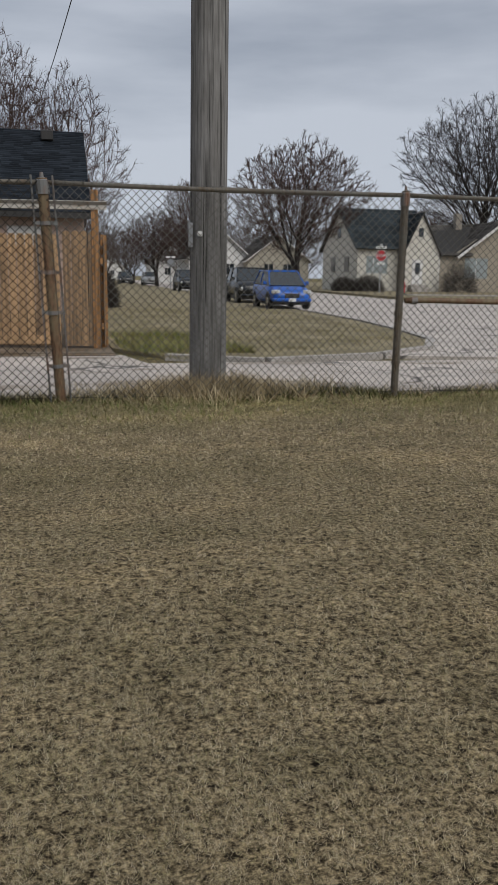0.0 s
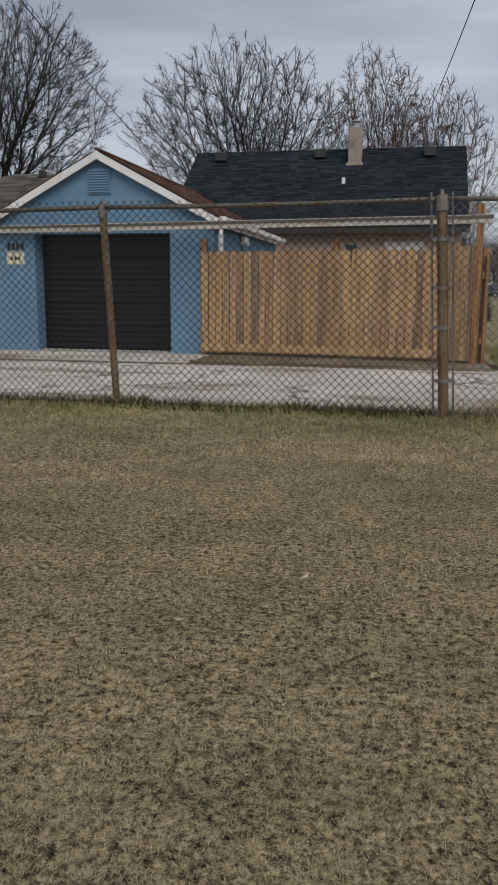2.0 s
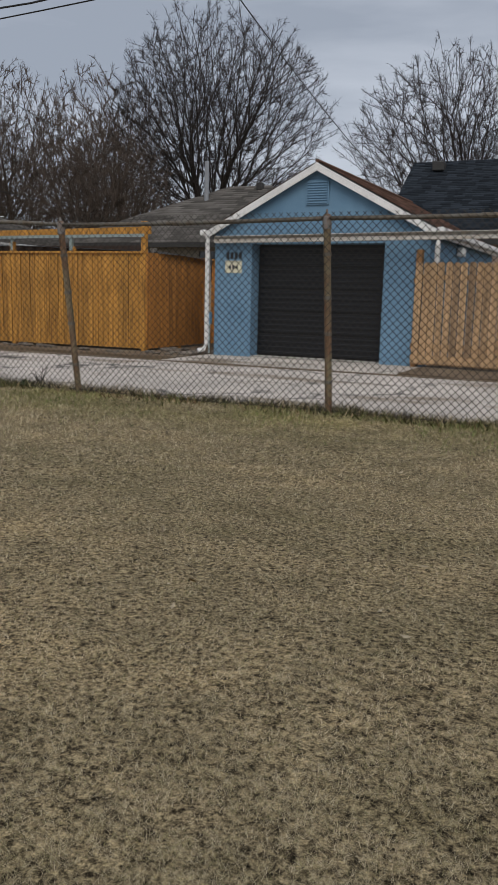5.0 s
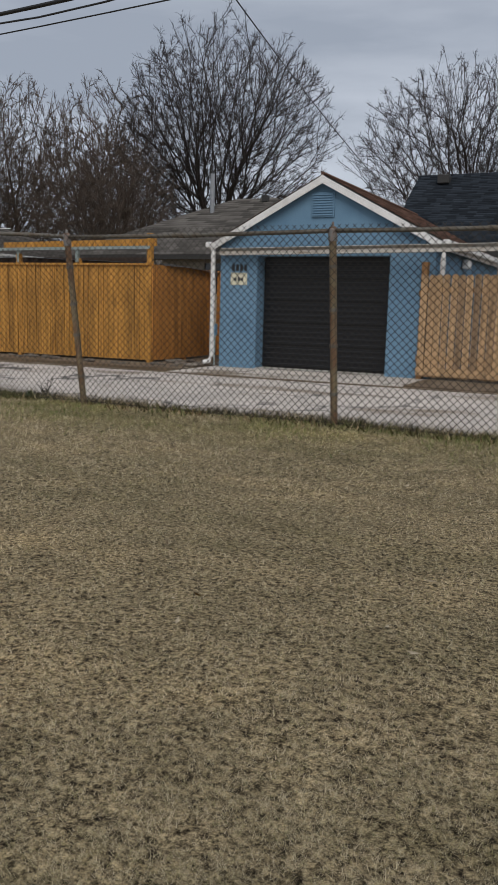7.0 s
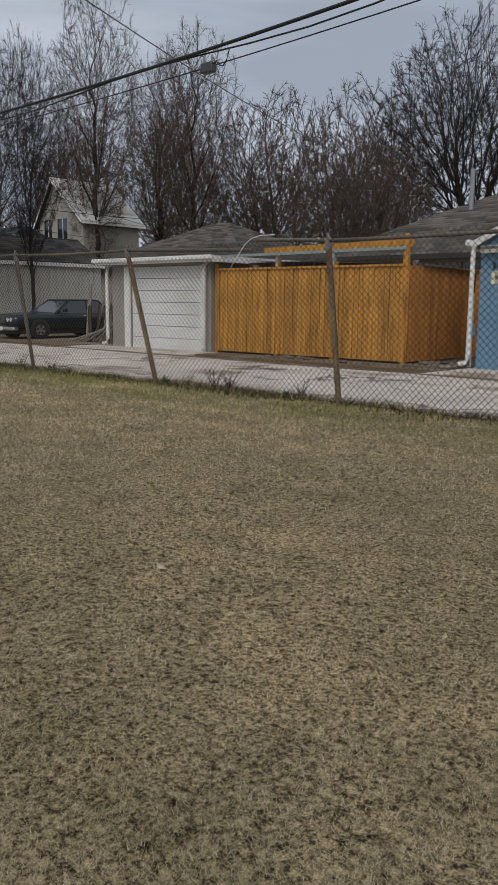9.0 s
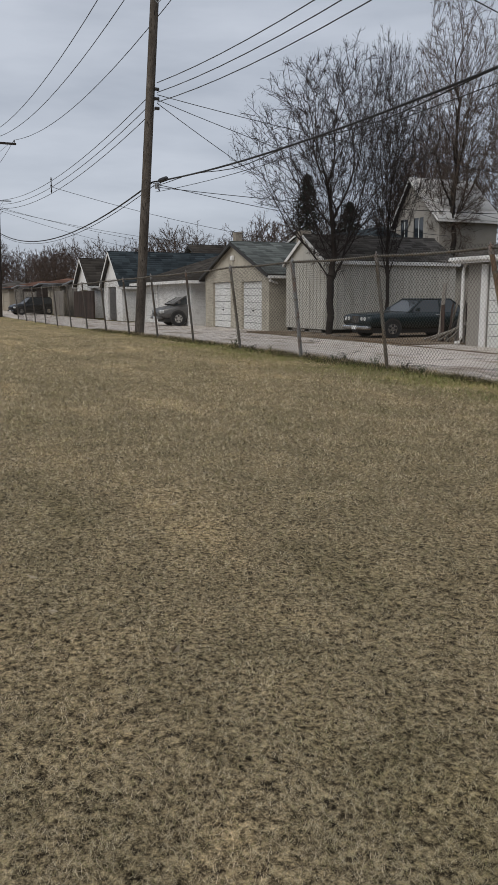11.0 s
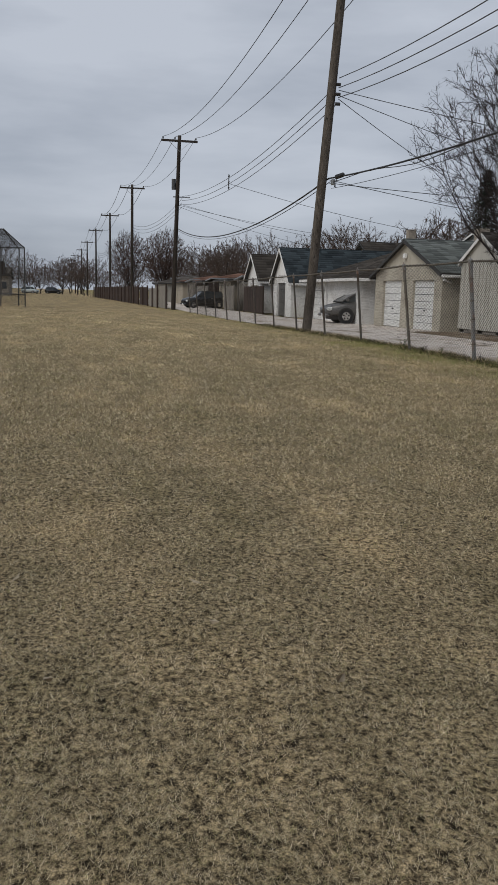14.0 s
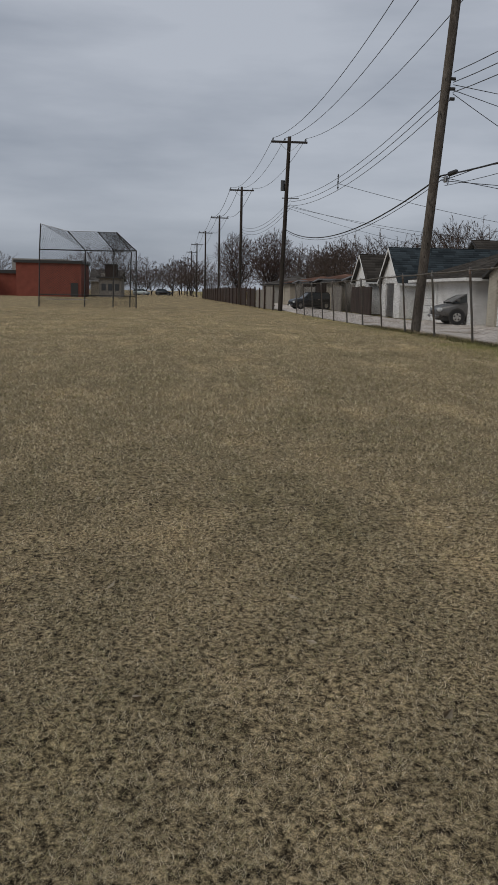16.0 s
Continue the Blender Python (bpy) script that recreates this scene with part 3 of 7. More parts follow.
strip("dirt_strip", "dirt", axis((-30.4, -19.3, 0.3)), ragged(12.7, 0.15, 1.1, 6.0), lambda x: 24.0, 0.004, "patchy soil and thin grass beside the shed", "bare soil")

strip("dirt_seam", "dirt", axis((-30, 0.2, 0.25)), lambda x: 12.24 + 0.12 * noise.noise((x * 0.6, 17.0, 0)), lambda x: 12.42 + 0.14 * noise.noise((x * 0.9, 7.5, 0)), -0.001, "dirty broken seam between lane and aprons", "bare soil")

# corner lawn, street and far lawns
lawn_edge = [(0.22, 13.3), (0.95, 12.05), (2.2, 11.3), (4.1, 11.9), (5.4, 13.0), (6.3, 14.8), (6.9, 17.7), (7.5, 22.0), (8.1, 30), (9.0, 45), (11.5, 110), (16, 220), (-2, 220), (-2, 60), (0.22, 40)]
tagged(part("lawn_corner", sheet(lawn_edge, 0.008, 0.12), "greenlawn"), "mixed green and tan corner lawn behind a low kerb", "lawn", kind="structure")
street_outline = [(7.35, 8.15), (60, 6.0), (60, 39), (19.4, 41.5), (18.6, 44), (20.2, 62), (23, 110), (30, 225), (16.02, 225), (11.52, 110), (9.02, 45), (8.12, 30), (7.52, 22), (6.92, 17.7), (6.32, 14.8), (5.42, 12.98), (4.2, 11.85), (7.32, 11.1)]
tagged(part("road_street", sheet(street_outline, -0.008, 0.12), "street"), "wide pale concrete side street", "road", kind="structure")
far_lawn = [(18.62, 44.1), (19.4, 41.6), (60, 39.1), (200, 39.1), (200, 225), (30.1, 225), (23.1, 110), (20.25, 62)]
tagged(part("lawn_far", sheet(far_lawn, 0.14, 0.25), "greenlawn"), "tan lawn across the street beside pale walks", "lawn", kind="structure")
tagged(part("pavement_walk", sheet([(21.5, 49), (60, 46), (60, 47.6), (21.7, 50.6)], 0.2, 0.1), "kerb"), "pale concrete walk across the far lawn", "walk", kind="structure")
for k, (a, b) in enumerate(zip(lawn_edge[1:10], lawn_edge[2:10])):
    d = (Vector(b) - Vector(a)).normalized()
    s = Vector((d.y, -d.x)) * 0.16
    q = [a, b, (b[0] + s.x, b[1] + s.y), (a[0] + s.x, a[1] + s.y)]
    kb = sheet(q, 0.035 + 0.006 * (k % 3), 0.2)
    tagged(part("kerb", kb, "kerb"), "worn low concrete kerb edging the corner lawn", "kerb", "kerb lengths", "structure")


# ---- grass: single blades, thicker near the walker ----
def blades(name, mat, pts, zs, lo, hi, width, flop, seed, label, low=0.2):
    """Each blade a thin spike that leans over."""
    r = np.random.default_rng(seed)
    n = len(pts)
    L = r.uniform(lo, hi, n)
    az = r.uniform(0, 2 * np.pi, n)
    lean = flop * np.sqrt(r.uniform(low, 1.0, n))
    face = az + np.pi / 2 + r.uniform(-1.2, 1.2, n)
    w = width * r.uniform(0.6, 1.3, n)
    base = np.column_stack([pts, zs + r.uniform(0.0, 0.006, n)])
    tip = base + np.column_stack([np.cos(az) * L * lean, np.sin(az) * L * lean, L * np.sqrt(np.maximum(0.02, 1 - lean * lean))])
    side = np.column_stack([np.cos(face) * w, np.sin(face) * w, np.zeros(n)])
    v = np.stack([base - side, base + side, tip], axis=1).reshape(-1, 3)
    ob = new(name, raw_mesh(name, v, np.arange(3 * n).reshape(-1, 3), mat))
    return tagged(ob, label, "grass", kind="stuff")


def clumped(p, seed, f=9.0, keep=0.5):
    seed = int(seed)
    r = np.random.default_rng(seed)
    k = np.array([noise.noise((x * f, y * f, seed + 0.37)) + 0.35 * noise.noise((x * f * 0.35, y * f * 0.35, seed + 3.61)) for x, y in p])
    return p[(k + r.uniform(-0.6, 0.6, len(p))) > (keep - 0.5)]


def heights(p):
    return np.array([field_height(x, y) for x, y in p]) - 0.004


def field_blades(count, r0, r1, a0, a1, f, keep, lo, hi, mat, seed):
    """Blades strewn ever thinner and broader with distance from the path."""
    r = np.random.default_rng(seed)
    rad = r0 * (r1 / r0) ** r.uniform(0, 1, count)
    ang = np.radians(r.uniform(a0, a1, count))
    p = np.column_stack([-1.1 - np.sin(ang) * rad, 0.1 + np.cos(ang) * rad])
    p = clumped(p[p[:, 1] < 7.95], seed, f, keep)
    d = np.hypot(p[:, 0] + 1.1, p[:, 1] - 0.1)
    far = np.clip(d / 4.0, 1.0, 2.0)
    blades("grass", mat, p, heights(p), lo * far, hi * far, 0.0004 * np.clip(d, 1.4, 40.0), 0.99, seed + 50, "short matted dormant grass, straw and olive blades", 0.35)


field_blades(2700000, 1.1, 60.0, -42, 108, 32, 0.5, 0.010, 0.026, "blade_dry", 3)
field_blades(90000, 0.8, 12.0, 108, 318, 17, 0.46, 0.015, 0.034, "blade_dry", 4)
field_blades(40000, 0.05, 1.1, -42, 108, 17, 0.46, 0.010, 0.026, "blade_dry", 6)

# greener, longer growth under and before the fence
r = np.random.default_rng(5)
q = np.column_stack([r.uniform(-22, 6.5, 60000), 7.75 - np.abs(r.normal(0, 0.7, 60000))])
q = clumped(q, 7.0, 1.2, 0.6)
blades("grass", "blade_green", q, heights(q), 0.035, 0.085, 0.0032, 0.9, 31, "greener tufts of grass before the wire fence")
q = np.column_stack([r.uniform(-34, 6.5, 46000), 7.85 + r.normal(0, 0.14, 46000)])
q = clumped(q, 9.0, 1.6, 0.5)
blades("grass", "blade_straw", q, heights(q), 0.06, 0.19, 0.003, 0.92, 32, "long bent straw grass along the foot of the fence")
ang = r.uniform(0, 2 * np.pi, 9000)
rad = 0.17 + np.abs(r.normal(0, 0.33, 9000))
q = np.column_stack([0.78 + np.cos(ang) * rad * 1.6, 7.95 + np.sin(ang) * rad * 0.7])
blades("grass", "blade_straw", q, heights(q), 0.1, 0.28, 0.0038, 0.9, 33, "tall straw grass tuft round the foot of the pole")
r2 = np.random.default_rng(8)
q = np.column_stack([r2.uniform(0.3, 7.0, 42000), 11.3 + r2.uniform(0, 1, 42000) ** 1.4 * 18])
q = q[q[:, 0] < 1.0 + (q[:, 1] - 11.3) * 1.6]
q = q[(q[:, 0] < 5.9 + (q[:, 1] - 14) * 0.1) & (q[:, 0] > 0.3 + np.maximum(0, 12.9 - q[:, 1]) * 0.4)]
q = clumped(q, 19, 1.1, 0.5)
blades("grass", "blade_lawn", q, np.full(len(q), 0.004), 0.03, 0.07, 0.006, 0.95, 35, "greening grass on the corner lawn")
q = np.column_stack([r2.uniform(0.35, 2.3, 9000), 12.3 + r2.uniform(0, 1, 9000) ** 1.5 * 4.0])
q = clumped(q[q[:, 0] > 0.3 + np.maximum(0, 13.0 - q[:, 1]) * 0.6], 23, 0.8, 0.5)
blades("grass", "blade_green", q, np.full(len(q), 0.004), 0.08, 0.2, 0.006, 0.9, 36, "long green grass against the cedar side fence")
q = np.column_stack([r2.uniform(-34, 6.5, 30000), 7.8 + r2.normal(0, 0.1, 30000)])
q = clumped(q, 29, 2.2, 0.6)
blades("grass", "hedge", q, heights(q), 0.05, 0.16, 0.0035, 0.9, 37, "dark brown dead growth along the foot of the fence")

# low leafy growth tangled along the fence line
q = np.column_stack([r2.uniform(-34, 6.5, 26000), 7.62 + r2.normal(0, 0.13, 26000)])
q = clumped(q, 43, 1.3, 0.62)
blades("ground_cover", "creeper", q, heights(q), 0.03, 0.13, 0.009, 0.85, 38, "dark olive leafy growth tangled along the fence")
q = np.column_stack([r2.uniform(-34, 6.5, 9000), 7.66 + r2.normal(0, 0.15, 9000)])
q = clumped(q, 47, 1.9, 0.6)
blades("ground_cover", "litter", q, heights(q), 0.03, 0.09, 0.01, 0.97, 39, "brown dead leaves caught along the fence foot")

# ---- chain-link fence ----
# foot x, top x, height, thickness, material of each post
POSTS = [(8.7, 8.7, 1.95, 0.034, "rustpost"), (5.62, 5.6, 1.95, 0.034, "rustpost"), (2.55, 2.52, 1.93, 0.036, "rail"), (-0.63, -0.74, 1.92, 0.046, "rustpost"),
         (-3.70, -3.76, 1.89, 0.034, "rustpost"), (-6.66, -6.80, 1.87, 0.034, "rustpost"), (-9.76, -10.27, 1.88, 0.034, "rustpost"),
         (-12.8, -13.07, 1.9, 0.03, "rail"), (-15.9, -16.14, 1.93, 0.038, "galv"), (-18.98, -19.35, 1.93, 0.032, "rail")]
POSTS += [(-22.2 - 3.2 * k, -22.45 - 3.2 * k, 1.9, 0.03, "darkpost") for k in range(11)]
FENCE_Y, TOP_Y = 7.62, 7.5
fence = empty("chain_link_fence", label="weathered chain-link fence with rusty leaning posts along the lane", category="fence")


def post_ends(p):
    fx, tx, h, r, m = p
    z = gz(fx)
    return Vector((fx, FENCE_Y, z - 0.1)), Vector((tx, TOP_Y, z + h))


for p in POSTS:
    a, b = post_ends(p)
    r = p[3]
    post = part("post", tube(a, b, r, r, 12), p[4], fence)
    d = (b - a).normalized()
    cap = tube(b - d * 0.13, b - d * 0.02, r * 1.25, r * 1.25, 12)
    tube(b - d * 0.02, b + d * 0.005, r * 1.25, r * 0.6, 12, cap)
    tube(b + d * 0.005, b + d * 0.045, r * 0.4, r * 0.3, 8, cap)
    part("post_cap", cap, "galv", post)
    if p[3] > 0.04:
        for s in (-0.09, 0.085):
            part("tension_bar", tube(a + d * 0.12 + Vector((s, -0.02, 0)), b + Vector((s, -0.02, 0.02)), 0.009, 0.009, 6), "galv", post)
    for k in (0.22, 0.45, 0.62, 0.82):
        c = a + (b - a) * k
        ring = tube(c - d * 0.016, c + d * 0.016, r * 1.18, r * 1.18, 12)
        if p[3] > 0.04:
            box(c.x - 0.1, c.y - 0.03, c.z - 0.014, c.x + 0.1, c.y + 0.005, c.z + 0.014, bm=ring)
        part("clamp", ring, "galv" if p[3] > 0.04 else "rail", post)


def rail(p0, p1, r=0.021, bend=0.012, mat="rail"):
    pts = sag(p0, p1, bend, 8)
    rl = part("top_rail", path_tube(pts, r, 10), mat, fence, shade=True)
    c = pts[4]
    part("rail_sleeve", path_tube([pts[4] - (pts[5] - pts[4]) * 0.3, pts[4] + (pts[5] - pts[4]) * 0.3], r * 1.2, 10), "rail", rl)


for i in range(len(POSTS) - 1):
    a, b = post_ends(POSTS[i])[1], post_ends(POSTS[i + 1])[1]
    a, b = a - Vector((0, 0, 0.035)), b - Vector((0, 0, 0.035))
    if i == 5:
        # the broken length: two loose ends and a bent stay wire
        rail(a, Vector((-7.85, TOP_Y, 1.885)), 0.022, -0.004)
        rail(Vector((-7.95, TOP_Y + 0.01, 1.775)), b, 0.022, 0.0)
        stay = [(-7.55, 7.47, 1.93), (-7.75, 7.46, 1.93), (-7.9, 7.46, 1.9), (-8.0, 7.46, 1.84), (-8.12, 7.47, 1.72), (-8.3, 7.48, 1.52)]
        part("stay_wire", path_tube(stay, 0.005, 6), "white", fence, "pale bent stay wire", True)
    else:
        rail(a, b, 0.021, 0.012 if i < 6 else 0.02)
# mid pipe of the gate bay
gate_pipe = part("gate_pipe", path_tube([(2.58, 7.53, 0.935), (2.75, 7.52, 0.94), (5.6, 7.52, 0.90)], 0.027, 10), "rustpost", fence, "rusty horizontal pipe", True)
part("pipe_collar", tube((2.64, 7.53, 0.935), (2.7, 7.53, 0.937), 0.036, 0.036, 10), "galv", gate_pipe)


def wire_panel(xa, xb, bottom, top, cell, wire, y0, y1, seed, steps=7):
    """Two families of slanting wires, each a thin bar that wavers a little."""
    rnd = np.random.default_rng(seed)
    H = top - bottom
    V, F = [], []
    for sgn in (1, -1):
        k0 = math.floor((xa - H) / cell)
        k1 = math.ceil((xb + H) / cell)
        for k in range(k0, k1 + 1):
            s = (k + 0.5) * cell
            v0, v1 = 0.0, H
            if sgn > 0:
                v0, v1 = max(v0, xa - s), min(v1, xb - s)
            else:
                v0, v1 = max(v0, s - xb), min(v1, s - xa)
            if v1 - v0 < 0.03:
                continue
            base = len(V)
            for i in range(steps + 1):
                v = v0 + (v1 - v0) * i / steps
                x = s + sgn * v + 0.006 * math.sin(3.1 * v + s * 1.7) + rnd.normal(0, 0.0015)
                yy = y0 + (y1 - y0) * v / H + sgn * 0.0035 + 0.012 * math.sin(s * 2.1 + v * 2.3)
                z = bottom + v + gz(x)
                for dx, dy, dz in ((wire, 0, -wire * sgn), (-wire, 0, wire * sgn), (0, -wire * 1.3, 0)):
                    V.append((x + dx * 0.8, yy + dy, z + dz * 0.8))
            for i in range(steps):
                b = base + i * 3
                F += [(b, b + 1, b + 4, b + 3), (b + 1, b + 2, b + 5, b + 4), (b + 2, b, b + 3, b + 5)]
    return V, F


for i in range(len(POSTS) - 1):
    xb, xa = (POSTS[i][0] + POSTS[i][1]) / 2, (POSTS[i + 1][0] + POSTS[i + 1][1]) / 2
    wire = 0.0025 if xa > -20 else 0.0013
    V, F = wire_panel(xa, xb, 0.03, 1.91 if i != 5 else 1.86, 0.0745, wire, FENCE_Y - 0.03, TOP_Y - 0.03, 40 + i, 7 if xa > -20 else 2)
    ob = new("wire_mesh", raw_mesh("wire_mesh", V, F, "wiregrey" if i < 3 else "wire"))
    ob.parent = fence
    part("bottom_wire", path_tube([(xa, FENCE_Y - 0.03, gz(xa) + 0.06), ((xa + xb) / 2, FENCE_Y - 0.02, gz(xa) + 0.045), (xb, FENCE_Y - 0.03, gz(xb) + 0.06)], 0.003, 4), "wire", fence)

# ---- buildings ----
def fascia(parent, p0, p1, h=0.14, t=0.03, mat="white", name="barge_board"):
    """A board set on edge from p0 to p1, its top edge on that line."""
    p0, p1 = Vector(p0), Vector(p1)
    d = (p1 - p0).normalized()
    n = d.cross(Vector((0, 0, 1))).normalized()
    up = n.cross(d)
    if up.z < 0:
        up = -up
    bm = bmesh.new()
    vs = []
    for q in (p0, p1):
        vs.append([bm.verts.new(q + n * a + up * b) for a, b in ((-t / 2, 0), (t / 2, 0), (t / 2, -h), (-t / 2, -h))])
    for k in range(4):
        bm.faces.new((vs[0][k], vs[1][k], vs[1][(k + 1) % 4], vs[0][(k + 1) % 4]))
    bm.faces.new(vs[0][::-1])
    bm.faces.new(vs[1])
    bmesh.ops.recalc_face_normals(bm, faces=bm.faces[:])
    return part(name, bm, mat, parent)


def gable(thing, x0, x1, y0, y1, z0, eave, ridge, xm, wall, roof, holes=(), over=0.3, front=0.25, trim="white", rows=14, piece=0.35, thick=0.15, seed=1):
    """A gabled building whose front stands at y0 and whose ridge runs along y."""
    body = part("wall", wall_with_holes(x0, x1, z0, eave, y0, thick, list(holes)), wall, thing)
    part("gable_wall", prism([(x0, eave), (x1, eave), (xm, ridge - 0.05)], y0 + 0.002, y0 + thick), wall, thing)
    part("gable_wall", prism([(x0, eave), (x1, eave), (xm, ridge - 0.05)], y1 - thick, y1), wall, thing)
    part("wall", box(x0, y1 - thick, z0, x1, y1, eave), wall, thing)
    part("wall", box(x0, y0 + thick, z0, x0 + thick, y1 - thick, eave), wall, thing)
    part("wall", box(x1 - thick, y0 + thick, z0, x1, y1 - thick, eave), wall, thing)
    for side, xe in ((-1, x0), (1, x1)):
        k = (ridge - eave) / abs(xm - xe)
        xo, zo = xe + side * over, eave - k * over
        ya, yb = y0 - front, y1 + front
        c = ((xo, ya, zo), (xo, yb, zo), (xm, yb, ridge), (xm, ya, ridge))
        roof_slope(thing, c, roof, rows, piece, 0.05, seed + (side > 0))
        fascia(thing, (xo, ya - 0.012, zo - 0.02), (xm, ya - 0.012, ridge - 0.02), 0.115, 0.03, trim)
        fascia(thing, (xo + side * 0.012, ya, zo - 0.02), (xo + side * 0.012, yb, zo - 0.02), 0.13, 0.03, trim, "fascia")
    ridge_pts = [(xm, y0 - front - 0.02, ridge + 0.01), (xm, y1 + front, ridge + 0.01)]
    part("ridge_cap", path_tube(ridge_pts, 0.035, 6), roof, thing)
    k1 = (ridge - eave) / abs(xm - x0)
    part("barge_apex", prism([(xm - 0.07, ridge - 0.11 - 0.07 * k1), (xm + 0.07, ridge - 0.11 - 0.07 * k1), (xm + 0.06, ridge - 0.02 - 0.06 * k1), (xm, ridge - 0.01), (xm - 0.06, ridge - 0.02 - 0.06 * k1)], y0 - front - 0.03, y0 - front), trim, thing)
    return body


def hip(thing, x0, x1, y0, y1, z0, eave, ridge, wall, roof, holes=(), over=0.45, rows=16, piece=0.4, trim="white", along="x", inset=None, seed=1, thick=0.15):
    part("wall", wall_with_holes(x0, x1, z0, eave, y0, thick, list(holes)), wall, thing)
    part("wall", box(x0, y1 - thick, z0, x1, y1, eave), wall, thing)
    part("wall", box(x0, y0 + thick, z0, x0 + thick, y1 - thick, eave), wall, thing)
    part("wall", box(x1 - thick, y0 + thick, z0, x1, y1 - thick, eave), wall, thing)
    X0, X1, Y0, Y1 = x0 - over, x1 + over, y0 - over, y1 + over
    xm, ym = (X0 + X1) / 2, (Y0 + Y1) / 2
    if along == "x":
        s = min((Y1 - Y0) / 2, (X1 - X0) / 2 - 0.05) if inset is None else inset
        A, B = (X0 + s, ym, ridge), (X1 - s, ym, ridge)
    else:
        s = min((X1 - X0) / 2, (Y1 - Y0) / 2 - 0.05) if inset is None else inset
        A, B = (xm, Y0 + s, ridge), (xm, Y1 - s, ridge)
    e = eave
    sw, se, ne, nw = (X0, Y0, e), (X1, Y0, e), (X1, Y1, e), (X0, Y1, e)
    if along == "x":
        quads = ((sw, se, B, A), (ne, nw, A, B), (se, ne, B, B), (nw, sw, A, A))
    else:
        quads = ((sw, se, A, A), (ne, nw, B, B), (se, ne, B, A), (nw, sw, A, B))
    for k, c in enumerate(quads):
        roof_slope(thing, c, roof, rows, piece, 0.05, seed + k)
    for a, b in ((sw, se), (se, ne), (ne, nw), (nw, sw)):
        fascia(thing, (a[0], a[1], e - 0.01), (b[0], b[1], e - 0.01), 0.14, 0.04, trim, "fascia")


def window(thing, x0, x1, z0, z1, y, frame="white", glass="glass", t=0.05, mullions=1):
    fr = part("window", box(x0 - t, y - 0.03, z0 - t, x1 + t, y + 0.02, z0), frame, thing)
    part("window_frame", box(x0 - t, y - 0.03, z1, x1 + t, y + 0.02, z1 + t), frame, fr)
    part("window_frame", box(x0 - t, y - 0.03, z0, x0, y + 0.02, z1), frame, fr)
    part("window_frame", box(x1, y - 0.03, z0, x1 + t, y + 0.02, z1), frame, fr)
    part("pane", box(x0, y - 0.004, z0, x1, y + 0.03, z1), glass, fr)
    for k in range(mullions):
        xm = x0 + (x1 - x0) * (k + 1) / (mullions + 1)
        part("mullion", box(xm - 0.02, y - 0.025, z0, xm + 0.02, y - 0.006, z1), frame, fr)
    return fr


def sectional_door(thing, x0, x1, z0, z1, y, mat, n, gap=0.012, label="", ribs=0):
    """A garage door of n leaves, each with raised edges."""
    door = part("garage_door", box(x0, y + 0.02, z0, x1, y + 0.05, z1), "darktrim" if ribs else "boxgrey", thing, label)
    h = (z1 - z0) / n
    for k in range(n):
        za, zb = z0 + k * h + gap / 2, z0 + (k + 1) * h - gap / 2
        bm = box(x0 + 0.01, y, za, x1 - 0.01, y + 0.028, zb, 0.006)
        if ribs:
            for r in range(ribs):
                zr = za + (zb - za) * (r + 0.5) / ribs
                box(x0 + 0.015, y - 0.03, zr - 0.02, x1 - 0.015, y + 0.002, zr + 0.02, 0.008, bm=bm)
        part("panel", bm, mat, door)
    return door


def downspout(thing, x, y, z0, z1, kick=(-0.25, -0.1), mat="white"):
    return part("downspout", path_tube([(x, y + 0.25, z1), (x, y + 0.05, z1 - 0.12), (x, y, z1 - 0.3), (x, y, z0 + 0.18), (x + kick[0] * 0.3, y + kick[1] * 0.3, z0 + 0.08), (x + kick[0], y + kick[1], z0 + 0.05)], 0.045, 8), mat, thing, shade=False)


# blue garage
gar = empty("garage", label="blue stucco garage with white trim and black roll door", category="garage")
gable(gar, -8.36, -4.32, 14.1, 20.4, -0.05, 2.36, 3.43, -6.34, "blue", "brownroof", [(-7.6, -5.1, -0.05, 2.06)], 0.12, 0.12, "white", 18, 0.33, 0.35)
sectional_door(gar, -7.6, -5.1, 0.02, 2.06, 14.42, "blackdoor", 5, 0.018, "black ribbed steel door", 4)
part("door_sill", box(-7.6, 14.1, -0.05, -5.1, 14.45, 0.015), "kerb", gar)
lou = part("louvre_vent", box(-6.56, 14.07, 2.72, -6.14, 14.1, 3.14), "blue", gar)
for k in range(9):
    part("slat", box(-6.54, 14.05, 2.745 + 0.043 * k, -6.16, 14.075, 2.768 + 0.043 * k, 0.003), "blue", lou)
nums = part("number_board", box(-8.13, 14.094, 1.78, -7.79, 14.099, 1.91), "blue", gar)
for k in range(4):
    part("bar", box(-8.12 + 0.085 * k, 14.088, 1.785, -8.06 + 0.085 * k, 14.098, 1.905, 0.004), "ink", nums)
sg = part("sign", box(-8.14, 14.085, 1.53, -7.8, 14.098, 1.755, 0.004), "signcream", gar, "small cream notice with a dark mark")
for k in range(3):
    part("sign_mark", box(-8.06 + 0.07 * k, 14.078, 1.6, -8.015 + 0.07 * k, 14.084, 1.665 + 0.012 * (k % 2)), "ink", sg)
part("sign_mark", box(-8.1, 14.078, 1.725, -7.84, 14.084, 1.735), "ink", sg)
downspout(gar, -8.47, 14.0, 0.02, 2.36, (-0.12, -0.12))
gut = part("gutter", box(-8.62, 13.95, 2.2, -8.5, 20.5, 2.31, 0.02), "white", gar)
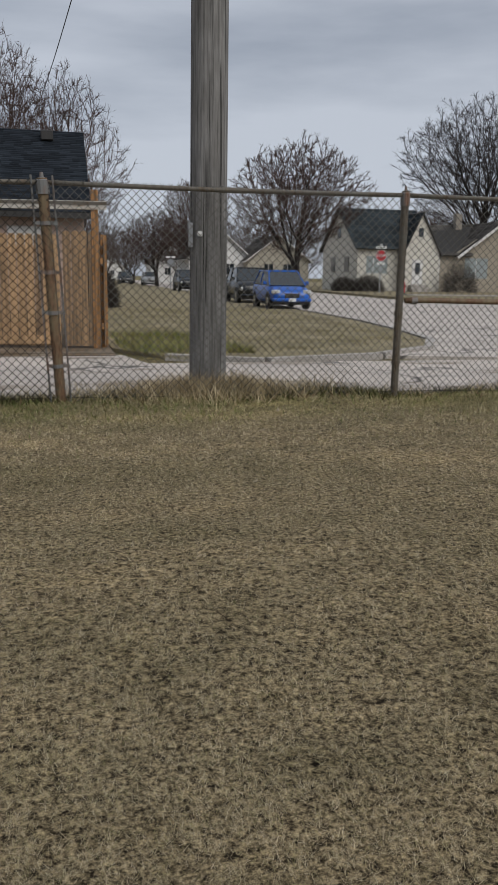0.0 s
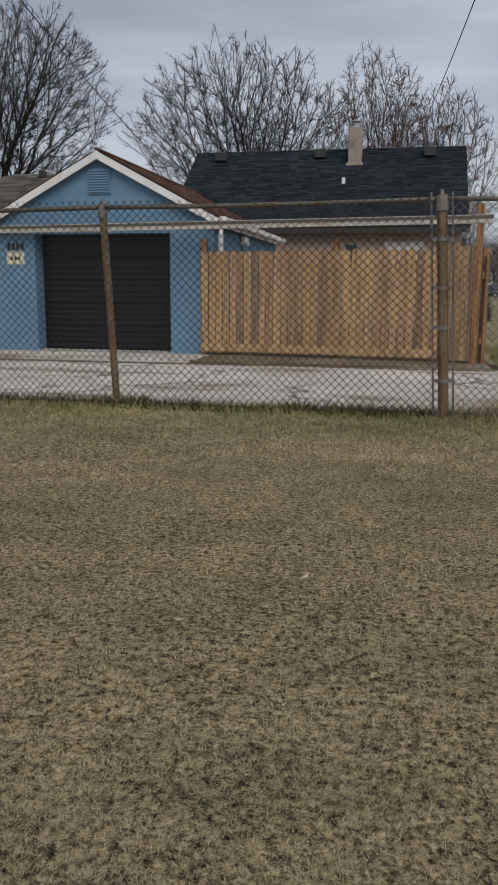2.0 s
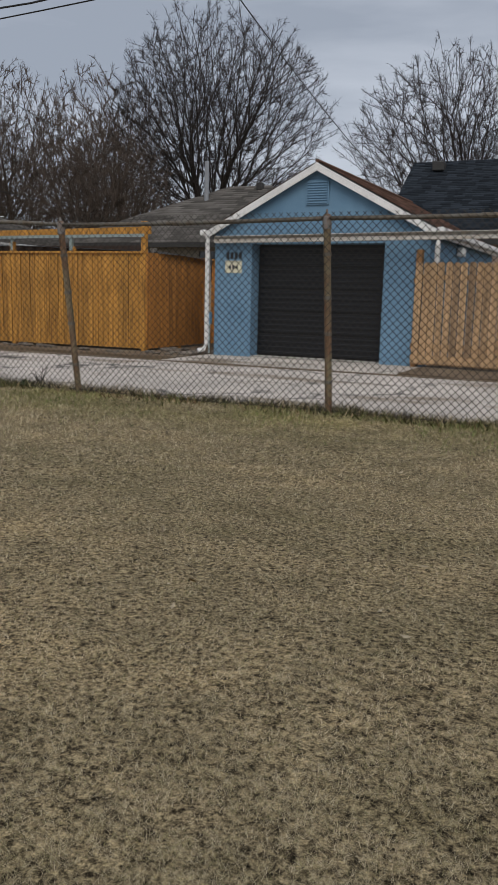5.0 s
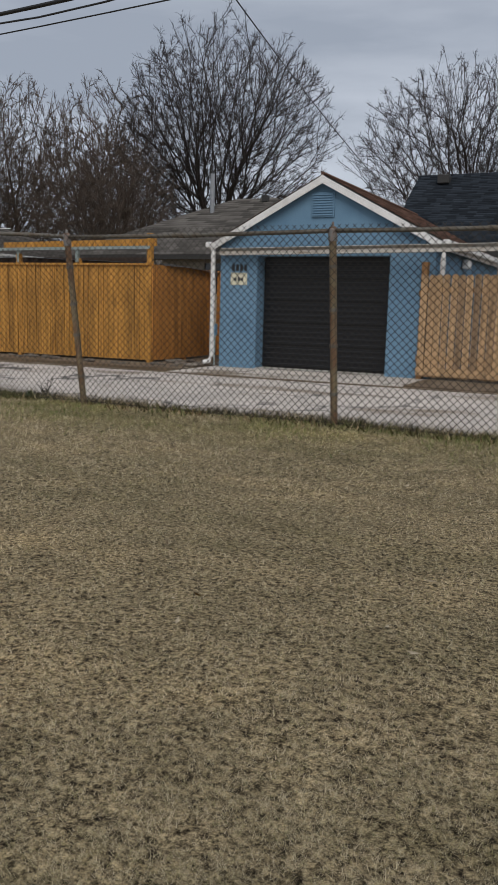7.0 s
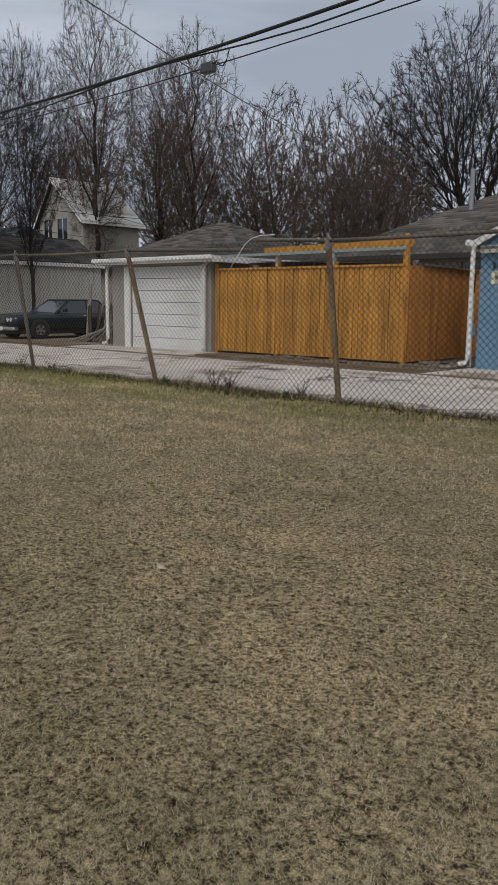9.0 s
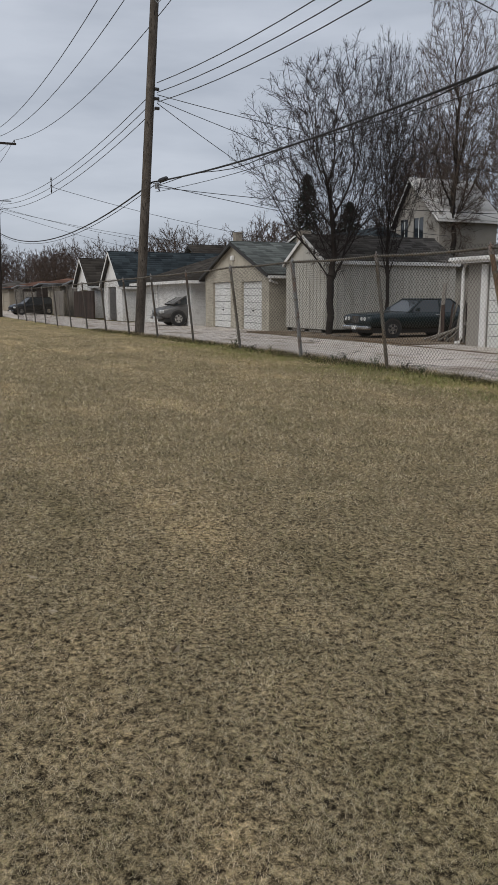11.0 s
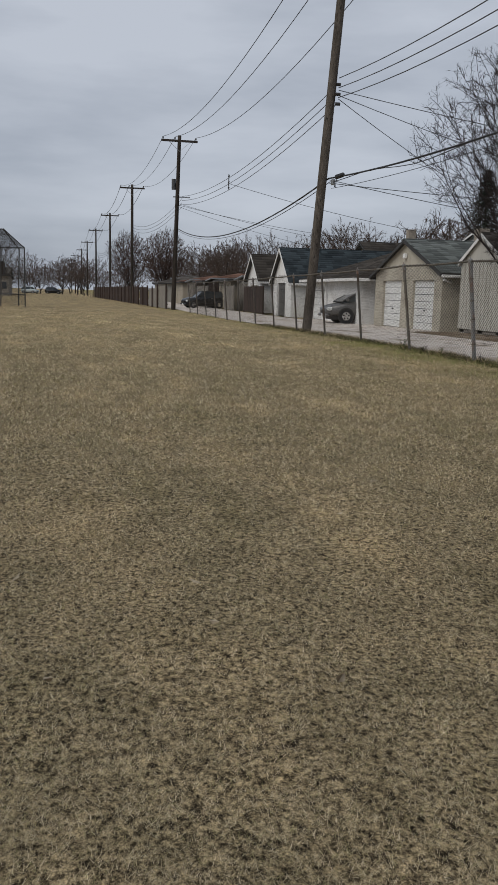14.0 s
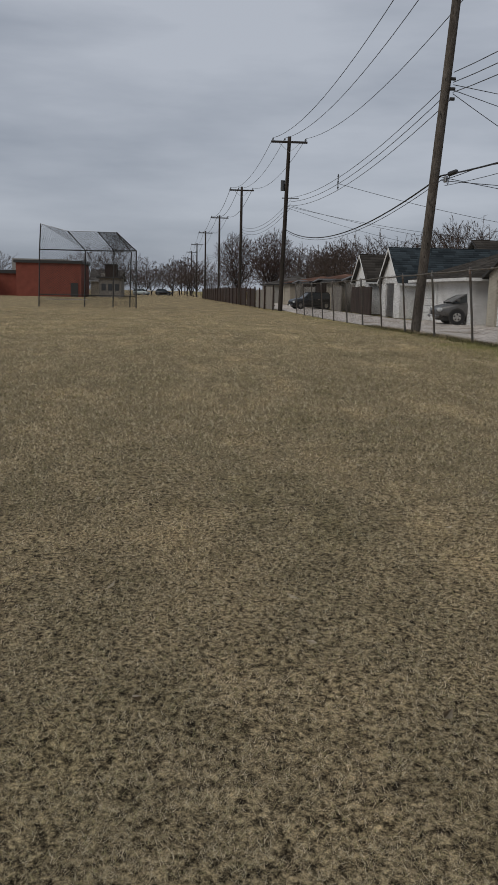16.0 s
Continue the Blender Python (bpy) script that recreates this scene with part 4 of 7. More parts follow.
part("gutter", box(-4.2, 13.95, 2.2, -4.08, 20.5, 2.31, 0.02), "white", gar)
downspout(gar, -4.18, 14.02, 1.5, 2.3, (0.0, 0.0))
mb = part("meter_box", box(-8.5, 14.0, 0.58, -8.4, 14.1, 0.8, 0.01), "blue", gar)
part("conduit", tube((-8.44, 14.05, 0.02), (-8.44, 14.05, 0.58), 0.018, 0.018, 8), "pipe", mb)
part("side_lamp", box(-4.31, 16.2, 1.95, -4.18, 16.5, 2.12, 0.02), "signwhite", gar, "white wall lamp")

# overhead beam across the garage front and the board gate
beam = empty("overhead_beam", label="peeling white timber beam spanning garage front and gate post", category="beam")
a, b = Vector((-8.3, 14.0, 2.19)), Vector((0.17, 13.3, 2.235))
fascia(beam, a, b, 0.125, 0.12, "beam", "timber")
fascia(beam, a + Vector((0, -0.065, -0.012)), b + Vector((0, -0.065, -0.012)), 0.045, 0.02, "rail", "rusty_strip")

# cedar board gate and its posts
def board(w, h, t=0.018, dog=True):
    bm = bmesh.new()
    pts = [(-w / 2, 0), (w / 2, 0), (w / 2, h - 0.03), (w / 2 - 0.03, h), (-w / 2 + 0.03, h), (-w / 2, h - 0.03)] if dog else [(-w / 2, 0), (w / 2, 0), (w / 2, h), (-w / 2, h)]
    return prism(pts, -t / 2, t / 2, bm)


def board_fence(name, p0, p1, height, pitch, mat, post_mat, posts, label, category="fence", seed=3, rails=(0.25, 1.5), dog=True, jitter=0.012, z0=0.05, gap=0.006, back=1, bottom=None):
    """Upright boards from p0 to p1, with rails behind and posts at the given fractions."""
    rnd = random.Random(seed)
    th = empty(name, label=label, category=category)
    p0, p1 = Vector((*p0, 0)), Vector((*p1, 0))
    d = (p1 - p0)
    L = d.length
    d.normalize()
    ang = math.degrees(math.atan2(d.y, d.x))
    n = max(1, round(L / pitch))
    w = L / n - gap
    me = mesh_of("board", board(w, height, 0.018, dog), mat)
    for k in range(n):
        c = p0 + d * (k + 0.5) * L / n
        ob = new("board", me)
        ob.parent = th
        ob.matrix_basis = pose(c.x, c.y + rnd.uniform(-1, 1) * 0.004, gz(c.x) + z0 + rnd.uniform(-1, 0) * jitter, rnd.uniform(-0.4, 0.4), rnd.uniform(-0.25, 0.25), ang)
    nn = Vector((-d.y, d.x, 0)) * back
    for zr in rails:
        q = [p0 + nn * 0.035, p1 + nn * 0.035]
        rl = fascia(th, q[0] + Vector((0, 0, gz(p0.x) + zr + 0.09)), q[1] + Vector((0, 0, gz(p1.x) + zr + 0.09)), 0.09, 0.04, post_mat, "fence_rail")
    for f, h, off in posts:
        c = p0 + d * L * f + nn * off
        bm = box(-0.05, -0.05, -0.05, 0.05, 0.05, h, 0.006)
        po = part("post", bm, post_mat, th, at=pose(c.x, c.y, gz(c.x), 0, 0, ang))
    if bottom:
        fascia(th, p0 - nn * 0.022 + Vector((0, 0, gz(p0.x) + bottom)), p1 - nn * 0.022 + Vector((0, 0, gz(p1.x) + bottom)), 0.13, 0.03, mat, "kick_board")
    return th


board_fence("board_gate", (-4.52, 14.0), (-0.55, 13.42), 1.7, 0.128, "cedar", "cedar_dark", [(0.01, 1.95, 0.06), (0.58, 1.9, 0.09)], "weathered pale cedar board gate below a white beam", "gate", 3, (0.3, 1.45), gap=0.013, bottom=0.2)
board_fence("board_fence", (-0.5, 13.4), (0.0, 13.3), 1.75, 0.128, "cedar", "cedar_dark", [(0.98, 2.4, 0.02)], "short cedar fence length with a tall amber end post", "fence", 4, (0.3, 1.45))
board_fence("board_fence", (0.12, 13.35), (0.2, 17.5), 1.6, 0.14, "cedar", "cedar_dark", [(0.04, 1.75, 0.0), (0.95, 1.7, 0.05)], "cedar side fence running back from the gate post", "fence", 5, (0.3, 1.3))
board_fence("board_fence", (-4.5, 14.04), (-4.4, 14.9), 1.72, 0.13, "cedar_dark", "cedar_dark", [(0.5, 1.75, 0.03)], "short return of cedar boards against blue garage", "fence", 6, (0.3, 1.4))

# amber fence
board_fence("board_fence", (-14.75, 13.75), (-9.75, 13.85), 1.82, 0.12, "orange", "orange", [(0.0, 2.02, 0.05), (0.36, 2.1, 0.05), (0.66, 2.0, 0.05), (0.995, 2.47, 0.03)], "tall amber-stained board fence facing the lane", "fence", 7, (0.3, 1.5), False, 0.0)
# side and gap runs take the amber with shade painted in
board_fence("board_fence", (-9.7, 13.85), (-9.75, 16.5), 1.84, 0.14, "orange_shade", "orange_shade", [(0.5, 1.9, 0.05)], "amber-stained side fence running back beside garage", "fence", 8, (0.3, 1.5), False, 0.0)
board_fence("board_fence", (-9.7, 16.5), (-8.4, 16.52), 1.84, 0.14, "orange_shade", "orange_shade", [], "amber-stained fence closing the gap to garage", "fence", 9, (0.3, 1.5), False, 0.0)
cap = empty("fence_cap", label="amber cap rail with an overhead beam above the fence", category="beam")
fascia(cap, (-14.75, 13.75, 1.91), (-9.72, 13.85, 1.91), 0.04, 0.1, "orange", "cap_rail")
fascia(cap, (-13.4, 13.9, 2.33), (-9.7, 13.98, 2.38), 0.14, 0.05, "orange", "header")
fascia(cap, (-14.7, 13.7, 2.2), (-9.75, 13.82, 2.235), 0.055, 0.05, "pipe", "gutter_pipe")
for fx in (-12.95, -11.45):
    part("bracket", box(fx - 0.03, 13.78, 1.92, fx + 0.03, 13.86, 2.22, 0.006), "pipe", cap)

# carport roof behind the amber fence
cp = empty("carport", label="low pale metal carport roof behind amber fence", category="carport")
for k in range(16):
    xk = -14.2 + k * 0.29
    za = 2.1 - 0.011 * k
    bm = bmesh.new()
    vs = [bm.verts.new(p) for p in ((xk, 14.3, za), (xk + 0.24, 14.3, za - 0.01), (xk + 0.24, 18.2, za - 0.14), (xk, 18.2, za - 0.13))]
    bm.faces.new(vs)
    bmesh.ops.solidify(bm, geom=bm.faces[:], thickness=0.03)
    part("roof_sheet", bm, "metal", cp)
part("back_board", box(-14.4, 14.5, 0, -10.2, 14.54, 2.06), "brownfence", cp, "dark brown boarding")
for xk in (-14.1, -9.9):
    for yk in (14.4, 18.0):
        part("post", box(xk - 0.05, yk - 0.05, 0, xk + 0.05, yk + 0.05, 2.0, 0.006), "greywood", cp)

# white-doored garage with hip roof
g1 = empty("garage", label="small grey garage with white panel door and hip roof", category="garage")
hip(g1, -18.5, -14.85, 13.68, 19.6, -0.06, 2.2, 2.68, "greige", "greyroof", [(-17.75, -15.15, -0.06, 2.0)], 0.3, 24, 0.22, "white", "y", None, 61)
sectional_door(g1, -17.75, -15.15, -0.02, 2.0, 13.72, "whitedoor", 7, 0.013, "white painted wooden sectional door", 0)
part("door_frame", box(-17.95, 13.62, -0.06, -17.75, 13.7, 2.02, 0.01), "white", g1)
part("door_frame", box(-15.15, 13.62, -0.06, -15.0, 13.7, 2.02, 0.01), "white", g1)
part("gutter", box(-18.85, 13.28, 2.1, -14.5, 13.4, 2.2, 0.02), "white", g1)
downspout(g1, -14.95, 13.55, 0.0, 2.15, (0.0, -0.1))
downspout(g1, -18.55, 13.55, 0.0, 2.15, (-0.15, -0.05))

# black-roofed house
hb = empty("house", label="low pinkish stucco house under a black shingle roof", category="house")
part("wall", wall_with_holes(-8.3, 0.35, -0.06, 3.1, 26.2, 0.2, [(-3.1, -2.75, 1.9, 2.45), (-1.9, -0.7, 2.0, 2.55)]), "pink", hb)
part("wall", box(-8.3, 33.4, -0.06, 0.35, 33.6, 3.1), "pink", hb)
part("wall", prism([(26.4, -0.06), (33.4, -0.06), (33.4, 3.1), (29.9, 5.75), (26.4, 3.1)], 0.0, 0.2), "pink", hb, at=Matrix(((0, 1, 0, 0.15), (1, 0, 0, 0), (0, 0, 1, 0), (0, 0, 0, 1))))
part("wall", prism([(26.4, -0.06), (33.4, -0.06), (33.4, 3.1), (29.9, 5.75), (26.4, 3.1)], 0.0, 0.2), "pink", hb, at=Matrix(((0, 1, 0, -8.3), (1, 0, 0, 0), (0, 0, 1, 0), (0, 0, 0, 1))))
roof_slope(hb, ((-8.75, 25.8, 2.95), (0.55, 25.8, 2.95), (0.55, 29.9, 5.85), (-8.75, 29.9, 5.85)), "blackroof", 42, 0.3, 0.08, 71)
roof_slope(hb, ((0.55, 34.0, 2.95), (-8.75, 34.0, 2.95), (-8.75, 29.9, 5.85), (0.55, 29.9, 5.85)), "blackroof", 20, 0.5, 0.08, 72)
fascia(hb, (-8.75, 25.78, 2.93), (0.55, 25.78, 2.93), 0.16, 0.04, "darktrim", "fascia")
window(hb, -3.1, -2.75, 1.9, 2.45, 26.26, "white", "glass", 0.05, 0)
window(hb, -1.9, -0.7, 2.0, 2.55, 26.26, "white", "whitedoor", 0.06, 0)
ch = part("chimney", box(-3.32, 28.9, 4.4, -2.88, 29.5, 6.4, 0.02), "chimney", hb, "stuccoed chimney with a steel cowl")
part("chimney_cap", box(-3.38, 28.84, 5.15, -2.82, 29.56, 5.25, 0.01), "chimney", ch)
cw = tube((-3.1, 29.2, 6.4), (-3.1, 29.2, 6.6), 0.12, 0.1, 10)
tube((-3.1, 29.2, 6.6), (-3.1, 29.2, 6.67), 0.2, 0.05, 10, cw)
part("cowl", cw, "metal", ch)
for vx, vy in ((-7.75, 29.4), (-4.3, 29.45), (-0.65, 29.4)):
    vz = 2.95 + (vy - 25.8) * 2.9 / 4.1
    part("roof_vent", box(vx - 0.2, vy - 0.22, vz - 0.05, vx + 0.2, vy + 0.2, vz + 0.26, 0.03), "darktrim", hb)
part("roof_vent", box(-3.42, 27.9, 4.45, -3.31, 28.1, 4.66, 0.02), "signwhite", hb, "small white roof vent")
part("roof_vent", box(-4.7, 26.8, 3.6, -4.45, 27.0, 3.85, 0.02), "darktrim", hb)

# grey hip-roofed house behind the amber fence
hg = empty("house", label="tan stucco house with grey shingled hip roof", category="house")
hip(hg, -19.5, -9.7, 24.5, 33.0, -0.06, 2.75, 5.1, "tan", "greyroof", [(-17.1, -16.2, 1.5, 2.5), (-14.4, -13.6, 1.5, 2.5)], 0.55, 26, 0.45, "darktrim", "x", 4.6, 81)
window(hg, -17.1, -16.2, 1.5, 2.5, 24.56, "white", "glass", 0.06, 1)
window(hg, -14.4, -13.6, 1.5, 2.5, 24.56, "white", "glass", 0.06, 1)
part("flue", tube((-15.75, 27.5, 3.5), (-15.75, 27.5, 5.85), 0.085, 0.085, 10), "metal", hg, "galvanised flue pipe")
part("roof_vent", box(-14.15, 28.3, 4.9, -13.9, 28.5, 5.17, 0.03), "darktrim", hg)

# pale garden shed
sh = empty("shed", label="pale ribbed garden shed raised on blocks", category="shed")
sz = gz(-28)
gable(sh, -30.1, -27.0, 14.25, 19.8, sz + 0.14, sz + 2.62, sz + 3.5, -28.55, "palegrey", "greyroof", (), 0.12, 0.1, "white", 12, 0.3, 0.1, 91)
for k in range(12):
    part("batten", box(-30.08 + 0.27 * k, 14.225, sz + 0.16, -30.05 + 0.27 * k, 14.25, sz + 2.6), "palegrey", sh)
for k in range(19):
    part("batten", box(-27.0, 14.4 + 0.28 * k, sz + 0.16, -26.975, 14.43 + 0.28 * k, sz + 2.55), "palegrey", sh)
part("skid", box(-30.1, 14.3, sz + 0.02, -27.0, 14.45, sz + 0.14), "greywood", sh)
for bx, by in ((-29.9, 14.3), (-28.5, 14.3), (-27.2, 14.3), (-27.2, 17), (-27.2, 19.5), (-29.9, 19.5)):
    part("block", box(bx - 0.15, by, sz - 0.08, bx + 0.2, by + 0.2, sz + 0.14, 0.01), "kerb", sh)

# cream garage with twin white doors
g2 = empty("garage", label="cream stucco gabled garage with two white doors", category="garage")
z2 = gz(-34)
gable(g2, -37.7, -30.7, 13.8, 20.5, z2 - 0.03, z2 + 2.3, z2 + 3.62, -34.2, "cream", "greenroof", [(-36.75, -34.65, z2 - 0.03, z2 + 1.97), (-33.45, -31.4, z2 - 0.03, z2 + 1.95)], 0.3, 0.2, "darktrim", 16, 0.4, 0.2, 101)
sectional_door(g2, -36.75, -34.65, z2 + 0.0, z2 + 1.97, 13.9, "whitedoor", 7, 0.018, "white sectional door", 0)
sectional_door(g2, -33.45, -31.4, z2 + 0.0, z2 + 1.95, 13.9, "whitedoor", 7, 0.018, "white sectional door", 0)
for x in (-35.7, -32.4):
    part("door_handle", box(x - 0.06, 13.86, z2 + 0.75, x + 0.06, 13.9, z2 + 0.8, 0.01), "darktrim", g2)
part("gable_lamp", box(-34.35, 13.65, z2 + 2.85, -34.15, 13.8, z2 + 3.05, 0.03), "signwhite", g2)
part("chimney", box(-35.9, 17.6, z2 + 2.6, -35.4, 18.1, z2 + 4.3, 0.02), "chimney", g2)
part("gutter", box(-30.45, 13.6, z2 + 2.02, -30.33, 20.6, z2 + 2.13, 0.02), "white", g2)
part("downspout", path_tube([(-30.4, 13.7, z2 + 2.05), (-30.4, 13.7, z2 + 1.95), (-30.62, 14.1, z2 + 1.85)], 0.05, 8), "white", g2)

# low white garage with dark roof, behind the van
g3 = empty("garage", label="low white garage under a broad dark hip roof", category="garage")
z3 = gz(-43)
hip(g3, -47.0, -38.6, 13.4, 21.5, z3 - 0.03, z3 + 2.15, z3 + 3.75, "white", "darkroof", [(-46.3, -44.0, z3 - 0.03, z3 + 1.95)], 0.5, 18, 0.5, "white", "x", 3.4, 111)
sectional_door(g3, -46.3, -44.0, z3, z3 + 1.95, 13.5, "whitedoor", 5, 0.02, "white panel door", 0)
downspout(g3, -43.6, 13.3, z3, z3 + 2.1, (0.0, -0.1))

# white garage with teal gable roof
g4 = empty("garage", label="white garage with steep dark teal roof", category="garage")
z4 = gz(-50)
gable(g4, -53.6, -49.2, 12.9, 21.0, z4 - 0.03, z4 + 2.25, z4 + 4.1, -51.4, "white", "tealroof", [(-52.6, -50.6, z4 - 0.03, z4 + 2.0)], 0.3, 0.25, "white", 16, 0.5, 0.2, 121)
sectional_door(g4, -52.6, -50.6, z4, z4 + 2.0, 13.0, "greycar", 5, 0.02, "dark grey door", 0)

# brown-roofed white garage
g5 = empty("garage", label="white garage with a brown gabled roof", category="garage")
z5 = gz(-60)
gable(g5, -63.0, -58.5, 13.2, 21.0, z5 - 0.03, z5 + 2.4, z5 + 4.1, -60.7, "white", "darkroof", [(-62, -59.6, z5 - 0.03, z5 + 1.9)], 0.3, 0.3, "white", 10, 0.6, 0.2, 131)
sectional_door(g5, -62.0, -59.6, z5, z5 + 1.9, 13.3, "cream", 4, 0.02, "pale panel door", 0)
board_fence("board_fence", (-60.0, 12.3), (-53.9, 12.25), 1.75, 0.17, "brownfence", "brownfence", [(0.0, 1.8, 0.05), (0.5, 1.8, 0.05), (1.0, 1.8, 0.05)], "dark brown board fence between garages", "fence", 10, (0.3, 1.4), False)

# small sheds farther along the lane
def far_garage(x0, x1, y0, y1, eave, ridge, wall, roof, label, seed):
    th = empty("garage", label=label, category="garage")
    z = gz(x0)
    hip(th, x0, x1, y0, y1, z - 0.03, z + eave, z + ridge, wall, roof, [(x0 + 0.9, x1 - 0.9, z - 0.03, z + 1.95)], 0.35, 8, 0.8, "darktrim", "x", 2.6, seed)
    sectional_door(th, x0 + 0.9, x1 - 0.9, z, z + 1.95, y0 + 0.08, "tan", 4, 0.02, "", 0)


far_garage(-73, -67.5, 12.8, 20, 2.4, 2.9, "tan", "greyroof", "grey garage with a low gabled roof", 141)
far_garage(-84, -78, 12.4, 20, 2.4, 3.2, "brownfence", "brownroof", "pale garage with a brown roof", 142)
far_garage(-97, -91, 12.0, 20, 2.4, 3.2, "tan", "brownroof", "tan garage with a brown roof", 143)
far_garage(-116, -109, 11.5, 20, 2.4, 3.5, "greige", "greyroof", "grey garage down the lane", 144)
board_fence("board_fence", (-78.0, 11.6), (-73.2, 11.8), 1.8, 0.2, "greywood", "greywood", [(0.0, 1.9, 0.05), (1.0, 1.9, 0.05)], "old grey board fence", "fence", 11, (0.3, 1.4), False)
board_fence("board_fence", (-67.3, 12.2), (-63.6, 12.2), 1.8, 0.2, "greywood", "greywood", [(0.0, 1.9, 0.05), (1.0, 1.9, 0.05)], "old grey board gate between garages", "fence", 12, (0.3, 1.4), False)
# dark fence on the field's edge in the distance
board_fence("board_fence", (-150, 4.3), (-82, 6.6), 1.7, 0.4, "brownfence", "brownfence", [(k / 16, 1.85, -0.1) for k in range(17)], "long dark board fence along the field edge", "fence", 13, (0.3, 1.4), False)
board_fence("board_fence", (-81.5, 6.62), (-75, 6.85), 1.6, 0.25, "brownfence", "brownfence", [(0.0, 1.8, -0.1), (0.5, 1.75, -0.1), (1.0, 1.8, -0.1)], "dark brown garden fence along the field edge", "fence", 14, (0.3, 1.3), False)
board_fence("board_fence", (-74.8, 6.86), (-68.5, 7.06), 1.5, 0.25, "greywood", "brownfence", [(0.0, 1.8, -0.1), (0.5, 1.7, -0.1), (1.0, 1.75, -0.1)], "low weathered grey board fence with dark posts", "fence", 15, (0.3, 1.3), False)
board_fence("board_fence", (-68.3, 7.07), (-63.6, 7.22), 1.7, 0.2, "greywood", "brownfence", [(0.0, 1.85, -0.1), (1.0, 1.85, -0.1)], "weathered grey-brown fence length by the pole", "fence", 16, (0.3, 1.3), False)

# house with a slate-blue roof behind the garages, and another with deep eaves
hv = empty("house", label="low house under a broad slate-blue roof", category="house")
hip(hv, -55.5, -43.5, 24.5, 33, -0.1, 2.9, 5.6, "greige", "tealroof", [(-50, -48.5, 1.3, 2.4)], 0.5, 22, 0.45, "white", "x", 3.2, 211)
window(hv, -50, -48.5, 1.3, 2.4, 24.55)
for vx in (-52.5, -48.0, -45.5):
    part("roof_vent", box(vx - 0.18, 27.3, 4.5, vx + 0.18, 27.7, 4.95, 0.03), "signwhite", hv)
hw = empty("house", label="white gabled house with deep dark eaves", category="house")
gable(hw, -72, -63, 24, 33, -0.1, 3.0, 5.6, -67.5, "white", "darkroof", [(-70, -68.8, 1.3, 2.5)], 0.6, 0.5, "darktrim", 14, 0.6, 0.2, 221)
window(hw, -70, -68.8, 1.3, 2.5, 24.05)
part("chimney", box(-66.2, 27, 4.0, -65.6, 27.6, 6.6, 0.02), "chimney", hw)

# tall grey house with big gable windows among the trees
hh = empty("house", label="tall grey gabled house with a white metal roof", category="house")
gable(hh, -46.5, -42.0, 30, 34.2, -0.1, 6.0, 8.4, -44.8, "greige", "white", [(-46.0, -45.2, 4.6, 6.2), (-44.6, -43.6, 4.6, 6.2)], 0.3, 0.3, "white", 4, 2.0, 0.2, 151)
window(hh, -46.0, -45.2, 4.6, 6.2, 30.05, "white", "glass", 0.08, 1)
window(hh, -44.6, -43.6, 4.6, 6.2, 30.05, "white", "glass", 0.08, 1)
hk = empty("house", label="white low house seen between bare trees", category="house")
gable(hk, -58, -50, 27, 36, -0.1, 4.4, 5.6, -54, "white", "greyroof", [(-56.5, -55, 2.2, 3.6)], 0.4, 0.3, "white", 8, 1.0, 0.2, 161)
window(hk, -56.5, -55, 2.2, 3.6, 27.05)
hr = empty("house", label="low house with dark roof behind white garage", category="house")
hip(hr, -36.0, -25.3, 26, 34, -0.1, 2.8, 5.0, "greige", "greyroof", [(-31, -29.6, 1.4, 2.4)], 0.5, 24, 0.4, "darktrim", "x", 5.3, 171)
window(hr, -31, -29.6, 1.4, 2.4, 26.05)

# stucco houses across the street
hs = empty("house", label="pale stucco storey-and-half house with steep gables", category="house")
O = 66.0
part("wall", wall_with_holes(24.2, 27.9, 0.1, 3.75, O, 0.25, [(25.0, 26.9, 1.6, 3.0)]), "stucco", hs)
window(hs, 25.0, 26.9, 1.6, 3.0, O + 0.05, "white", "tealglass", 0.08, 2)
part("wall", prism([(27.9, 0.1), (31.0, 0.1), (31.0, 3.4), (29.3, 6.4), (27.9, 3.6)], O - 1.2, O - 0.95), "stucco", hs)
part("wall", box(27.9, O - 0.95, 0.1, 31.0, O + 0.5, 3.4), "stucco", hs)
part("door", box(28.6, O - 1.26, 0.75, 29.5, O - 1.18, 2.75, 0.01), "white", hs, "white front door")
part("pane", box(28.85, O - 1.29, 1.6, 29.25, O - 1.25, 2.5), "glass", hs)
part("pane", box(29.05, O - 1.25, 4.6, 29.45, O - 1.19, 5.3), "glass", hs)
part("step", box(28.3, O - 2.2, 0.1, 29.8, O - 1.2, 0.4, 0.02), "kerb", hs)
part("step", box(28.3, O - 1.8, 0.4, 29.8, O - 1.2, 0.7, 0.02), "kerb", hs)
part("wall", box(24.2, O + 0.25, 0.1, 24.45, O + 9, 3.75), "stucco", hs)
part("wall", prism([(O + 0.25, 3.75), (O + 9, 3.75), (O + 4.6, 7.0)], 0, 0.25), "stucco", hs, at=Matrix(((0, 1, 0, 24.2), (1, 0, 0, 0), (0, 0, 1, 0), (0, 0, 0, 1))))
for wy in (O + 2.0, O + 5.5):
    part("pane", box(24.15, wy, 1.7, 24.19, wy + 1.0, 3.0), "glass", hs)
part("pane", box(24.15, O + 4.2, 4.6, 24.19, O + 5.0, 5.6), "glass", hs)
roof_slope(hs, ((23.9, O - 0.4, 3.6), (31.3, O - 0.4, 3.6), (31.3, O + 4.6, 7.2), (23.9, O + 4.6, 7.2)), "tealroof", 14, 0.8, 0.1, 181)
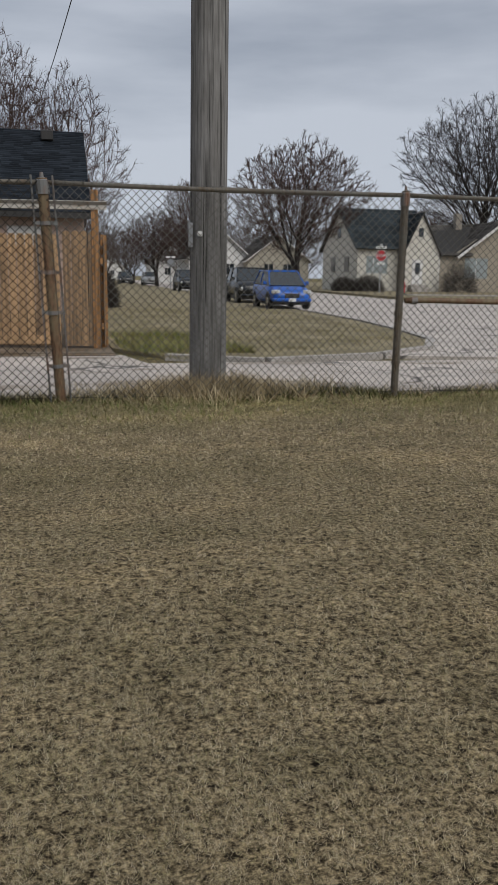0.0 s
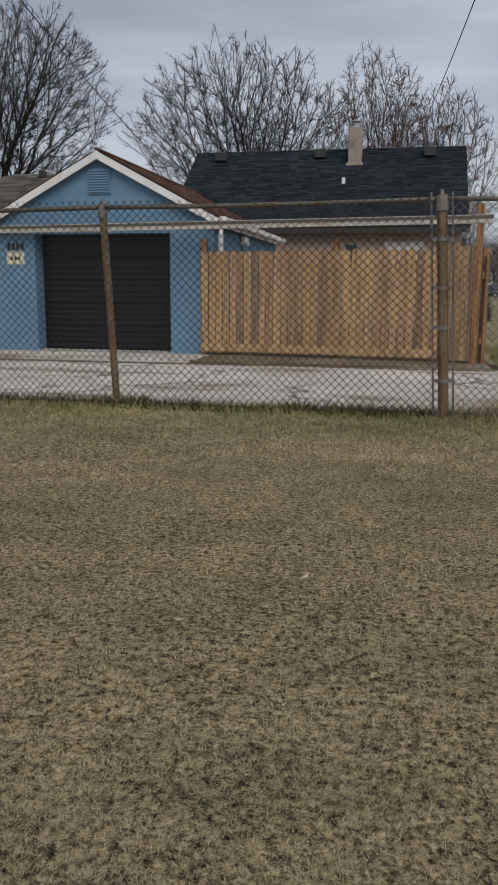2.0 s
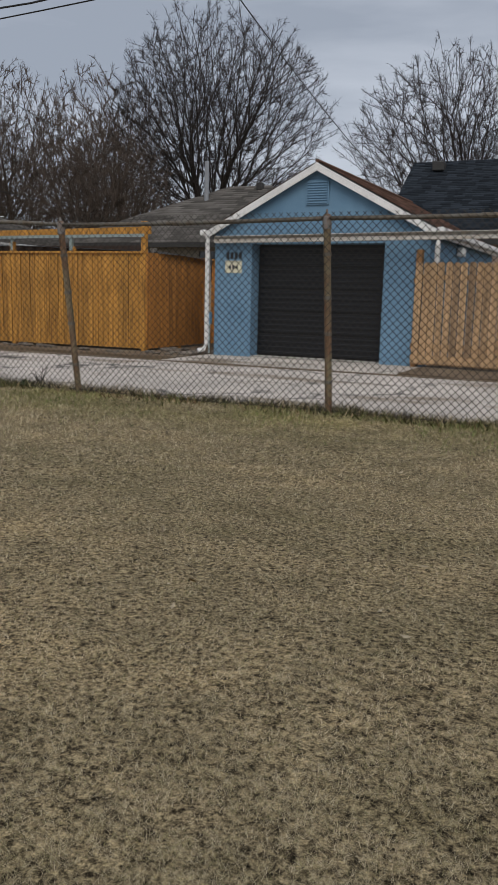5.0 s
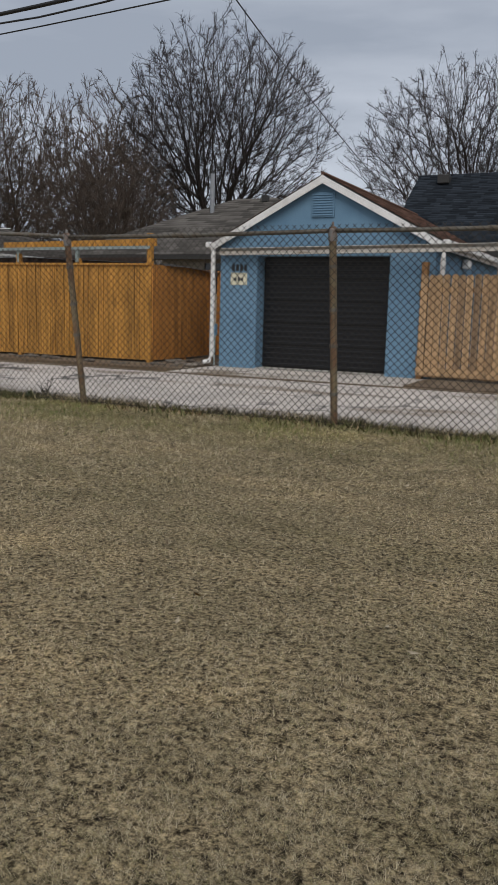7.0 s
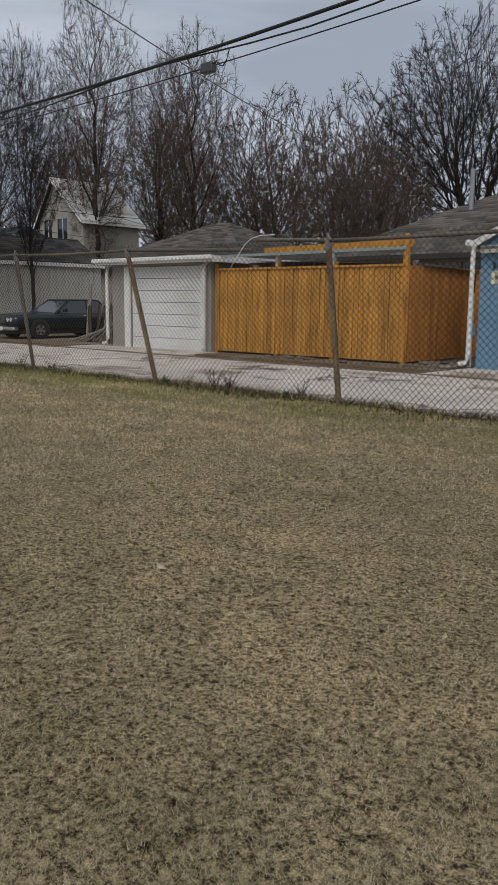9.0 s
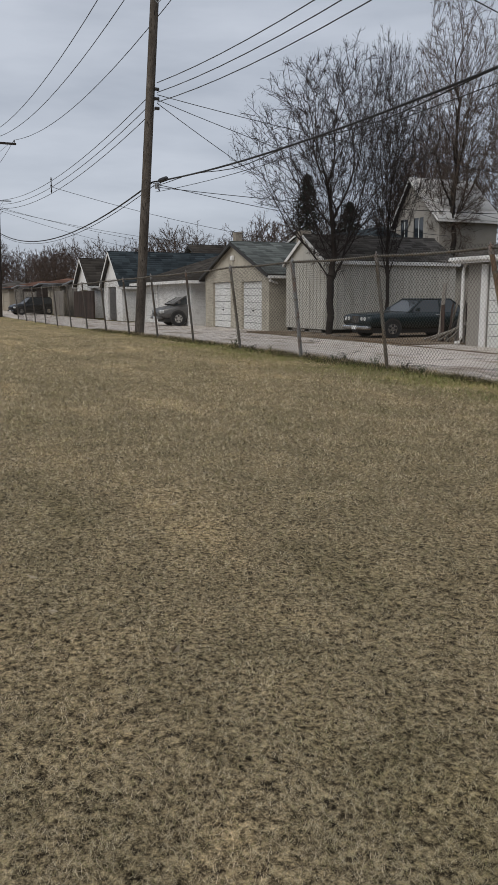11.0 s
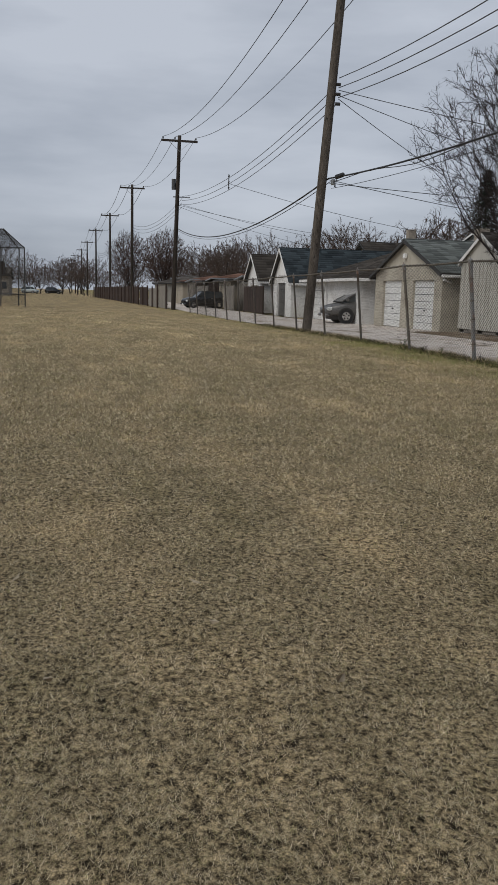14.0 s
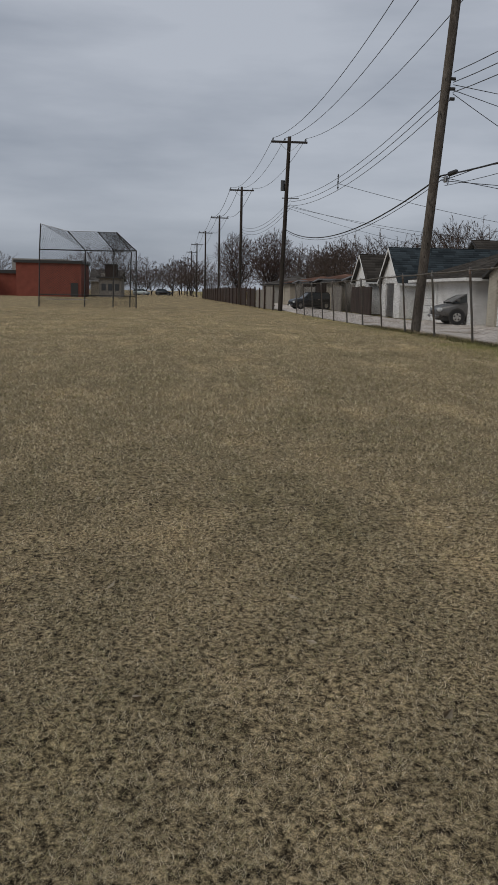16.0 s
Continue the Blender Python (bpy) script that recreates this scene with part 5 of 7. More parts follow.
roof_slope(hs, ((31.3, O + 9.4, 3.6), (23.9, O + 9.4, 3.6), (23.9, O + 4.6, 7.2), (31.3, O + 4.6, 7.2)), "tealroof", 10, 1.2, 0.1, 182)
roof_slope(hs, ((27.7, O - 1.4, 3.3), (27.7, O + 3, 3.3), (29.3, O + 3, 6.6), (29.3, O - 1.4, 6.6)), "tealroof", 10, 0.8, 0.08, 183)
roof_slope(hs, ((31.2, O - 1.4, 3.1), (31.2, O + 3, 3.1), (29.3, O + 3, 6.6), (29.3, O - 1.4, 6.6)), "tealroof", 10, 0.8, 0.08, 184)
ht = empty("house", label="olive tan bungalow with a wide picture window", category="house")
part("wall", wall_with_holes(31.6, 40.0, 0.1, 3.3, O, 0.25, [(34.0, 36.2, 1.3, 3.0)]), "tan", ht)
part("gable_wall", prism([(33.0, 3.3), (40.0, 3.3), (37.3, 6.0)], O + 0.01, O + 0.25), "tan", ht)
window(ht, 34.0, 36.2, 1.3, 3.0, O + 0.05, "white", "tealglass", 0.1, 1)
part("wall", box(31.6, O + 0.25, 0.1, 31.85, O + 10, 3.3), "tan", ht)
roof_slope(ht, ((31.2, O - 0.4, 3.2), (34.5, O - 0.4, 3.2), (37.3, O + 5, 6.2), (31.2, O + 5, 5.9)), "greyroof", 12, 0.9, 0.08, 191)
roof_slope(ht, ((33.0, O - 0.5, 3.1), (33.0, O + 10, 3.1), (37.3, O + 10, 6.2), (37.3, O - 0.5, 6.2)), "greyroof", 12, 0.9, 0.08, 192)
roof_slope(ht, ((41.0, O - 0.5, 3.1), (41.0, O + 10, 3.1), (37.3, O + 10, 6.2), (37.3, O - 0.5, 6.2)), "greyroof", 12, 0.9, 0.08, 193)
fascia(ht, (33.0, O - 0.53, 3.1), (37.3, O - 0.53, 6.2), 0.22, 0.05, "white")
part("chimney", box(35.0, O + 4.0, 5.0, 35.6, O + 4.6, 7.0, 0.02), "chimney", ht)
part("downspout", tube((31.55, O - 0.1, 0.15), (31.55, O - 0.1, 3.2), 0.06, 0.06, 6), "white", ht)


def street_house(x, y, w, d, eave, ridge, wall, roof, label, seed):
    th = empty("house", label=label, category="house")
    gable(th, x - w / 2, x + w / 2, y, y + d, -0.05, eave, ridge, x, wall, roof, [(x - 1.6, x - 0.6, 1.4, 2.6), (x + 0.6, x + 1.6, 1.4, 2.6)], 0.4, 0.4, "white", 8, 1.0, 0.2, seed)
    window(th, x - 1.6, x - 0.6, 1.4, 2.6, y + 0.05)
    window(th, x + 0.6, x + 1.6, 1.4, 2.6, y + 0.05)


street_house(17.8, 92, 7, 9, 3.4, 6.4, "white", "greyroof", "white house with a steep gable along the street", 201)
street_house(24.0, 90, 7, 9, 3.2, 5.8, "cream", "greyroof", "cream house behind bare elms", 202)
street_house(21.0, 150, 8, 9, 3.6, 7.0, "white", "brownroof", "white house far down the street", 203)
street_house(-1.5, 150, 8, 9, 3.6, 7.0, "white", "greyroof", "white gabled house far down the street", 204)
street_house(-4.0, 185, 8, 9, 3.6, 7.0, "brownfence", "greyroof", "dark house far down the street", 205)
street_house(15.5, 240, 9, 9, 3.6, 7.0, "white", "greyroof", "pale house closing the street view", 206)

# red-brick school at the far side of the field
sc = empty("school", label="long low red-brick school with dark roof edges", category="school")
part("wall", box(-152, -26.3, -0.3, -140, -15.9, 5.2), "brick", sc)
part("roof", box(-152.3, -26.6, 5.2, -139.7, -15.6, 5.65), "darktrim", sc)
part("wall", box(-156, -60, -0.3, -144, -26.3, 3.5), "brick", sc)
part("roof", box(-156.3, -60.3, 3.5, -143.7, -26.62, 4.1), "darktrim", sc)
part("wall", box(-170, -30, -0.3, -156, -20, 6.4), "greige", sc)
part("canopy", box(-143.7, -60, 2.6, -141.5, -30, 2.9), "tan", sc)
for k in range(5):
    part("window", box(-143.95, -57 + k * 5, 0.6, -143.9, -54 + k * 5, 2.4), "glass", sc)
part("door", box(-139.98, -17.6, -0.1, -139.9, -16.4, 2.1), "darktrim", sc)

# low buildings and a fenced corner behind the backstop
pb = empty("outbuilding", label="low dark grey outbuilding with a stepped roof", category="building")
part("wall", box(-150, -13.2, -0.3, -142, -9.6, 3.0), "greywood", pb)
part("roof", box(-150.4, -13.6, 3.0, -141.6, -9.2, 3.25), "darktrim", pb)
part("wall", box(-152, -12.6, 3.25, -147, -10.8, 5.3), "brownfence", pb)
part("roof", box(-152.2, -12.8, 5.3, -146.8, -10.6, 5.5), "darktrim", pb)
for k in range(3):
    part("window", box(-141.98, -12.8 + k * 1.1, 1.0, -141.94, -12.1 + k * 1.1, 2.1), "glass", pb)
hz = empty("house", label="low brown house with a gabled roof beyond the field", category="house")
gable(hz, -172, -160, -16.5, -11.0, -0.3, 2.9, 4.9, -166, "tan", "greyroof", (), 0.4, 0.4, "white", 8, 1.0, 0.2, 231)
part("wall_sign", box(-159.95, -14.5, 3.0, -159.85, -12.2, 4.2), "greige", hz)

# old boards leaning beside the green car, and low sheds between the far garages
lp = empty("timber_stack", pose(-19.75, 14.5, gz(-20)), label="old grey boards and poles leaning by the white garage", category="timber")
rl = random.Random(5)
for k in range(11):
    x = -0.9 + 0.17 * k + rl.uniform(-0.05, 0.05)
    part("plank", box(-0.06, -0.012, 0, 0.06, 0.012, rl.uniform(1.0, 1.75)), rl.choice(["brownfence", "greywood", "greywood"]), lp, at=pose(x, rl.uniform(-0.2, 0.2), 0, rl.uniform(-18, -6), rl.uniform(-25, 20), rl.uniform(-20, 20)))
for k in range(4):
    part("pole", tube((-1.2 + 0.35 * k, -0.35, 0.04), (0.6 + 0.2 * k, -0.2, 0.5 + 0.15 * k), 0.03, 0.025, 8), "greywood", lp)


def lean_to(x0, x1, y0, y1, h0, h1, wall, label):
    z = gz(x0)
    th = empty("shed", label=label, category="shed")
    part("wall", box(x0, y0, z - 0.03, x1, y1, z + h0), wall, th)
    part("roof", prism([(x0 - 0.2, z + h0), (x1 + 0.2, z + h1), (x1 + 0.2, z + h1 + 0.1), (x0 - 0.2, z + h0 + 0.1)], y0 - 0.3, y1 + 0.2), "metal", th)
    for k in range(6):
        xk = x0 + (x1 - x0) * (k + 0.5) / 6
        part("batten", box(xk - 0.02, y0 - 0.025, z, xk + 0.02, y0, z + h0), wall, th)
    for k in range(6):
        yk = y0 + (y1 - y0) * (k + 0.5) / 6
        part("batten", box(x1, yk - 0.02, z, x1 + 0.025, yk + 0.02, z + h0), wall, th)


lean_to(-66.9, -64.0, 13.2, 16.5, 2.3, 2.55, "greywood", "grey board shed with a flat pale roof")
lean_to(-57.8, -54.6, 14.0, 18.0, 2.2, 2.4, "brownfence", "dark brown shed with a flat roof")
lean_to(-77.5, -74.5, 12.6, 16.5, 2.3, 2.5, "brownfence", "dark board shed with a flat roof")
lean_to(-90.0, -86.0, 12.4, 16.5, 2.3, 2.5, "greywood", "weathered board shed with a flat roof")

# ---- poles and wires ----
def utility_pole(base, top, r0, r1, mat, label, arm=0.0, seed=1):
    th = empty("utility_pole", label=label, category="pole", group="poles along the lane")
    a, b = Vector(base), Vector(top)
    n, k = 48, 18
    rnd = random.Random(seed)
    bm = bmesh.new()
    rings = []
    for i in range(k + 1):
        c = a.lerp(b, i / k)
        r = r0 + (r1 - r0) * i / k
        ring = []
        for j in range(n):
            w = 2 * math.pi * j / n
            rr = r * (1 + 0.012 * noise.noise((j * 0.3, i * 0.25, seed)))
            if j in (33, 34):
                rr *= 1 - 0.07 * max(0.0, noise.noise((j * 3.3, i * 0.31, seed + 7.3)) + 0.35)
            ring.append(bm.verts.new(c + Vector((math.cos(w) * rr, math.sin(w) * rr, 0))))
        rings.append(ring)
    for p, q in zip(rings, rings[1:]):
        for j in range(n):
            bm.faces.new((p[j], p[(j + 1) % n], q[(j + 1) % n], q[j]))
    bm.faces.new(rings[-1])
    shaft = part("shaft", bm, mat, th, shade=True)
    if arm:
        c = b - Vector((0, 0, 0.35))
        ar = part("crossarm", box(c.x - 0.06, c.y - arm, c.z - 0.07, c.x + 0.06, c.y + arm, c.z + 0.07, 0.01), mat, th)
        for s in (-arm + 0.12, -0.25 * arm, arm - 0.12):
            ins = tube((c.x, c.y + s, c.z + 0.07), (c.x, c.y + s, c.z + 0.13), 0.03, 0.03, 8)
            tube((c.x, c.y + s, c.z + 0.13), (c.x, c.y + s, c.z + 0.24), 0.055, 0.04, 8, ins)
            part("insulator", ins, "darktrim", ar)
        part("arm_brace", tube((c.x + 0.07, c.y - arm * 0.6, c.z - 0.05), (c.x + 0.07, c.y, c.z - 0.7), 0.015, 0.015, 6), "metal", th)
        part("arm_brace", tube((c.x + 0.07, c.y + arm * 0.6, c.z - 0.05), (c.x + 0.07, c.y, c.z - 0.7), 0.015, 0.015, 6), "metal", th)
    return th


P0, P0T = (0.76, 8.0, -0.1), (0.80, 8.05, 10.6)
P1, P1T = (-28.8, 8.0, -0.15), (-26.15, 8.0, 10.75)
P2, P2T = (-62.3, 7.5, -0.2), (-60.2, 7.6, 11.7)
near_pole = utility_pole(P0, P0T, 0.178, 0.15, "pole", "grey weathered split utility pole standing in straw grass", 0.0, 1)
tg = part("pole_tag", tube((0.66, 7.872, 1.52), (0.66, 7.84, 1.52), 0.028, 0.022, 10), "signwhite", near_pole, "round white tag")
part("pole_bracket", box(0.56, 7.9, 1.4, 0.60, 7.94, 1.62, 0.004), "metal", near_pole)
lean_pole = utility_pole(P1, P1T, 0.162, 0.125, "pole_mid", "leaning weathered utility pole with cable splices", 1.2, 2)
tall = utility_pole(P2, P2T, 0.17, 0.12, "pole_dark", "dark utility pole with crossarm and transformer", 1.25, 3)
tr = tube((-60.85, 7.3, 8.2), (-60.85, 7.3, 8.9), 0.15, 0.15, 12)
part("transformer", tr, "boxgrey", tall, "grey pole transformer")
part("arm_bracket", box(-61.3, 7.3, 7.72, -61.2, 8.5, 7.79), "metal", tall)
FAR = [((-88.5, 6.4, -0.2), (-88.0, 6.4, 11.7)), ((-121, 5.7, -0.2), (-120.5, 5.7, 11.7)), ((-152, 4.7, -0.2), (-151.5, 4.7, 11.7)), ((-186, 3.9, -0.2), (-186, 3.9, 11.5)), ((-222, 3.2, -0.2), (-222, 3.2, 11.5)), ((-262, 1.8, -0.2), (-262, 1.8, 11.5)), ((-300, 0.8, -0.2), (-300, 0.8, 11.5))]
for k, (a, b) in enumerate(FAR):
    utility_pole(a, b, 0.17, 0.12, "pole_dark", "dark utility pole with crossarm receding along the lane", 1.25, 5 + k)


def wire_thing(name, pts, r, mat, label, n=5):
    ob = part(name, path_tube(pts, r, n), mat, shade=True)
    return tagged(ob, label, "cable")


chain = [(Vector(P0T), 1.2), (Vector(P1T), 1.2), (Vector(P2T), 1.25)] + [(Vector(b), 1.25) for a, b in FAR]
for (a, wa), (b, wb) in zip(chain, chain[1:]):
    for s in (-0.9, -0.25, 0.9):
        off = Vector((0, s * wa, -0.1))
        off2 = Vector((0, s * wb, -0.1))
        far = a.x < -80
        wire_thing("power_line", sag(a + off, b + off2, 1.0, 16), 0.0145 if not far else 0.022, "cable", "thin grey power line between crossarms")
    for s in (0, 0.28, 0.56):
        f1, f2 = (a.z - 4.2) / 11.5, (b.z - 4.2) / 11.5
        def on(base_top, z):
            return Vector((base_top.x, base_top.y + 0.2, z))
        za, zb = 7.55 - s, 7.7 - s
        pa = Vector((a.x - 0.75 if abs(a.x + 26.15) < 0.1 else a.x, a.y + 0.2, za))
        pb = Vector((b.x - 0.75 if abs(b.x + 26.15) < 0.1 else b.x, b.y + 0.2, zb))
        wire_thing("power_line", sag(pa, pb, 0.75 + 0.05 * s, 16), 0.013 if a.x > -80 else 0.02, "greycable", "stacked secondary power line along poles")
# insulator rack on the leaning pole
for s in (0, 0.28, 0.56):
    part("insulator", tube((-26.85, 8.1, 7.5 - s), (-26.85, 8.24, 7.5 - s), 0.05, 0.05, 8), "darktrim", lean_pole)

# thick communication cable with splice boxes
m0, m1, m2 = Vector((0.76, 8.2, 5.05)), Vector((-27.55, 8.2, 4.85)), Vector((-61.5, 7.7, 5.6))
c1 = sag(m0, m1, 0.6, 30)
wire_thing("communication_cable", c1, 0.024, "cable", "thick black communication cable strung between poles", 8)
wire_thing("communication_cable", [p + Vector((0, 0.03, -0.05 - 0.06 * math.sin(i * 0.9))) for i, p in enumerate(c1)], 0.011, "cable", "thin black cable lashed under the thick one", 6)
wire_thing("communication_cable", sag(m0 + Vector((0, 0.1, -0.25)), m1 + Vector((0, 0.1, -0.3)), 0.5, 30), 0.008, "cable", "slack black drop cable", 6)
c2 = sag(m1, m2, 1.1, 24)
wire_thing("communication_cable", c2, 0.026, "cable", "thick black communication cable beyond leaning pole", 8)
wire_thing("communication_cable", [p + Vector((0, 0.02, -0.12)) for p in c2], 0.012, "cable", "thin black cable beyond leaning pole", 6)
bx = empty("splice_box", pose(-9.35, 8.18, 4.27) @ Matrix.Scale(0.72, 4), label="grey splice box hung on the cable", category="box")
part("case", box(-0.17, -0.06, -0.2, 0.12, 0.08, -0.02, 0.015), "boxgrey", bx)
part("hanger", box(-0.14, -0.01, -0.03, -0.11, 0.02, 0.1), "metal", bx)
part("hanger", box(0.06, -0.01, -0.03, 0.09, 0.02, 0.1), "metal", bx)
part("loop", path_tube([(0.12, 0, -0.06), (0.2, 0, -0.04), (0.27, 0, -0.11), (0.36, 0, -0.14), (0.45, 0, -0.06), (0.5, 0, 0.06), (0.52, 0, 0.14)], 0.012, 6), "cable", bx, shade=True)
sp = empty("splice_case", pose(-26.5, 8.2, 4.78) @ Matrix.Scale(0.7, 4), label="black splice case beside leaning pole", category="box")
part("case", tube((-0.35, 0, 0.02), (0.5, 0, 0.0), 0.1, 0.1, 12), "cable", sp)
part("end_cap", tube((0.5, 0, 0.0), (0.62, 0, 0.0), 0.1, 0.03, 12), "cable", sp)
part("bracket", box(-1.05, -0.04, -0.25, -0.75, 0.08, 0.0, 0.02), "metal", sp)
part("loop", path_tube([(-0.75, 0, -0.1), (-0.6, 0, -0.35), (-0.5, 0, -0.4), (-0.4, 0, -0.2), (-0.35, 0, 0.0)], 0.02, 6), "cable", sp, shade=True)

# service drops to the houses
DROPS = [((0.76, 8.1, 7.5), (-0.75, 26.5, 6.3), 0.25), ((-7.0, 8.2, 6.55), (-8.3, 26, 4.4), 0.25), ((-13.3, 8.2, 6.4), (-19.5, 28, 6.0), 0.3),
         ((-26.9, 8.2, 7.35), (-20.5, 24, 4.2), 0.3), ((-26.9, 8.2, 7.2), (-31, 26, 4.5), 0.3), ((-26.9, 8.2, 7.1), (-34, 20, 3.9), 0.25), ((-27.5, 8.2, 4.8), (-33, 24, 4.0), 0.2), ((-27.5, 8.2, 4.7), (-25, 24, 4.2), 0.2), ((-44, 8.0, 6.65), (-41, 22, 3.9), 0.3), ((-61, 7.6, 7.3), (-52, 21, 4.0), 0.3), ((-61, 7.6, 7.2), (-48, 22, 4.1), 0.4), ((-61, 7.6, 7.1), (-58, 20, 4.0), 0.3)]
for a, b, dr in DROPS:
    wire_thing("service_drop", sag(a, b, dr, 14), 0.011, "cable", "black service wire running down to a house")

sg_ = empty("line_spacer", pose(-44.0, 8.05, 6.35), label="dark spacer clamp joining the stacked lines", category="clamp")
part("bar", box(-0.025, -0.02, 0, 0.025, 0.02, 0.75, 0.008), "cable", sg_)
for k in range(3):
    part("clip", box(-0.09, -0.03, 0.06 + 0.28 * k, 0.09, 0.03, 0.12 + 0.28 * k, 0.01), "cable", sg_)

# ---- baseball backstop ----
bs = empty("backstop", label="tall chain-link baseball backstop with bent top panels", category="backstop")
bxz = -0.12
feet = [(-63.5, -10.1), (-63.8, -6.85), (-63.6, -4.75), (-62.4, -3.0), (-64.9, -3.6)]
bend = [(-63.5, -9.95), (-63.8, -6.7), (-63.6, -4.62), (-62.4, -2.95), (-64.9, -3.45)]
tops = [(-63.4, -9.8), (-62.3, -7.75), (-62.3, -5.65), (-62.4, -4.35), (-63.5, -4.4)]
for k, (f, b, t) in enumerate(zip(feet, bend, tops)):
    part("post", path_tube([(f[0], f[1], bxz), (b[0], b[1], 3.95), (t[0], t[1], 5.2 if k else 5.75)], 0.045, 8), "darktrim", bs)
for a, b in ((0, 1), (1, 2), (2, 3)):
    part("rail", tube((*bend[a], 3.95), (*bend[b], 3.95), 0.04, 0.04, 8), "darktrim", bs)
    part("rail", tube((*feet[a], 0.75), (*feet[b], 0.75), 0.035, 0.035, 8), "darktrim", bs)
    part("rail", tube((*tops[a], 5.2 if a else 5.75), (*tops[b], 5.2), 0.015, 0.015, 8), "metal", bs)
    q = [Vector((*bend[a], 3.95)), Vector((*bend[b], 3.95)), Vector((*tops[b], 5.2)), Vector((*tops[a], 5.2 if a else 5.75))]
    q2 = [Vector((*feet[a], 0.0)), Vector((*feet[b], 0.0)), Vector((*bend[b], 3.95)), Vector((*bend[a], 3.95))]
    for quad, nn in ((q, 22 if b < 3 else 40), (q2, 30)):
        bm = bmesh.new()
        for i in range(-nn, nn):
            for s in (1, -1):
                u0, u1 = i / nn, i / nn + 1.0
                e0, e1 = (u0, 0.0), (u1, 1.0)
                if u0 < 0:
                    e0 = (0.0, -u0)
                if u1 > 1:
                    e1 = (1.0, 1.0 - u0)
                pts = []
                for u, v in (e0, e1):
                    uu = u if s > 0 else 1 - u
                    pts.append(quad[0].lerp(quad[1], uu).lerp(quad[3].lerp(quad[2], uu), v))
                if (pts[1] - pts[0]).length > 0.05:
                    tube(pts[0], pts[1], 0.006, 0.006, 3, bm, False)
        part("wire_mesh", bm, "wire", bs)
part("bench", box(-63.0, -9.5, 0.4, -62.7, -6.5, 0.46), "greywood", bs)

# ---- vehicles ----
def loft(stations, n=14, power=3.5):
    """A rounded body: at each x a half-width, a bottom and a top."""
    bm = bmesh.new()
    rings = []
    for x, w, z0, z1 in stations:
        ring = []
        for k in range(n):
            a = 2 * math.pi * k / n + math.pi / n
            c, s = math.cos(a), math.sin(a)
            y = math.copysign(abs(c) ** (2 / power), c) * w
            z = (z0 + z1) / 2 + math.copysign(abs(s) ** (2 / power), s) * (z1 - z0) / 2
            ring.append(bm.verts.new((x, y, z)))
        rings.append(ring)
    for p, q in zip(rings, rings[1:]):
        for k in range(n):
            bm.faces.new((p[k], p[(k + 1) % n], q[(k + 1) % n], q[k]))
    bm.faces.new(rings[0][::-1])
    bm.faces.new(rings[-1])
    bmesh.ops.recalc_face_normals(bm, faces=bm.faces[:])
    return bm


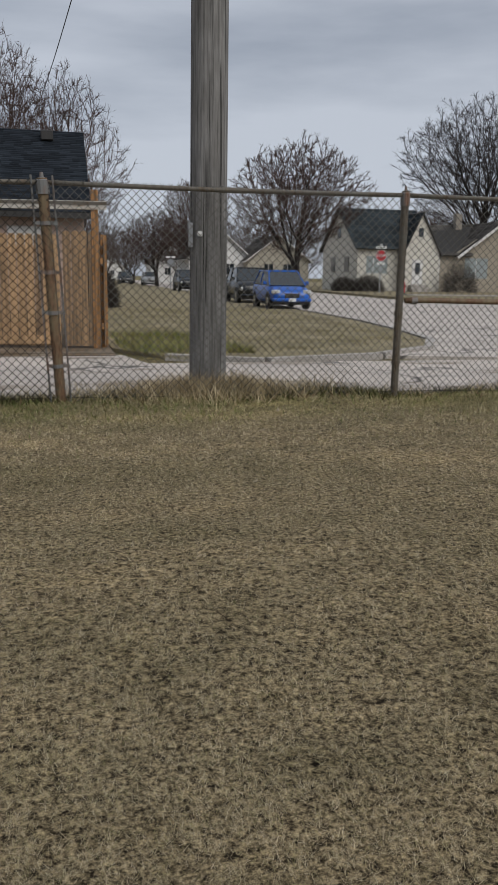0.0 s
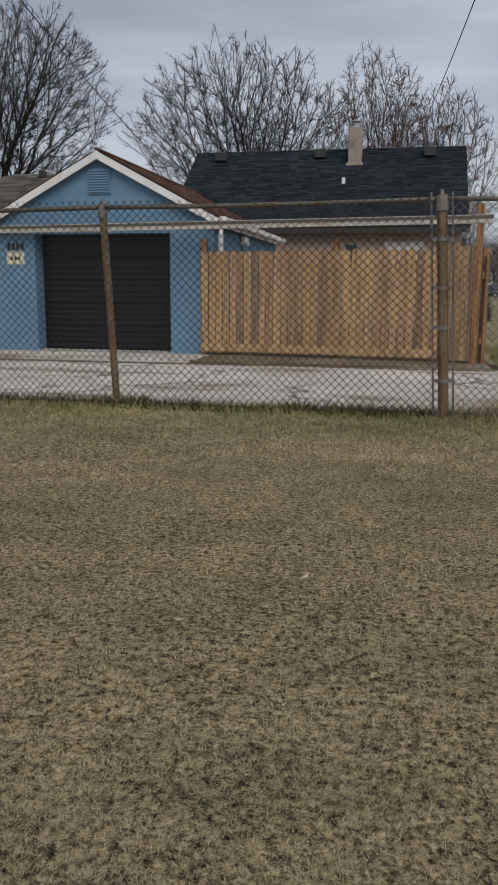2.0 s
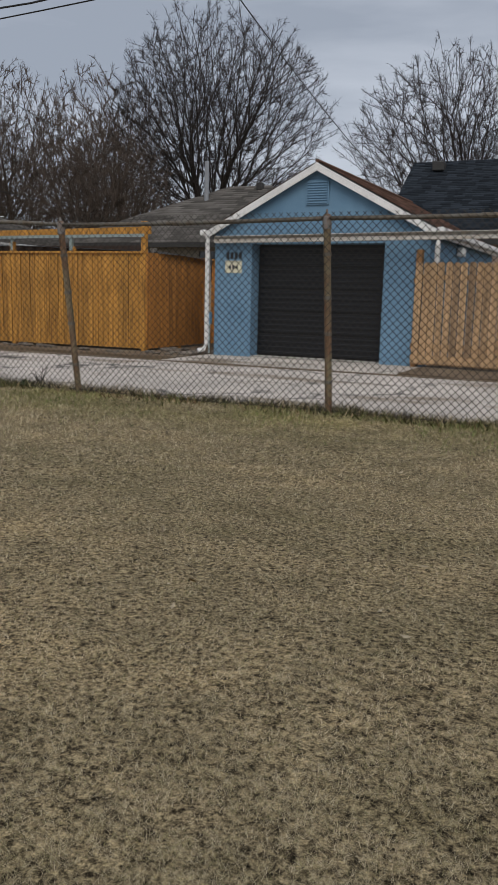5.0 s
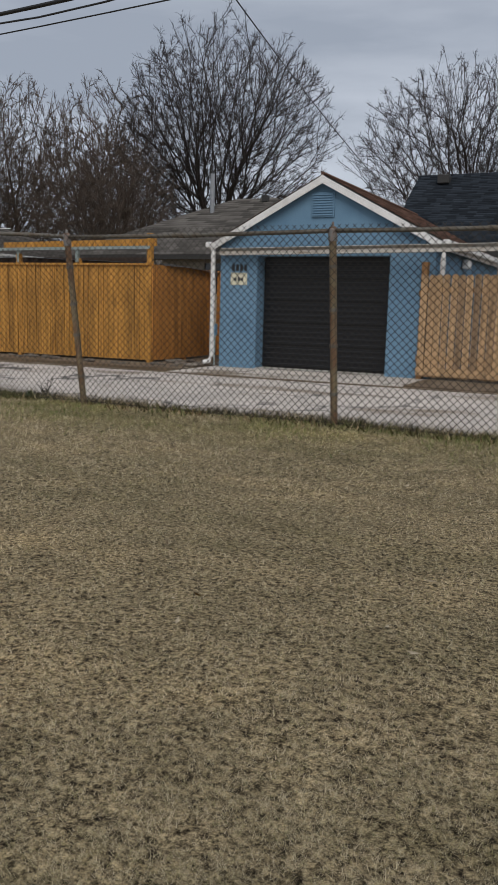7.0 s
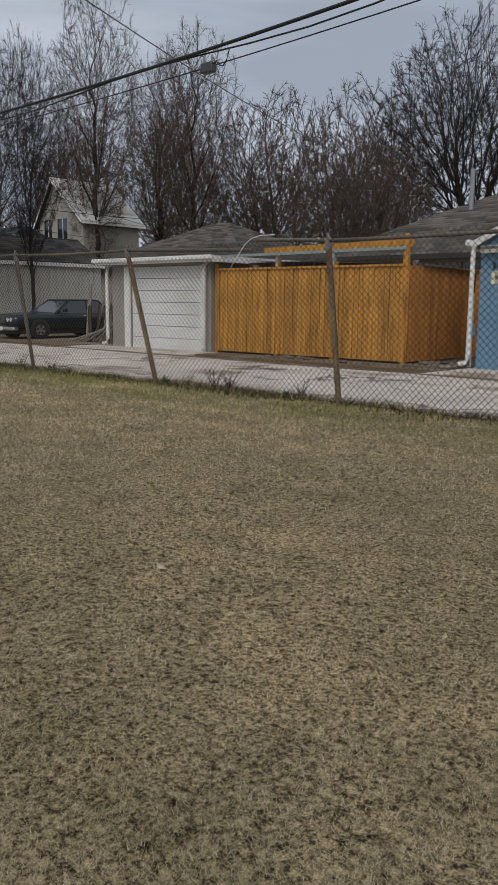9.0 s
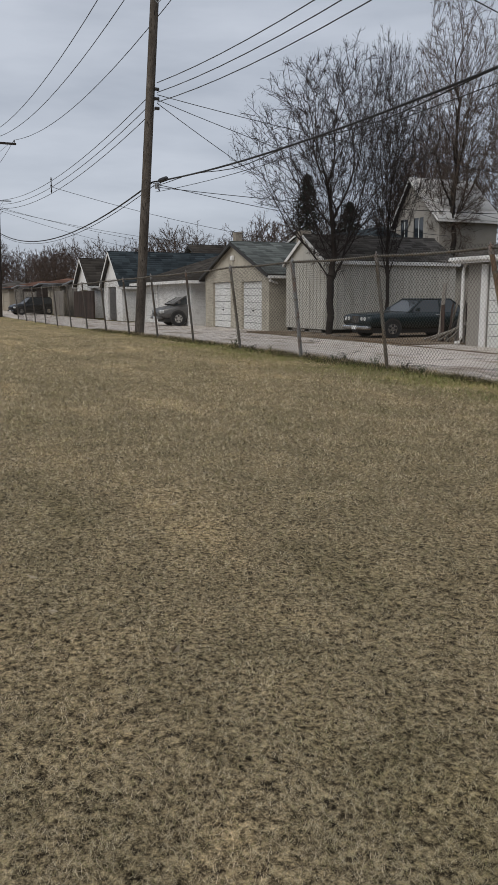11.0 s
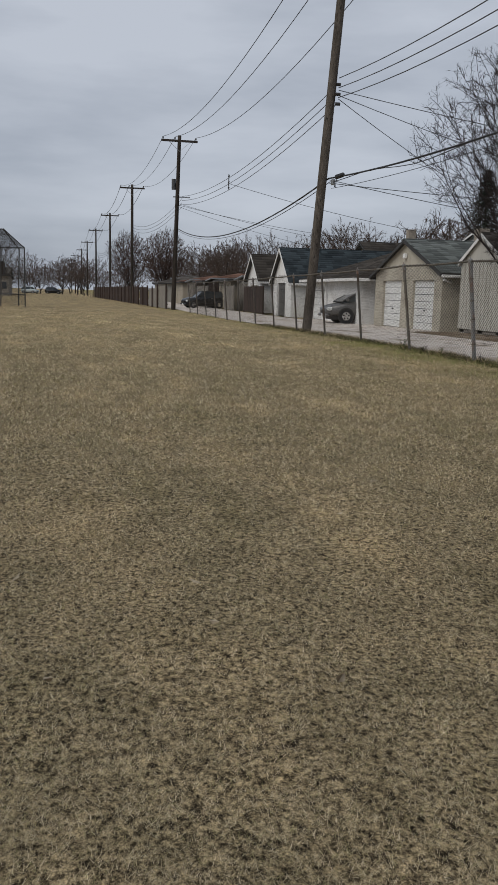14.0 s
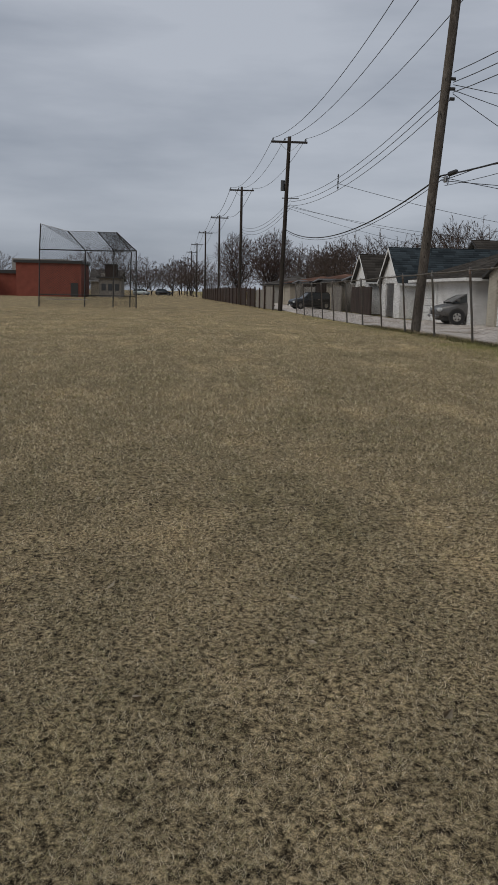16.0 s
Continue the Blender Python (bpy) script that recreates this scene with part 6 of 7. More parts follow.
def car(m, paint, label, length, width, body, cabin, wheels, wr=0.31, round_lamps=False, lamp_z=0.66, grille=(0.3, 0.45, 0.62), category="car", trim="chrome"):
    """The nose points to +x. body and cabin are stations; wheels are the axles' x."""
    th = empty(category, m, label=label, category=category)
    w = width / 2
    bd = part("body", loft(body, 20, 4.5), paint, th, shade=True)
    (xa, za, wa), (xb, zb, wb), (xc, zc, wc), (xd, zd, wd) = cabin
    bm = bmesh.new()
    ring = []
    for x, z, hw in cabin:
        ring.append((bm.verts.new((x, -hw, z)), bm.verts.new((x, hw, z))))
    for p, q in zip(ring, ring[1:]):
        bm.faces.new((p[0], p[1], q[1], q[0]))
    base = min(za, zd) - 0.05
    lo = [(bm.verts.new((xa, -wa, base)), bm.verts.new((xa, wa, base))), (bm.verts.new((xd, -wd, base)), bm.verts.new((xd, wd, base)))]
    for s in (0, 1):
        bm.faces.new((ring[0][s], ring[1][s], ring[2][s], ring[3][s], lo[1][s], lo[0][s]))
    bmesh.ops.recalc_face_normals(bm, faces=bm.faces[:])
    part("cabin_glass", bm, "carglass", th)
    roof = box(min(xb, xc) - 0.02, -wb - 0.005, min(zb, zc) - 0.03, max(xb, xc) + 0.02, wb + 0.005, max(zb, zc) + 0.025, 0.02)
    part("roof", roof, paint, th)
    for s in (-1, 1):
        for p, q in (((xa, za, wa), (xb, zb, wb)), ((xd, zd, wd), (xc, zc, wc))):
            part("pillar", tube((p[0], s * p[2], p[1] - 0.02), (q[0], s * q[2], q[1]), 0.035, 0.03, 6), paint, th)
        xm = (xb + xc) / 2 - 0.1
        part("pillar", tube((xm, s * (wa + 0.01), za - 0.03), (xm, s * (wb + 0.004), zb), 0.03, 0.03, 6), paint, th)
        mr = part("mirror", box(xa - 0.35, s * (w + 0.02) - 0.08, za + 0.02, xa - 0.22, s * (w + 0.02) + 0.08, za + 0.16, 0.03), paint, th)
        part("door_handle", box(xm + 0.1, s * (w - 0.02) - 0.015, za - 0.12, xm + 0.28, s * (w - 0.02) + 0.015, za - 0.08, 0.008), trim, th)
        for x in wheels:
            tw = part("wheel", tube((x, s * (w - 0.2), wr), (x, s * (w + 0.005), wr), wr, wr, 24), "tyre", th)
            rim = tube((x, s * (w - 0.02), wr), (x, s * (w + 0.012), wr), wr * 0.62, wr * 0.58, 16)
            part("rim", rim, "chrome", tw)
            for k in range(5):
                a = 2 * math.pi * k / 5
                part("slot", box(-0.03, -0.003, wr * 0.25, 0.03, 0.003, wr * 0.5), "tyre", tw, at=pose(x, s * (w + 0.014), wr, 0, math.degrees(a), 0))
            ar = part("wheel_arch", tube((x, s * (w - 0.06), wr + 0.02), (x, s * (w + 0.002), wr + 0.02), wr * 1.14, wr * 1.14, 24), "darktrim", th)
    nose = body[-1][0]
    if round_lamps:
        for s in (-1, 1):
            for o in (0.42, 0.62):
                hl = part("headlight", tube((nose - 0.05, s * o, lamp_z), (nose + 0.03, s * o, lamp_z), 0.07, 0.066, 14), "lamp", th)
                part("lamp_ring", tube((nose - 0.05, s * o, lamp_z), (nose + 0.02, s * o, lamp_z), 0.083, 0.08, 14), "chrome", hl)
    else:
        for s in (-1, 1):
            part("headlight", box(nose - 0.28, s * (w * 0.74) - 0.17, lamp_z - 0.08, nose - 0.02, s * (w * 0.74) + 0.17, lamp_z + 0.1, 0.05), "lamp", th)
    gr = part("grille", box(nose - 0.06, -grille[0], grille[1], nose + 0.02, grille[0], grille[2], 0.01), "darktrim", th)
    for k in range(6):
        y = -grille[0] + (k + 0.5) * grille[0] / 3
        part("grille_bar", box(nose, y - 0.006, grille[1] + 0.01, nose + 0.026, y + 0.006, grille[2] - 0.01), trim if round_lamps else "darktrim", gr)
    bp = part("bumper", box(nose - 0.15, -w * 0.93, 0.3, nose + 0.06, w * 0.93, 0.43, 0.04), trim if round_lamps else paint, th)
    part("licence_plate", box(nose + 0.06, -0.15, 0.3, nose + 0.075, 0.15, 0.43, 0.004), "signwhite", th)
    part("underbody", box(body[0][0] + 0.2, -w * 0.8, 0.17, nose - 0.3, w * 0.8, 0.4), "darktrim", th)
    return th


hatch_body = [(-1.95, 0.70, 0.32, 0.95), (-1.8, 0.82, 0.26, 1.02), (-1.0, 0.85, 0.22, 1.0), (0.6, 0.85, 0.22, 0.97), (1.2, 0.84, 0.24, 0.9), (1.7, 0.78, 0.27, 0.78), (1.92, 0.62, 0.32, 0.62)]
hatch_cabin = [(1.15, 0.93, 0.74), (0.35, 1.47, 0.6), (-1.35, 1.5, 0.6), (-1.85, 1.0, 0.74)]
car(pose(7.95, 31.2, 0, 0, 0, -92) @ Matrix.Scale(0.93, 4), "bluecar", "small bright blue hatchback parked by the kerb", 3.9, 1.7, hatch_body, hatch_cabin, (-1.25, 1.22), 0.3)
suv_body = [(-2.1, 0.75, 0.36, 1.05), (-1.95, 0.88, 0.3, 1.12), (0.5, 0.9, 0.28, 1.08), (1.4, 0.89, 0.3, 1.05), (2.0, 0.82, 0.34, 0.92), (2.15, 0.7, 0.4, 0.75)]
suv_cabin = [(1.0, 1.05, 0.78), (0.35, 1.62, 0.65), (-1.6, 1.64, 0.65), (-2.0, 1.08, 0.78)]
car(pose(8.3, 38.0, 0, 0, 0, -92) @ Matrix.Scale(0.95, 4), "blackcar", "black estate car parked behind the blue hatchback", 4.3, 1.8, suv_body, suv_cabin, (-1.35, 1.35), 0.34)
car(pose(9.9, 66, 0, 0, 0, -90), "blackcar", "dark car parked farther down the street", 4.3, 1.8, suv_body, suv_cabin, (-1.35, 1.35), 0.34)
car(pose(11.0, 101, 0, 0, 0, -90), "whitecar", "white car far down the street", 4.3, 1.8, suv_body, suv_cabin, (-1.35, 1.35), 0.34)
car(pose(9.0, 112, 0, 0, 0, -90), "blackcar", "dark car far down the street", 4.3, 1.8, suv_body, suv_cabin, (-1.35, 1.35), 0.34)
sedan_body = [(-2.4, 0.74, 0.4, 0.85), (-2.25, 0.86, 0.32, 0.92), (-1.0, 0.9, 0.28, 0.95), (0.5, 0.9, 0.28, 0.95), (1.4, 0.89, 0.3, 0.92), (2.25, 0.85, 0.34, 0.86), (2.38, 0.8, 0.42, 0.82)]
sedan_cabin = [(0.75, 0.92, 0.76), (0.1, 1.36, 0.62), (-1.1, 1.38, 0.62), (-1.7, 0.93, 0.76)]
car(pose(-23.6, 15.6, gz(-23), 0, 0, -90) @ Matrix.Scale(0.9, 4) @ Matrix.Scale(0.95, 4, (0, 0, 1)), "greencar", "old dark green saloon with round headlamps", 4.8, 1.8, sedan_body, sedan_cabin, (-1.4, 1.45), 0.32, True, 0.68, (0.24, 0.54, 0.78))
van_body = [(-2.4, 0.85, 0.35, 1.1), (-2.2, 0.95, 0.3, 1.15), (0.8, 0.97, 0.28, 1.12), (1.5, 0.95, 0.3, 1.02), (2.2, 0.88, 0.32, 0.85), (2.42, 0.72, 0.38, 0.7)]
van_cabin = [(1.75, 1.02, 0.84), (0.55, 1.68, 0.7), (-2.0, 1.72, 0.7), (-2.3, 1.1, 0.84)]
car(pose(-39.9, 14.5, gz(-39), 0, 0, -95), "greycar", "grey minivan nosing out between garages", 4.8, 1.95, van_body, van_cabin, (-1.5, 1.5), 0.34, category="van")
car(pose(-72, 11.3, gz(-70), 0, 0, -80) @ Matrix.Scale(0.85, 4), "blackcar", "dark car parked by a far garage", 4.3, 1.8, suv_body, suv_cabin, (-1.35, 1.35), 0.34)
car(pose(-214, -9.5, -0.12, 0, 0, 60), "tealglass", "car parked beyond the field", 4.3, 1.8, suv_body, suv_cabin, (-1.35, 1.35), 0.34)
car(pose(-222, -4, -0.12, 0, 0, 80), "blackcar", "dark car parked beyond the field", 4.3, 1.8, suv_body, suv_cabin, (-1.35, 1.35), 0.34)

# ---- street furniture ----
st = empty("stop_sign", pose(23.2, 58.5, 0.1), label="red octagonal stop sign on a steel post", category="sign")
part("post", box(-0.04, -0.03, 0, 0.04, 0.03, 2.95, 0.005), "metal", st)
oct_ = [(0.41 * math.cos(math.radians(22.5 + 45 * k)), 2.75 + 0.41 * math.sin(math.radians(22.5 + 45 * k))) for k in range(8)]
ot = [(0.44 * math.cos(math.radians(22.5 + 45 * k)), 2.75 + 0.44 * math.sin(math.radians(22.5 + 45 * k))) for k in range(8)]
rim = part("border", prism(ot, -0.055, -0.045), "signwhite", st)
face = part("sign_face", prism(oct_, -0.065, -0.056), "red", st)
text_mesh("lettering", "STOP", 0.3, "signwhite", st, pose(0, -0.07, 2.75, 90, 0, 0))
part("street_name_blade", box(-0.42, -0.02, 3.25, 0.42, 0.0, 3.42, 0.004), "signwhite", st)
for k in range(3):
    part("bar", box(-0.34 + 0.24 * k, -0.028, 3.3, -0.16 + 0.24 * k, -0.021, 3.37), "ink", st)
part("street_name_blade", box(-0.012, -0.25, 3.45, 0.012, 0.25, 3.6, 0.004), "signwhite", st)
part("lower_plate", box(-0.3, -0.055, 2.08, 0.3, -0.045, 2.26, 0.004), "signwhite", st)
fs = empty("street_sign", pose(9.15, 70, 0), label="far street sign with a pale round back", category="sign")
part("post", tube((0, 0, 0), (0, 0, 2.7), 0.03, 0.03, 8), "metal", fs)
part("sign_face", prism([(0.34 * math.cos(math.radians(22.5 + 45 * k)), 2.2 + 0.34 * math.sin(math.radians(22.5 + 45 * k))) for k in range(8)], -0.05, -0.04), "metal", fs)
part("blade", box(-0.4, -0.02, 2.62, 0.4, 0.0, 2.78), "signwhite", fs)
hy = empty("fire_hydrant", pose(26.0, 60.5, 0.12), label="small red fire hydrant on the far lawn", category="hydrant")
part("barrel", tube((0, 0, 0), (0, 0, 0.7), 0.13, 0.12, 12), "red", hy)
part("cap", tube((0, 0, 0.7), (0, 0, 0.88), 0.15, 0.05, 12), "red", hy)
part("nozzle", tube((-0.22, 0, 0.5), (0.22, 0, 0.5), 0.07, 0.07, 10), "red", hy)

# rubble, leaves and weeds near the lane
rnd = random.Random(77)
chunk_me = mesh_of("stone", box(-0.09, -0.06, 0, 0.09, 0.06, 0.06, 0.02), "rubble")
for k in range(46):
    if k < 22:
        x, y = rnd.uniform(-9.6, -8.4), rnd.uniform(13.3, 14.6)
    elif k < 36:
        x, y = rnd.uniform(-14, -9.8), rnd.uniform(13.2, 13.6)
    else:
        x, y = rnd.uniform(-27, -24), rnd.uniform(13.2, 14.0)
    ob = new("stone", chunk_me)
    ob.matrix_basis = pose(x, y, gz(x) + 0.0, rnd.uniform(-8, 8), rnd.uniform(-8, 8), rnd.uniform(0, 180)) @ Matrix.Diagonal((rnd.uniform(0.4, 1.5), rnd.uniform(0.4, 1.3), rnd.uniform(0.4, 1.2), 1))
    tagged(ob, "broken piece of pale concrete on bare soil", "stone", "rubble by the fences")
leaf_bm = bmesh.new()
lv = [leaf_bm.verts.new(p) for p in ((-0.03, 0, 0.006), (0, -0.014, 0.0), (0.035, 0, 0.01), (0, 0.016, 0.004))]
leaf_bm.faces.new(lv)
bmesh.ops.solidify(leaf_bm, geom=leaf_bm.faces[:], thickness=0.002)
leaf_me = mesh_of("leaf", leaf_bm, "leaf")
for k in range(70):
    a = math.radians(rnd.uniform(-22, 98))
    d = rnd.uniform(2.6, 9.0)
    x, y = -1.1 - math.sin(a) * d, 0.1 + math.cos(a) * d
    if y > 7.6:
        continue
    ob = new("leaf", leaf_me)
    ob.matrix_basis = pose(x, y, field_height(x, y) + 0.03, rnd.uniform(-25, 25), rnd.uniform(-25, 25), rnd.uniform(0, 360)) @ Matrix.Scale(rnd.uniform(0.5, 1.1), 4)
    tagged(ob, "dry curled leaf lying on the grass", "leaf", "fallen leaves")


def weed(x, y, h, seed, mat="weed"):
    rn = random.Random(seed)
    bm = bmesh.new()
    for k in range(9):
        a = rn.uniform(0, 6.28)
        l = h * rn.uniform(0.4, 1.0)
        p = Vector((0, 0, 0))
        q = Vector((math.cos(a) * l * 0.5, math.sin(a) * l * 0.5, l))
        tube(p, q, 0.004, 0.002, 4, bm)
        for j in range(4):
            c = p.lerp(q, 0.4 + 0.2 * j)
            w = rn.uniform(0, 6.28)
            u = Vector((math.cos(w), math.sin(w), rn.uniform(-0.3, 0.5))) * rn.uniform(0.03, 0.07)
            s = u.cross(Vector((0, 0, 1))).normalized() * 0.02
            bm.faces.new([bm.verts.new(v) for v in (c, c + u * 0.5 + s, c + u, c + u * 0.5 - s)])
    ob = part("weed", bm, mat)
    ob.matrix_basis = pose(x, y, field_height(x, y) - 0.005)
    tagged(ob, "dry leafy weed growing at the fence foot", "weed", "weeds along the fence")


for k in range(16):
    weed(rnd.uniform(-20, -6.5), 7.75 + rnd.uniform(-0.15, 0.2), rnd.uniform(0.1, 0.3), 300 + k, rnd.choice(["weed", "hedge", "weed"]))
weed(-8.75, 7.7, 0.3, 400, "hedge")
weed(-8.5, 7.72, 0.34, 401, "hedge")

# ---- bare trees ----
def grow(seed, height, wide, mid, tall, fork, count, lean=0.3, stiff=0.5, lobes=0.22, leader=0.0, tufts=7, reach=0.032, tip=0.009, edge=2.2):
    """A bare tree: shoots strewn through a lobed crown, each joined to the limb that reaches it by the shortest bent way; limbs thicken downwards."""
    rng = np.random.default_rng(seed)
    d = rng.normal(0, 1, (count, 3))
    d /= np.linalg.norm(d, axis=1)[:, None]
    rad = rng.uniform(0.02, 1, count) ** (1 / edge)
    lump = np.array([noise.noise((q[0] * 1.9 + seed, q[1] * 1.9, q[2] * 1.9)) + 0.5 * noise.noise((q[0] * 4.7, q[1] * 4.7 + seed, q[2] * 4.7)) for q in d])
    rad *= 1 + lobes * lump
    P = d * rad[:, None] * np.array([wide, wide, tall]) * height + np.array([0, 0, mid * height])
    P = P[P[:, 2] > fork * height * 0.9]
    # the lower crown narrows to the fork
    low = np.clip((P[:, 2] / height - fork) / max(0.05, mid - fork), 0.25, 1)
    P[:, :2] *= np.sqrt(low)[:, None]
    stem = [(0.0, 0.0, -0.2)]
    rise = max(fork, leader) * height
    k = max(2, int(rise / (height * 0.05)))
    for i in range(1, k + 1):
        z = rise * i / k
        stem.append((rng.normal(0, 0.012) * z, rng.normal(0, 0.012) * z, z))
    nodes = np.array(stem + [tuple(p) for p in P])
    m, n = len(stem), len(nodes)
    parent = np.full(n, -1)
    way = np.zeros(n)
    aim = np.tile(np.array([0, 0, 1.0]), (n, 1))
    cost = np.full(n, 1e9)
    best = np.full(n, 0)
    done = np.zeros(n, bool)

    def offer(i):
        v = nodes - nodes[i]
        dist = np.linalg.norm(v, axis=1) + 1e-9
        c = dist * (1 + stiff * (1 - (v @ aim[i]) / dist)) + lean * way[i]
        ok = (~done) & (c < cost)
        cost[ok], best[ok] = c[ok], i

    for i in range(m):
        done[i] = True
        if i:
            parent[i], way[i] = i - 1, way[i - 1] + height * 0.05
    for i in range(max(0, int(m * 0.35)) if leader else m - 2, m):
        offer(i)
    order = list(range(m))
    for _ in range(n - m):
        j = int(np.argmin(np.where(done, 1e18, cost)))
        i = best[j]
        done[j], parent[j] = True, i
        v = nodes[j] - nodes[i]
        dist = np.linalg.norm(v) + 1e-9
        way[j] = way[i] + dist
        u = 0.55 * aim[i] + 0.45 * v / dist
        aim[j] = u / (np.linalg.norm(u) + 1e-9)
        order.append(j)
        offer(j)
    kids = [[] for _ in range(n)]
    for j in range(1, n):
        kids[parent[j]].append(j)
    load = np.zeros(n)
    for j in reversed(order):
        load[j] = max(tip ** 1.95, sum(load[q] for q in kids[j]))
    r = load ** (1 / 1.95)
    # limbs relax into smooth curves
    for _ in range(5):
        q = nodes.copy()
        for j in range(m, n):
            if kids[j]:
                main = max(kids[j], key=lambda w: load[w])
                q[j] = nodes[j] * 0.4 + (nodes[parent[j]] + nodes[main]) * 0.3
        nodes = q
    big, small, ends = [], [], []
    for j in range(1, n):
        i = parent[j]
        p0, p1 = nodes[i], nodes[j]
        span = np.linalg.norm(p1 - p0)
        ra = min(r[i], r[j] * 1.45) if i >= m else r[i]
        c = (p0 + p1) / 2 + rng.normal(0, 0.06, 3) * span
        if r[j] > 0.04:
            big.append((tuple(p0), tuple(c), ra, (ra + r[j]) / 2))
            big.append((tuple(c), tuple(p1), (ra + r[j]) / 2, r[j]))
        else:
            small.append((tuple(p0), tuple(p1), ra, r[j]))
        if r[j] < 0.05 and j >= m:
            dv = (p1 - p0) / (span + 1e-9)
            for _ in range(tufts if not kids[j] else tufts // 2):
                e = dv * 0.7 + rng.normal(0, 0.52, 3) + np.array([0, 0, 0.18])
                e /= np.linalg.norm(e)
                q0 = p0 + (p1 - p0) * rng.uniform(0.25, 1.0)
                q1 = q0 + e * height * reach * rng.uniform(0.35, 1.0)
                ends.append((tuple(q0), tuple(q1), 0.0, 0.0))
                # a side shoot halfway along
                f = e + rng.normal(0, 0.42, 3)
                f /= np.linalg.norm(f)
                q2 = q0 + (q1 - q0) * rng.uniform(0.3, 0.8)
                ends.append((tuple(q2), tuple(q2 + f * height * reach * rng.uniform(0.25, 0.6)), 0.0, 0.0))
    return big, small, ends


def bars(segs, n, thin=0.0):
    s = np.array([(*a, *b, r, q) for a, b, r, q in segs], dtype=np.float64)
    p0, p1 = s[:, :3], s[:, 3:6]
    r0, r1 = np.maximum(s[:, 6], thin), np.maximum(s[:, 7], thin)
    d = p1 - p0
    d /= np.linalg.norm(d, axis=1)[:, None] + 1e-9
    ref = np.where(np.abs(d[:, 2:3]) < 0.9, np.array([[0, 0, 1.0]]), np.array([[1.0, 0, 0]]))
    u = np.cross(d, ref)
    u /= np.linalg.norm(u, axis=1)[:, None] + 1e-9
    w = np.cross(d, u)
    vs = []
    for p, r in ((p0, r0), (p1, r1)):
        for k in range(n):
            a = 2 * np.pi * k / n
            vs.append(p + (u * np.cos(a) + w * np.sin(a)) * r[:, None])
    v = np.stack(vs, axis=1).reshape(-1, 3)
    o = np.arange(len(s))[:, None] * 2 * n
    f = np.concatenate([o + np.array([[k, (k + 1) % n, n + (k + 1) % n, n + k]]) for k in range(n)])
    return v, f


TREES = {}


def spikes(segs, thin):
    """Twig ends: slivers drawn to a point."""
    s = np.array([(*a, *b) for a, b, r, q in segs], dtype=np.float64)
    p0, p1 = s[:, :3], s[:, 3:6]
    d = p1 - p0
    turn = np.random.default_rng(4).normal(0, 1, (len(s), 3))
    u = np.cross(d, turn)
    u /= np.linalg.norm(u, axis=1)[:, None] + 1e-9
    v = np.stack([p0 + u * thin * 0.62, p0 - u * thin * 0.62, p1], axis=1).reshape(-1, 3)
    return v, np.arange(3 * len(s)).reshape(-1, 3)


def tree_kind(key, bark, twig, **kw):
    thin = kw.pop("thin", 0.006)
    big, small, ends = grow(**kw)
    v, f = bars(big, 6)
    limbs = raw_mesh("trunk", v, f, bark)
    for p in limbs.polygons:
        p.use_smooth = True
    v, f = bars(small, 3, thin)
    f = np.concatenate([f[:, [0, 1, 2]], f[:, [0, 2, 3]]])
    v2, f2 = spikes(ends, thin * 1.5)
    twigs = raw_mesh("crown", np.concatenate([v, v2]), np.concatenate([f, f2 + len(v)]), twig)
    top = float(np.percentile([b[2] for a, b, r, q in ends], 99.95))
    TREES[key] = (limbs, twigs, top)


def tree(key, x, y, height, turn, label, wide=1.0, category="tree"):
    limbs, twigs, top = TREES[key]
    s = height / top
    th = empty("tree", pose(x, y, gz(x) - 0.05, 0, 0, turn), label=label, category=category)
    th.scale = (s * wide, s * wide, s)
    for nm, me in (("trunk", limbs), ("crown", twigs)):
        ob = new(nm, me)
        ob.parent = th
    return th


# crown half-width, middle and half-height are shares of the height
tree_kind("elm", "bark", "twig", seed=3, height=17, wide=0.43, mid=0.65, tall=0.36, fork=0.08, count=4600, lean=0.3, stiff=0.9, tufts=11, tip=0.0095, reach=0.03, thin=0.012)
tree_kind("elm_b", "bark", "twig", seed=8, height=15, wide=0.46, mid=0.63, tall=0.38, fork=0.12, count=3800, lean=0.28, stiff=0.85, tufts=10, tip=0.009, reach=0.032, thin=0.012)
tree_kind("maple", "barkbrown", "twigbrown", seed=12, height=12, wide=0.35, mid=0.57, tall=0.45, fork=0.12, count=2500, lean=0.28, stiff=0.7, tufts=8, tip=0.007, reach=0.042, thin=0.012)
tree_kind("ash", "bark", "twiggrey", seed=21, height=18, wide=0.2, mid=0.58, tall=0.43, fork=0.1, leader=0.86, count=2500, lean=0.3, stiff=1.2, tufts=8, tip=0.007, reach=0.034, thin=0.011)
tree_kind("slim", "bark", "twig", seed=25, height=10, wide=0.31, mid=0.62, tall=0.39, fork=0.2, count=2600, lean=0.34, stiff=0.75, tufts=9, reach=0.034, tip=0.004, thin=0.007)
tree_kind("scrub", "barkbrown", "twiggrey", seed=31, height=12, wide=0.34, mid=0.55, tall=0.46, fork=0.06, count=2500, lean=0.3, stiff=0.75, tufts=8, tip=0.008, reach=0.038, thin=0.014)
tree_kind("street", "bark", "twigbrown", seed=52, height=12, wide=0.5, mid=0.62, tall=0.39, fork=0.06, count=2700, lean=0.32, stiff=0.75, tufts=8, tip=0.009, reach=0.042, thin=0.02)
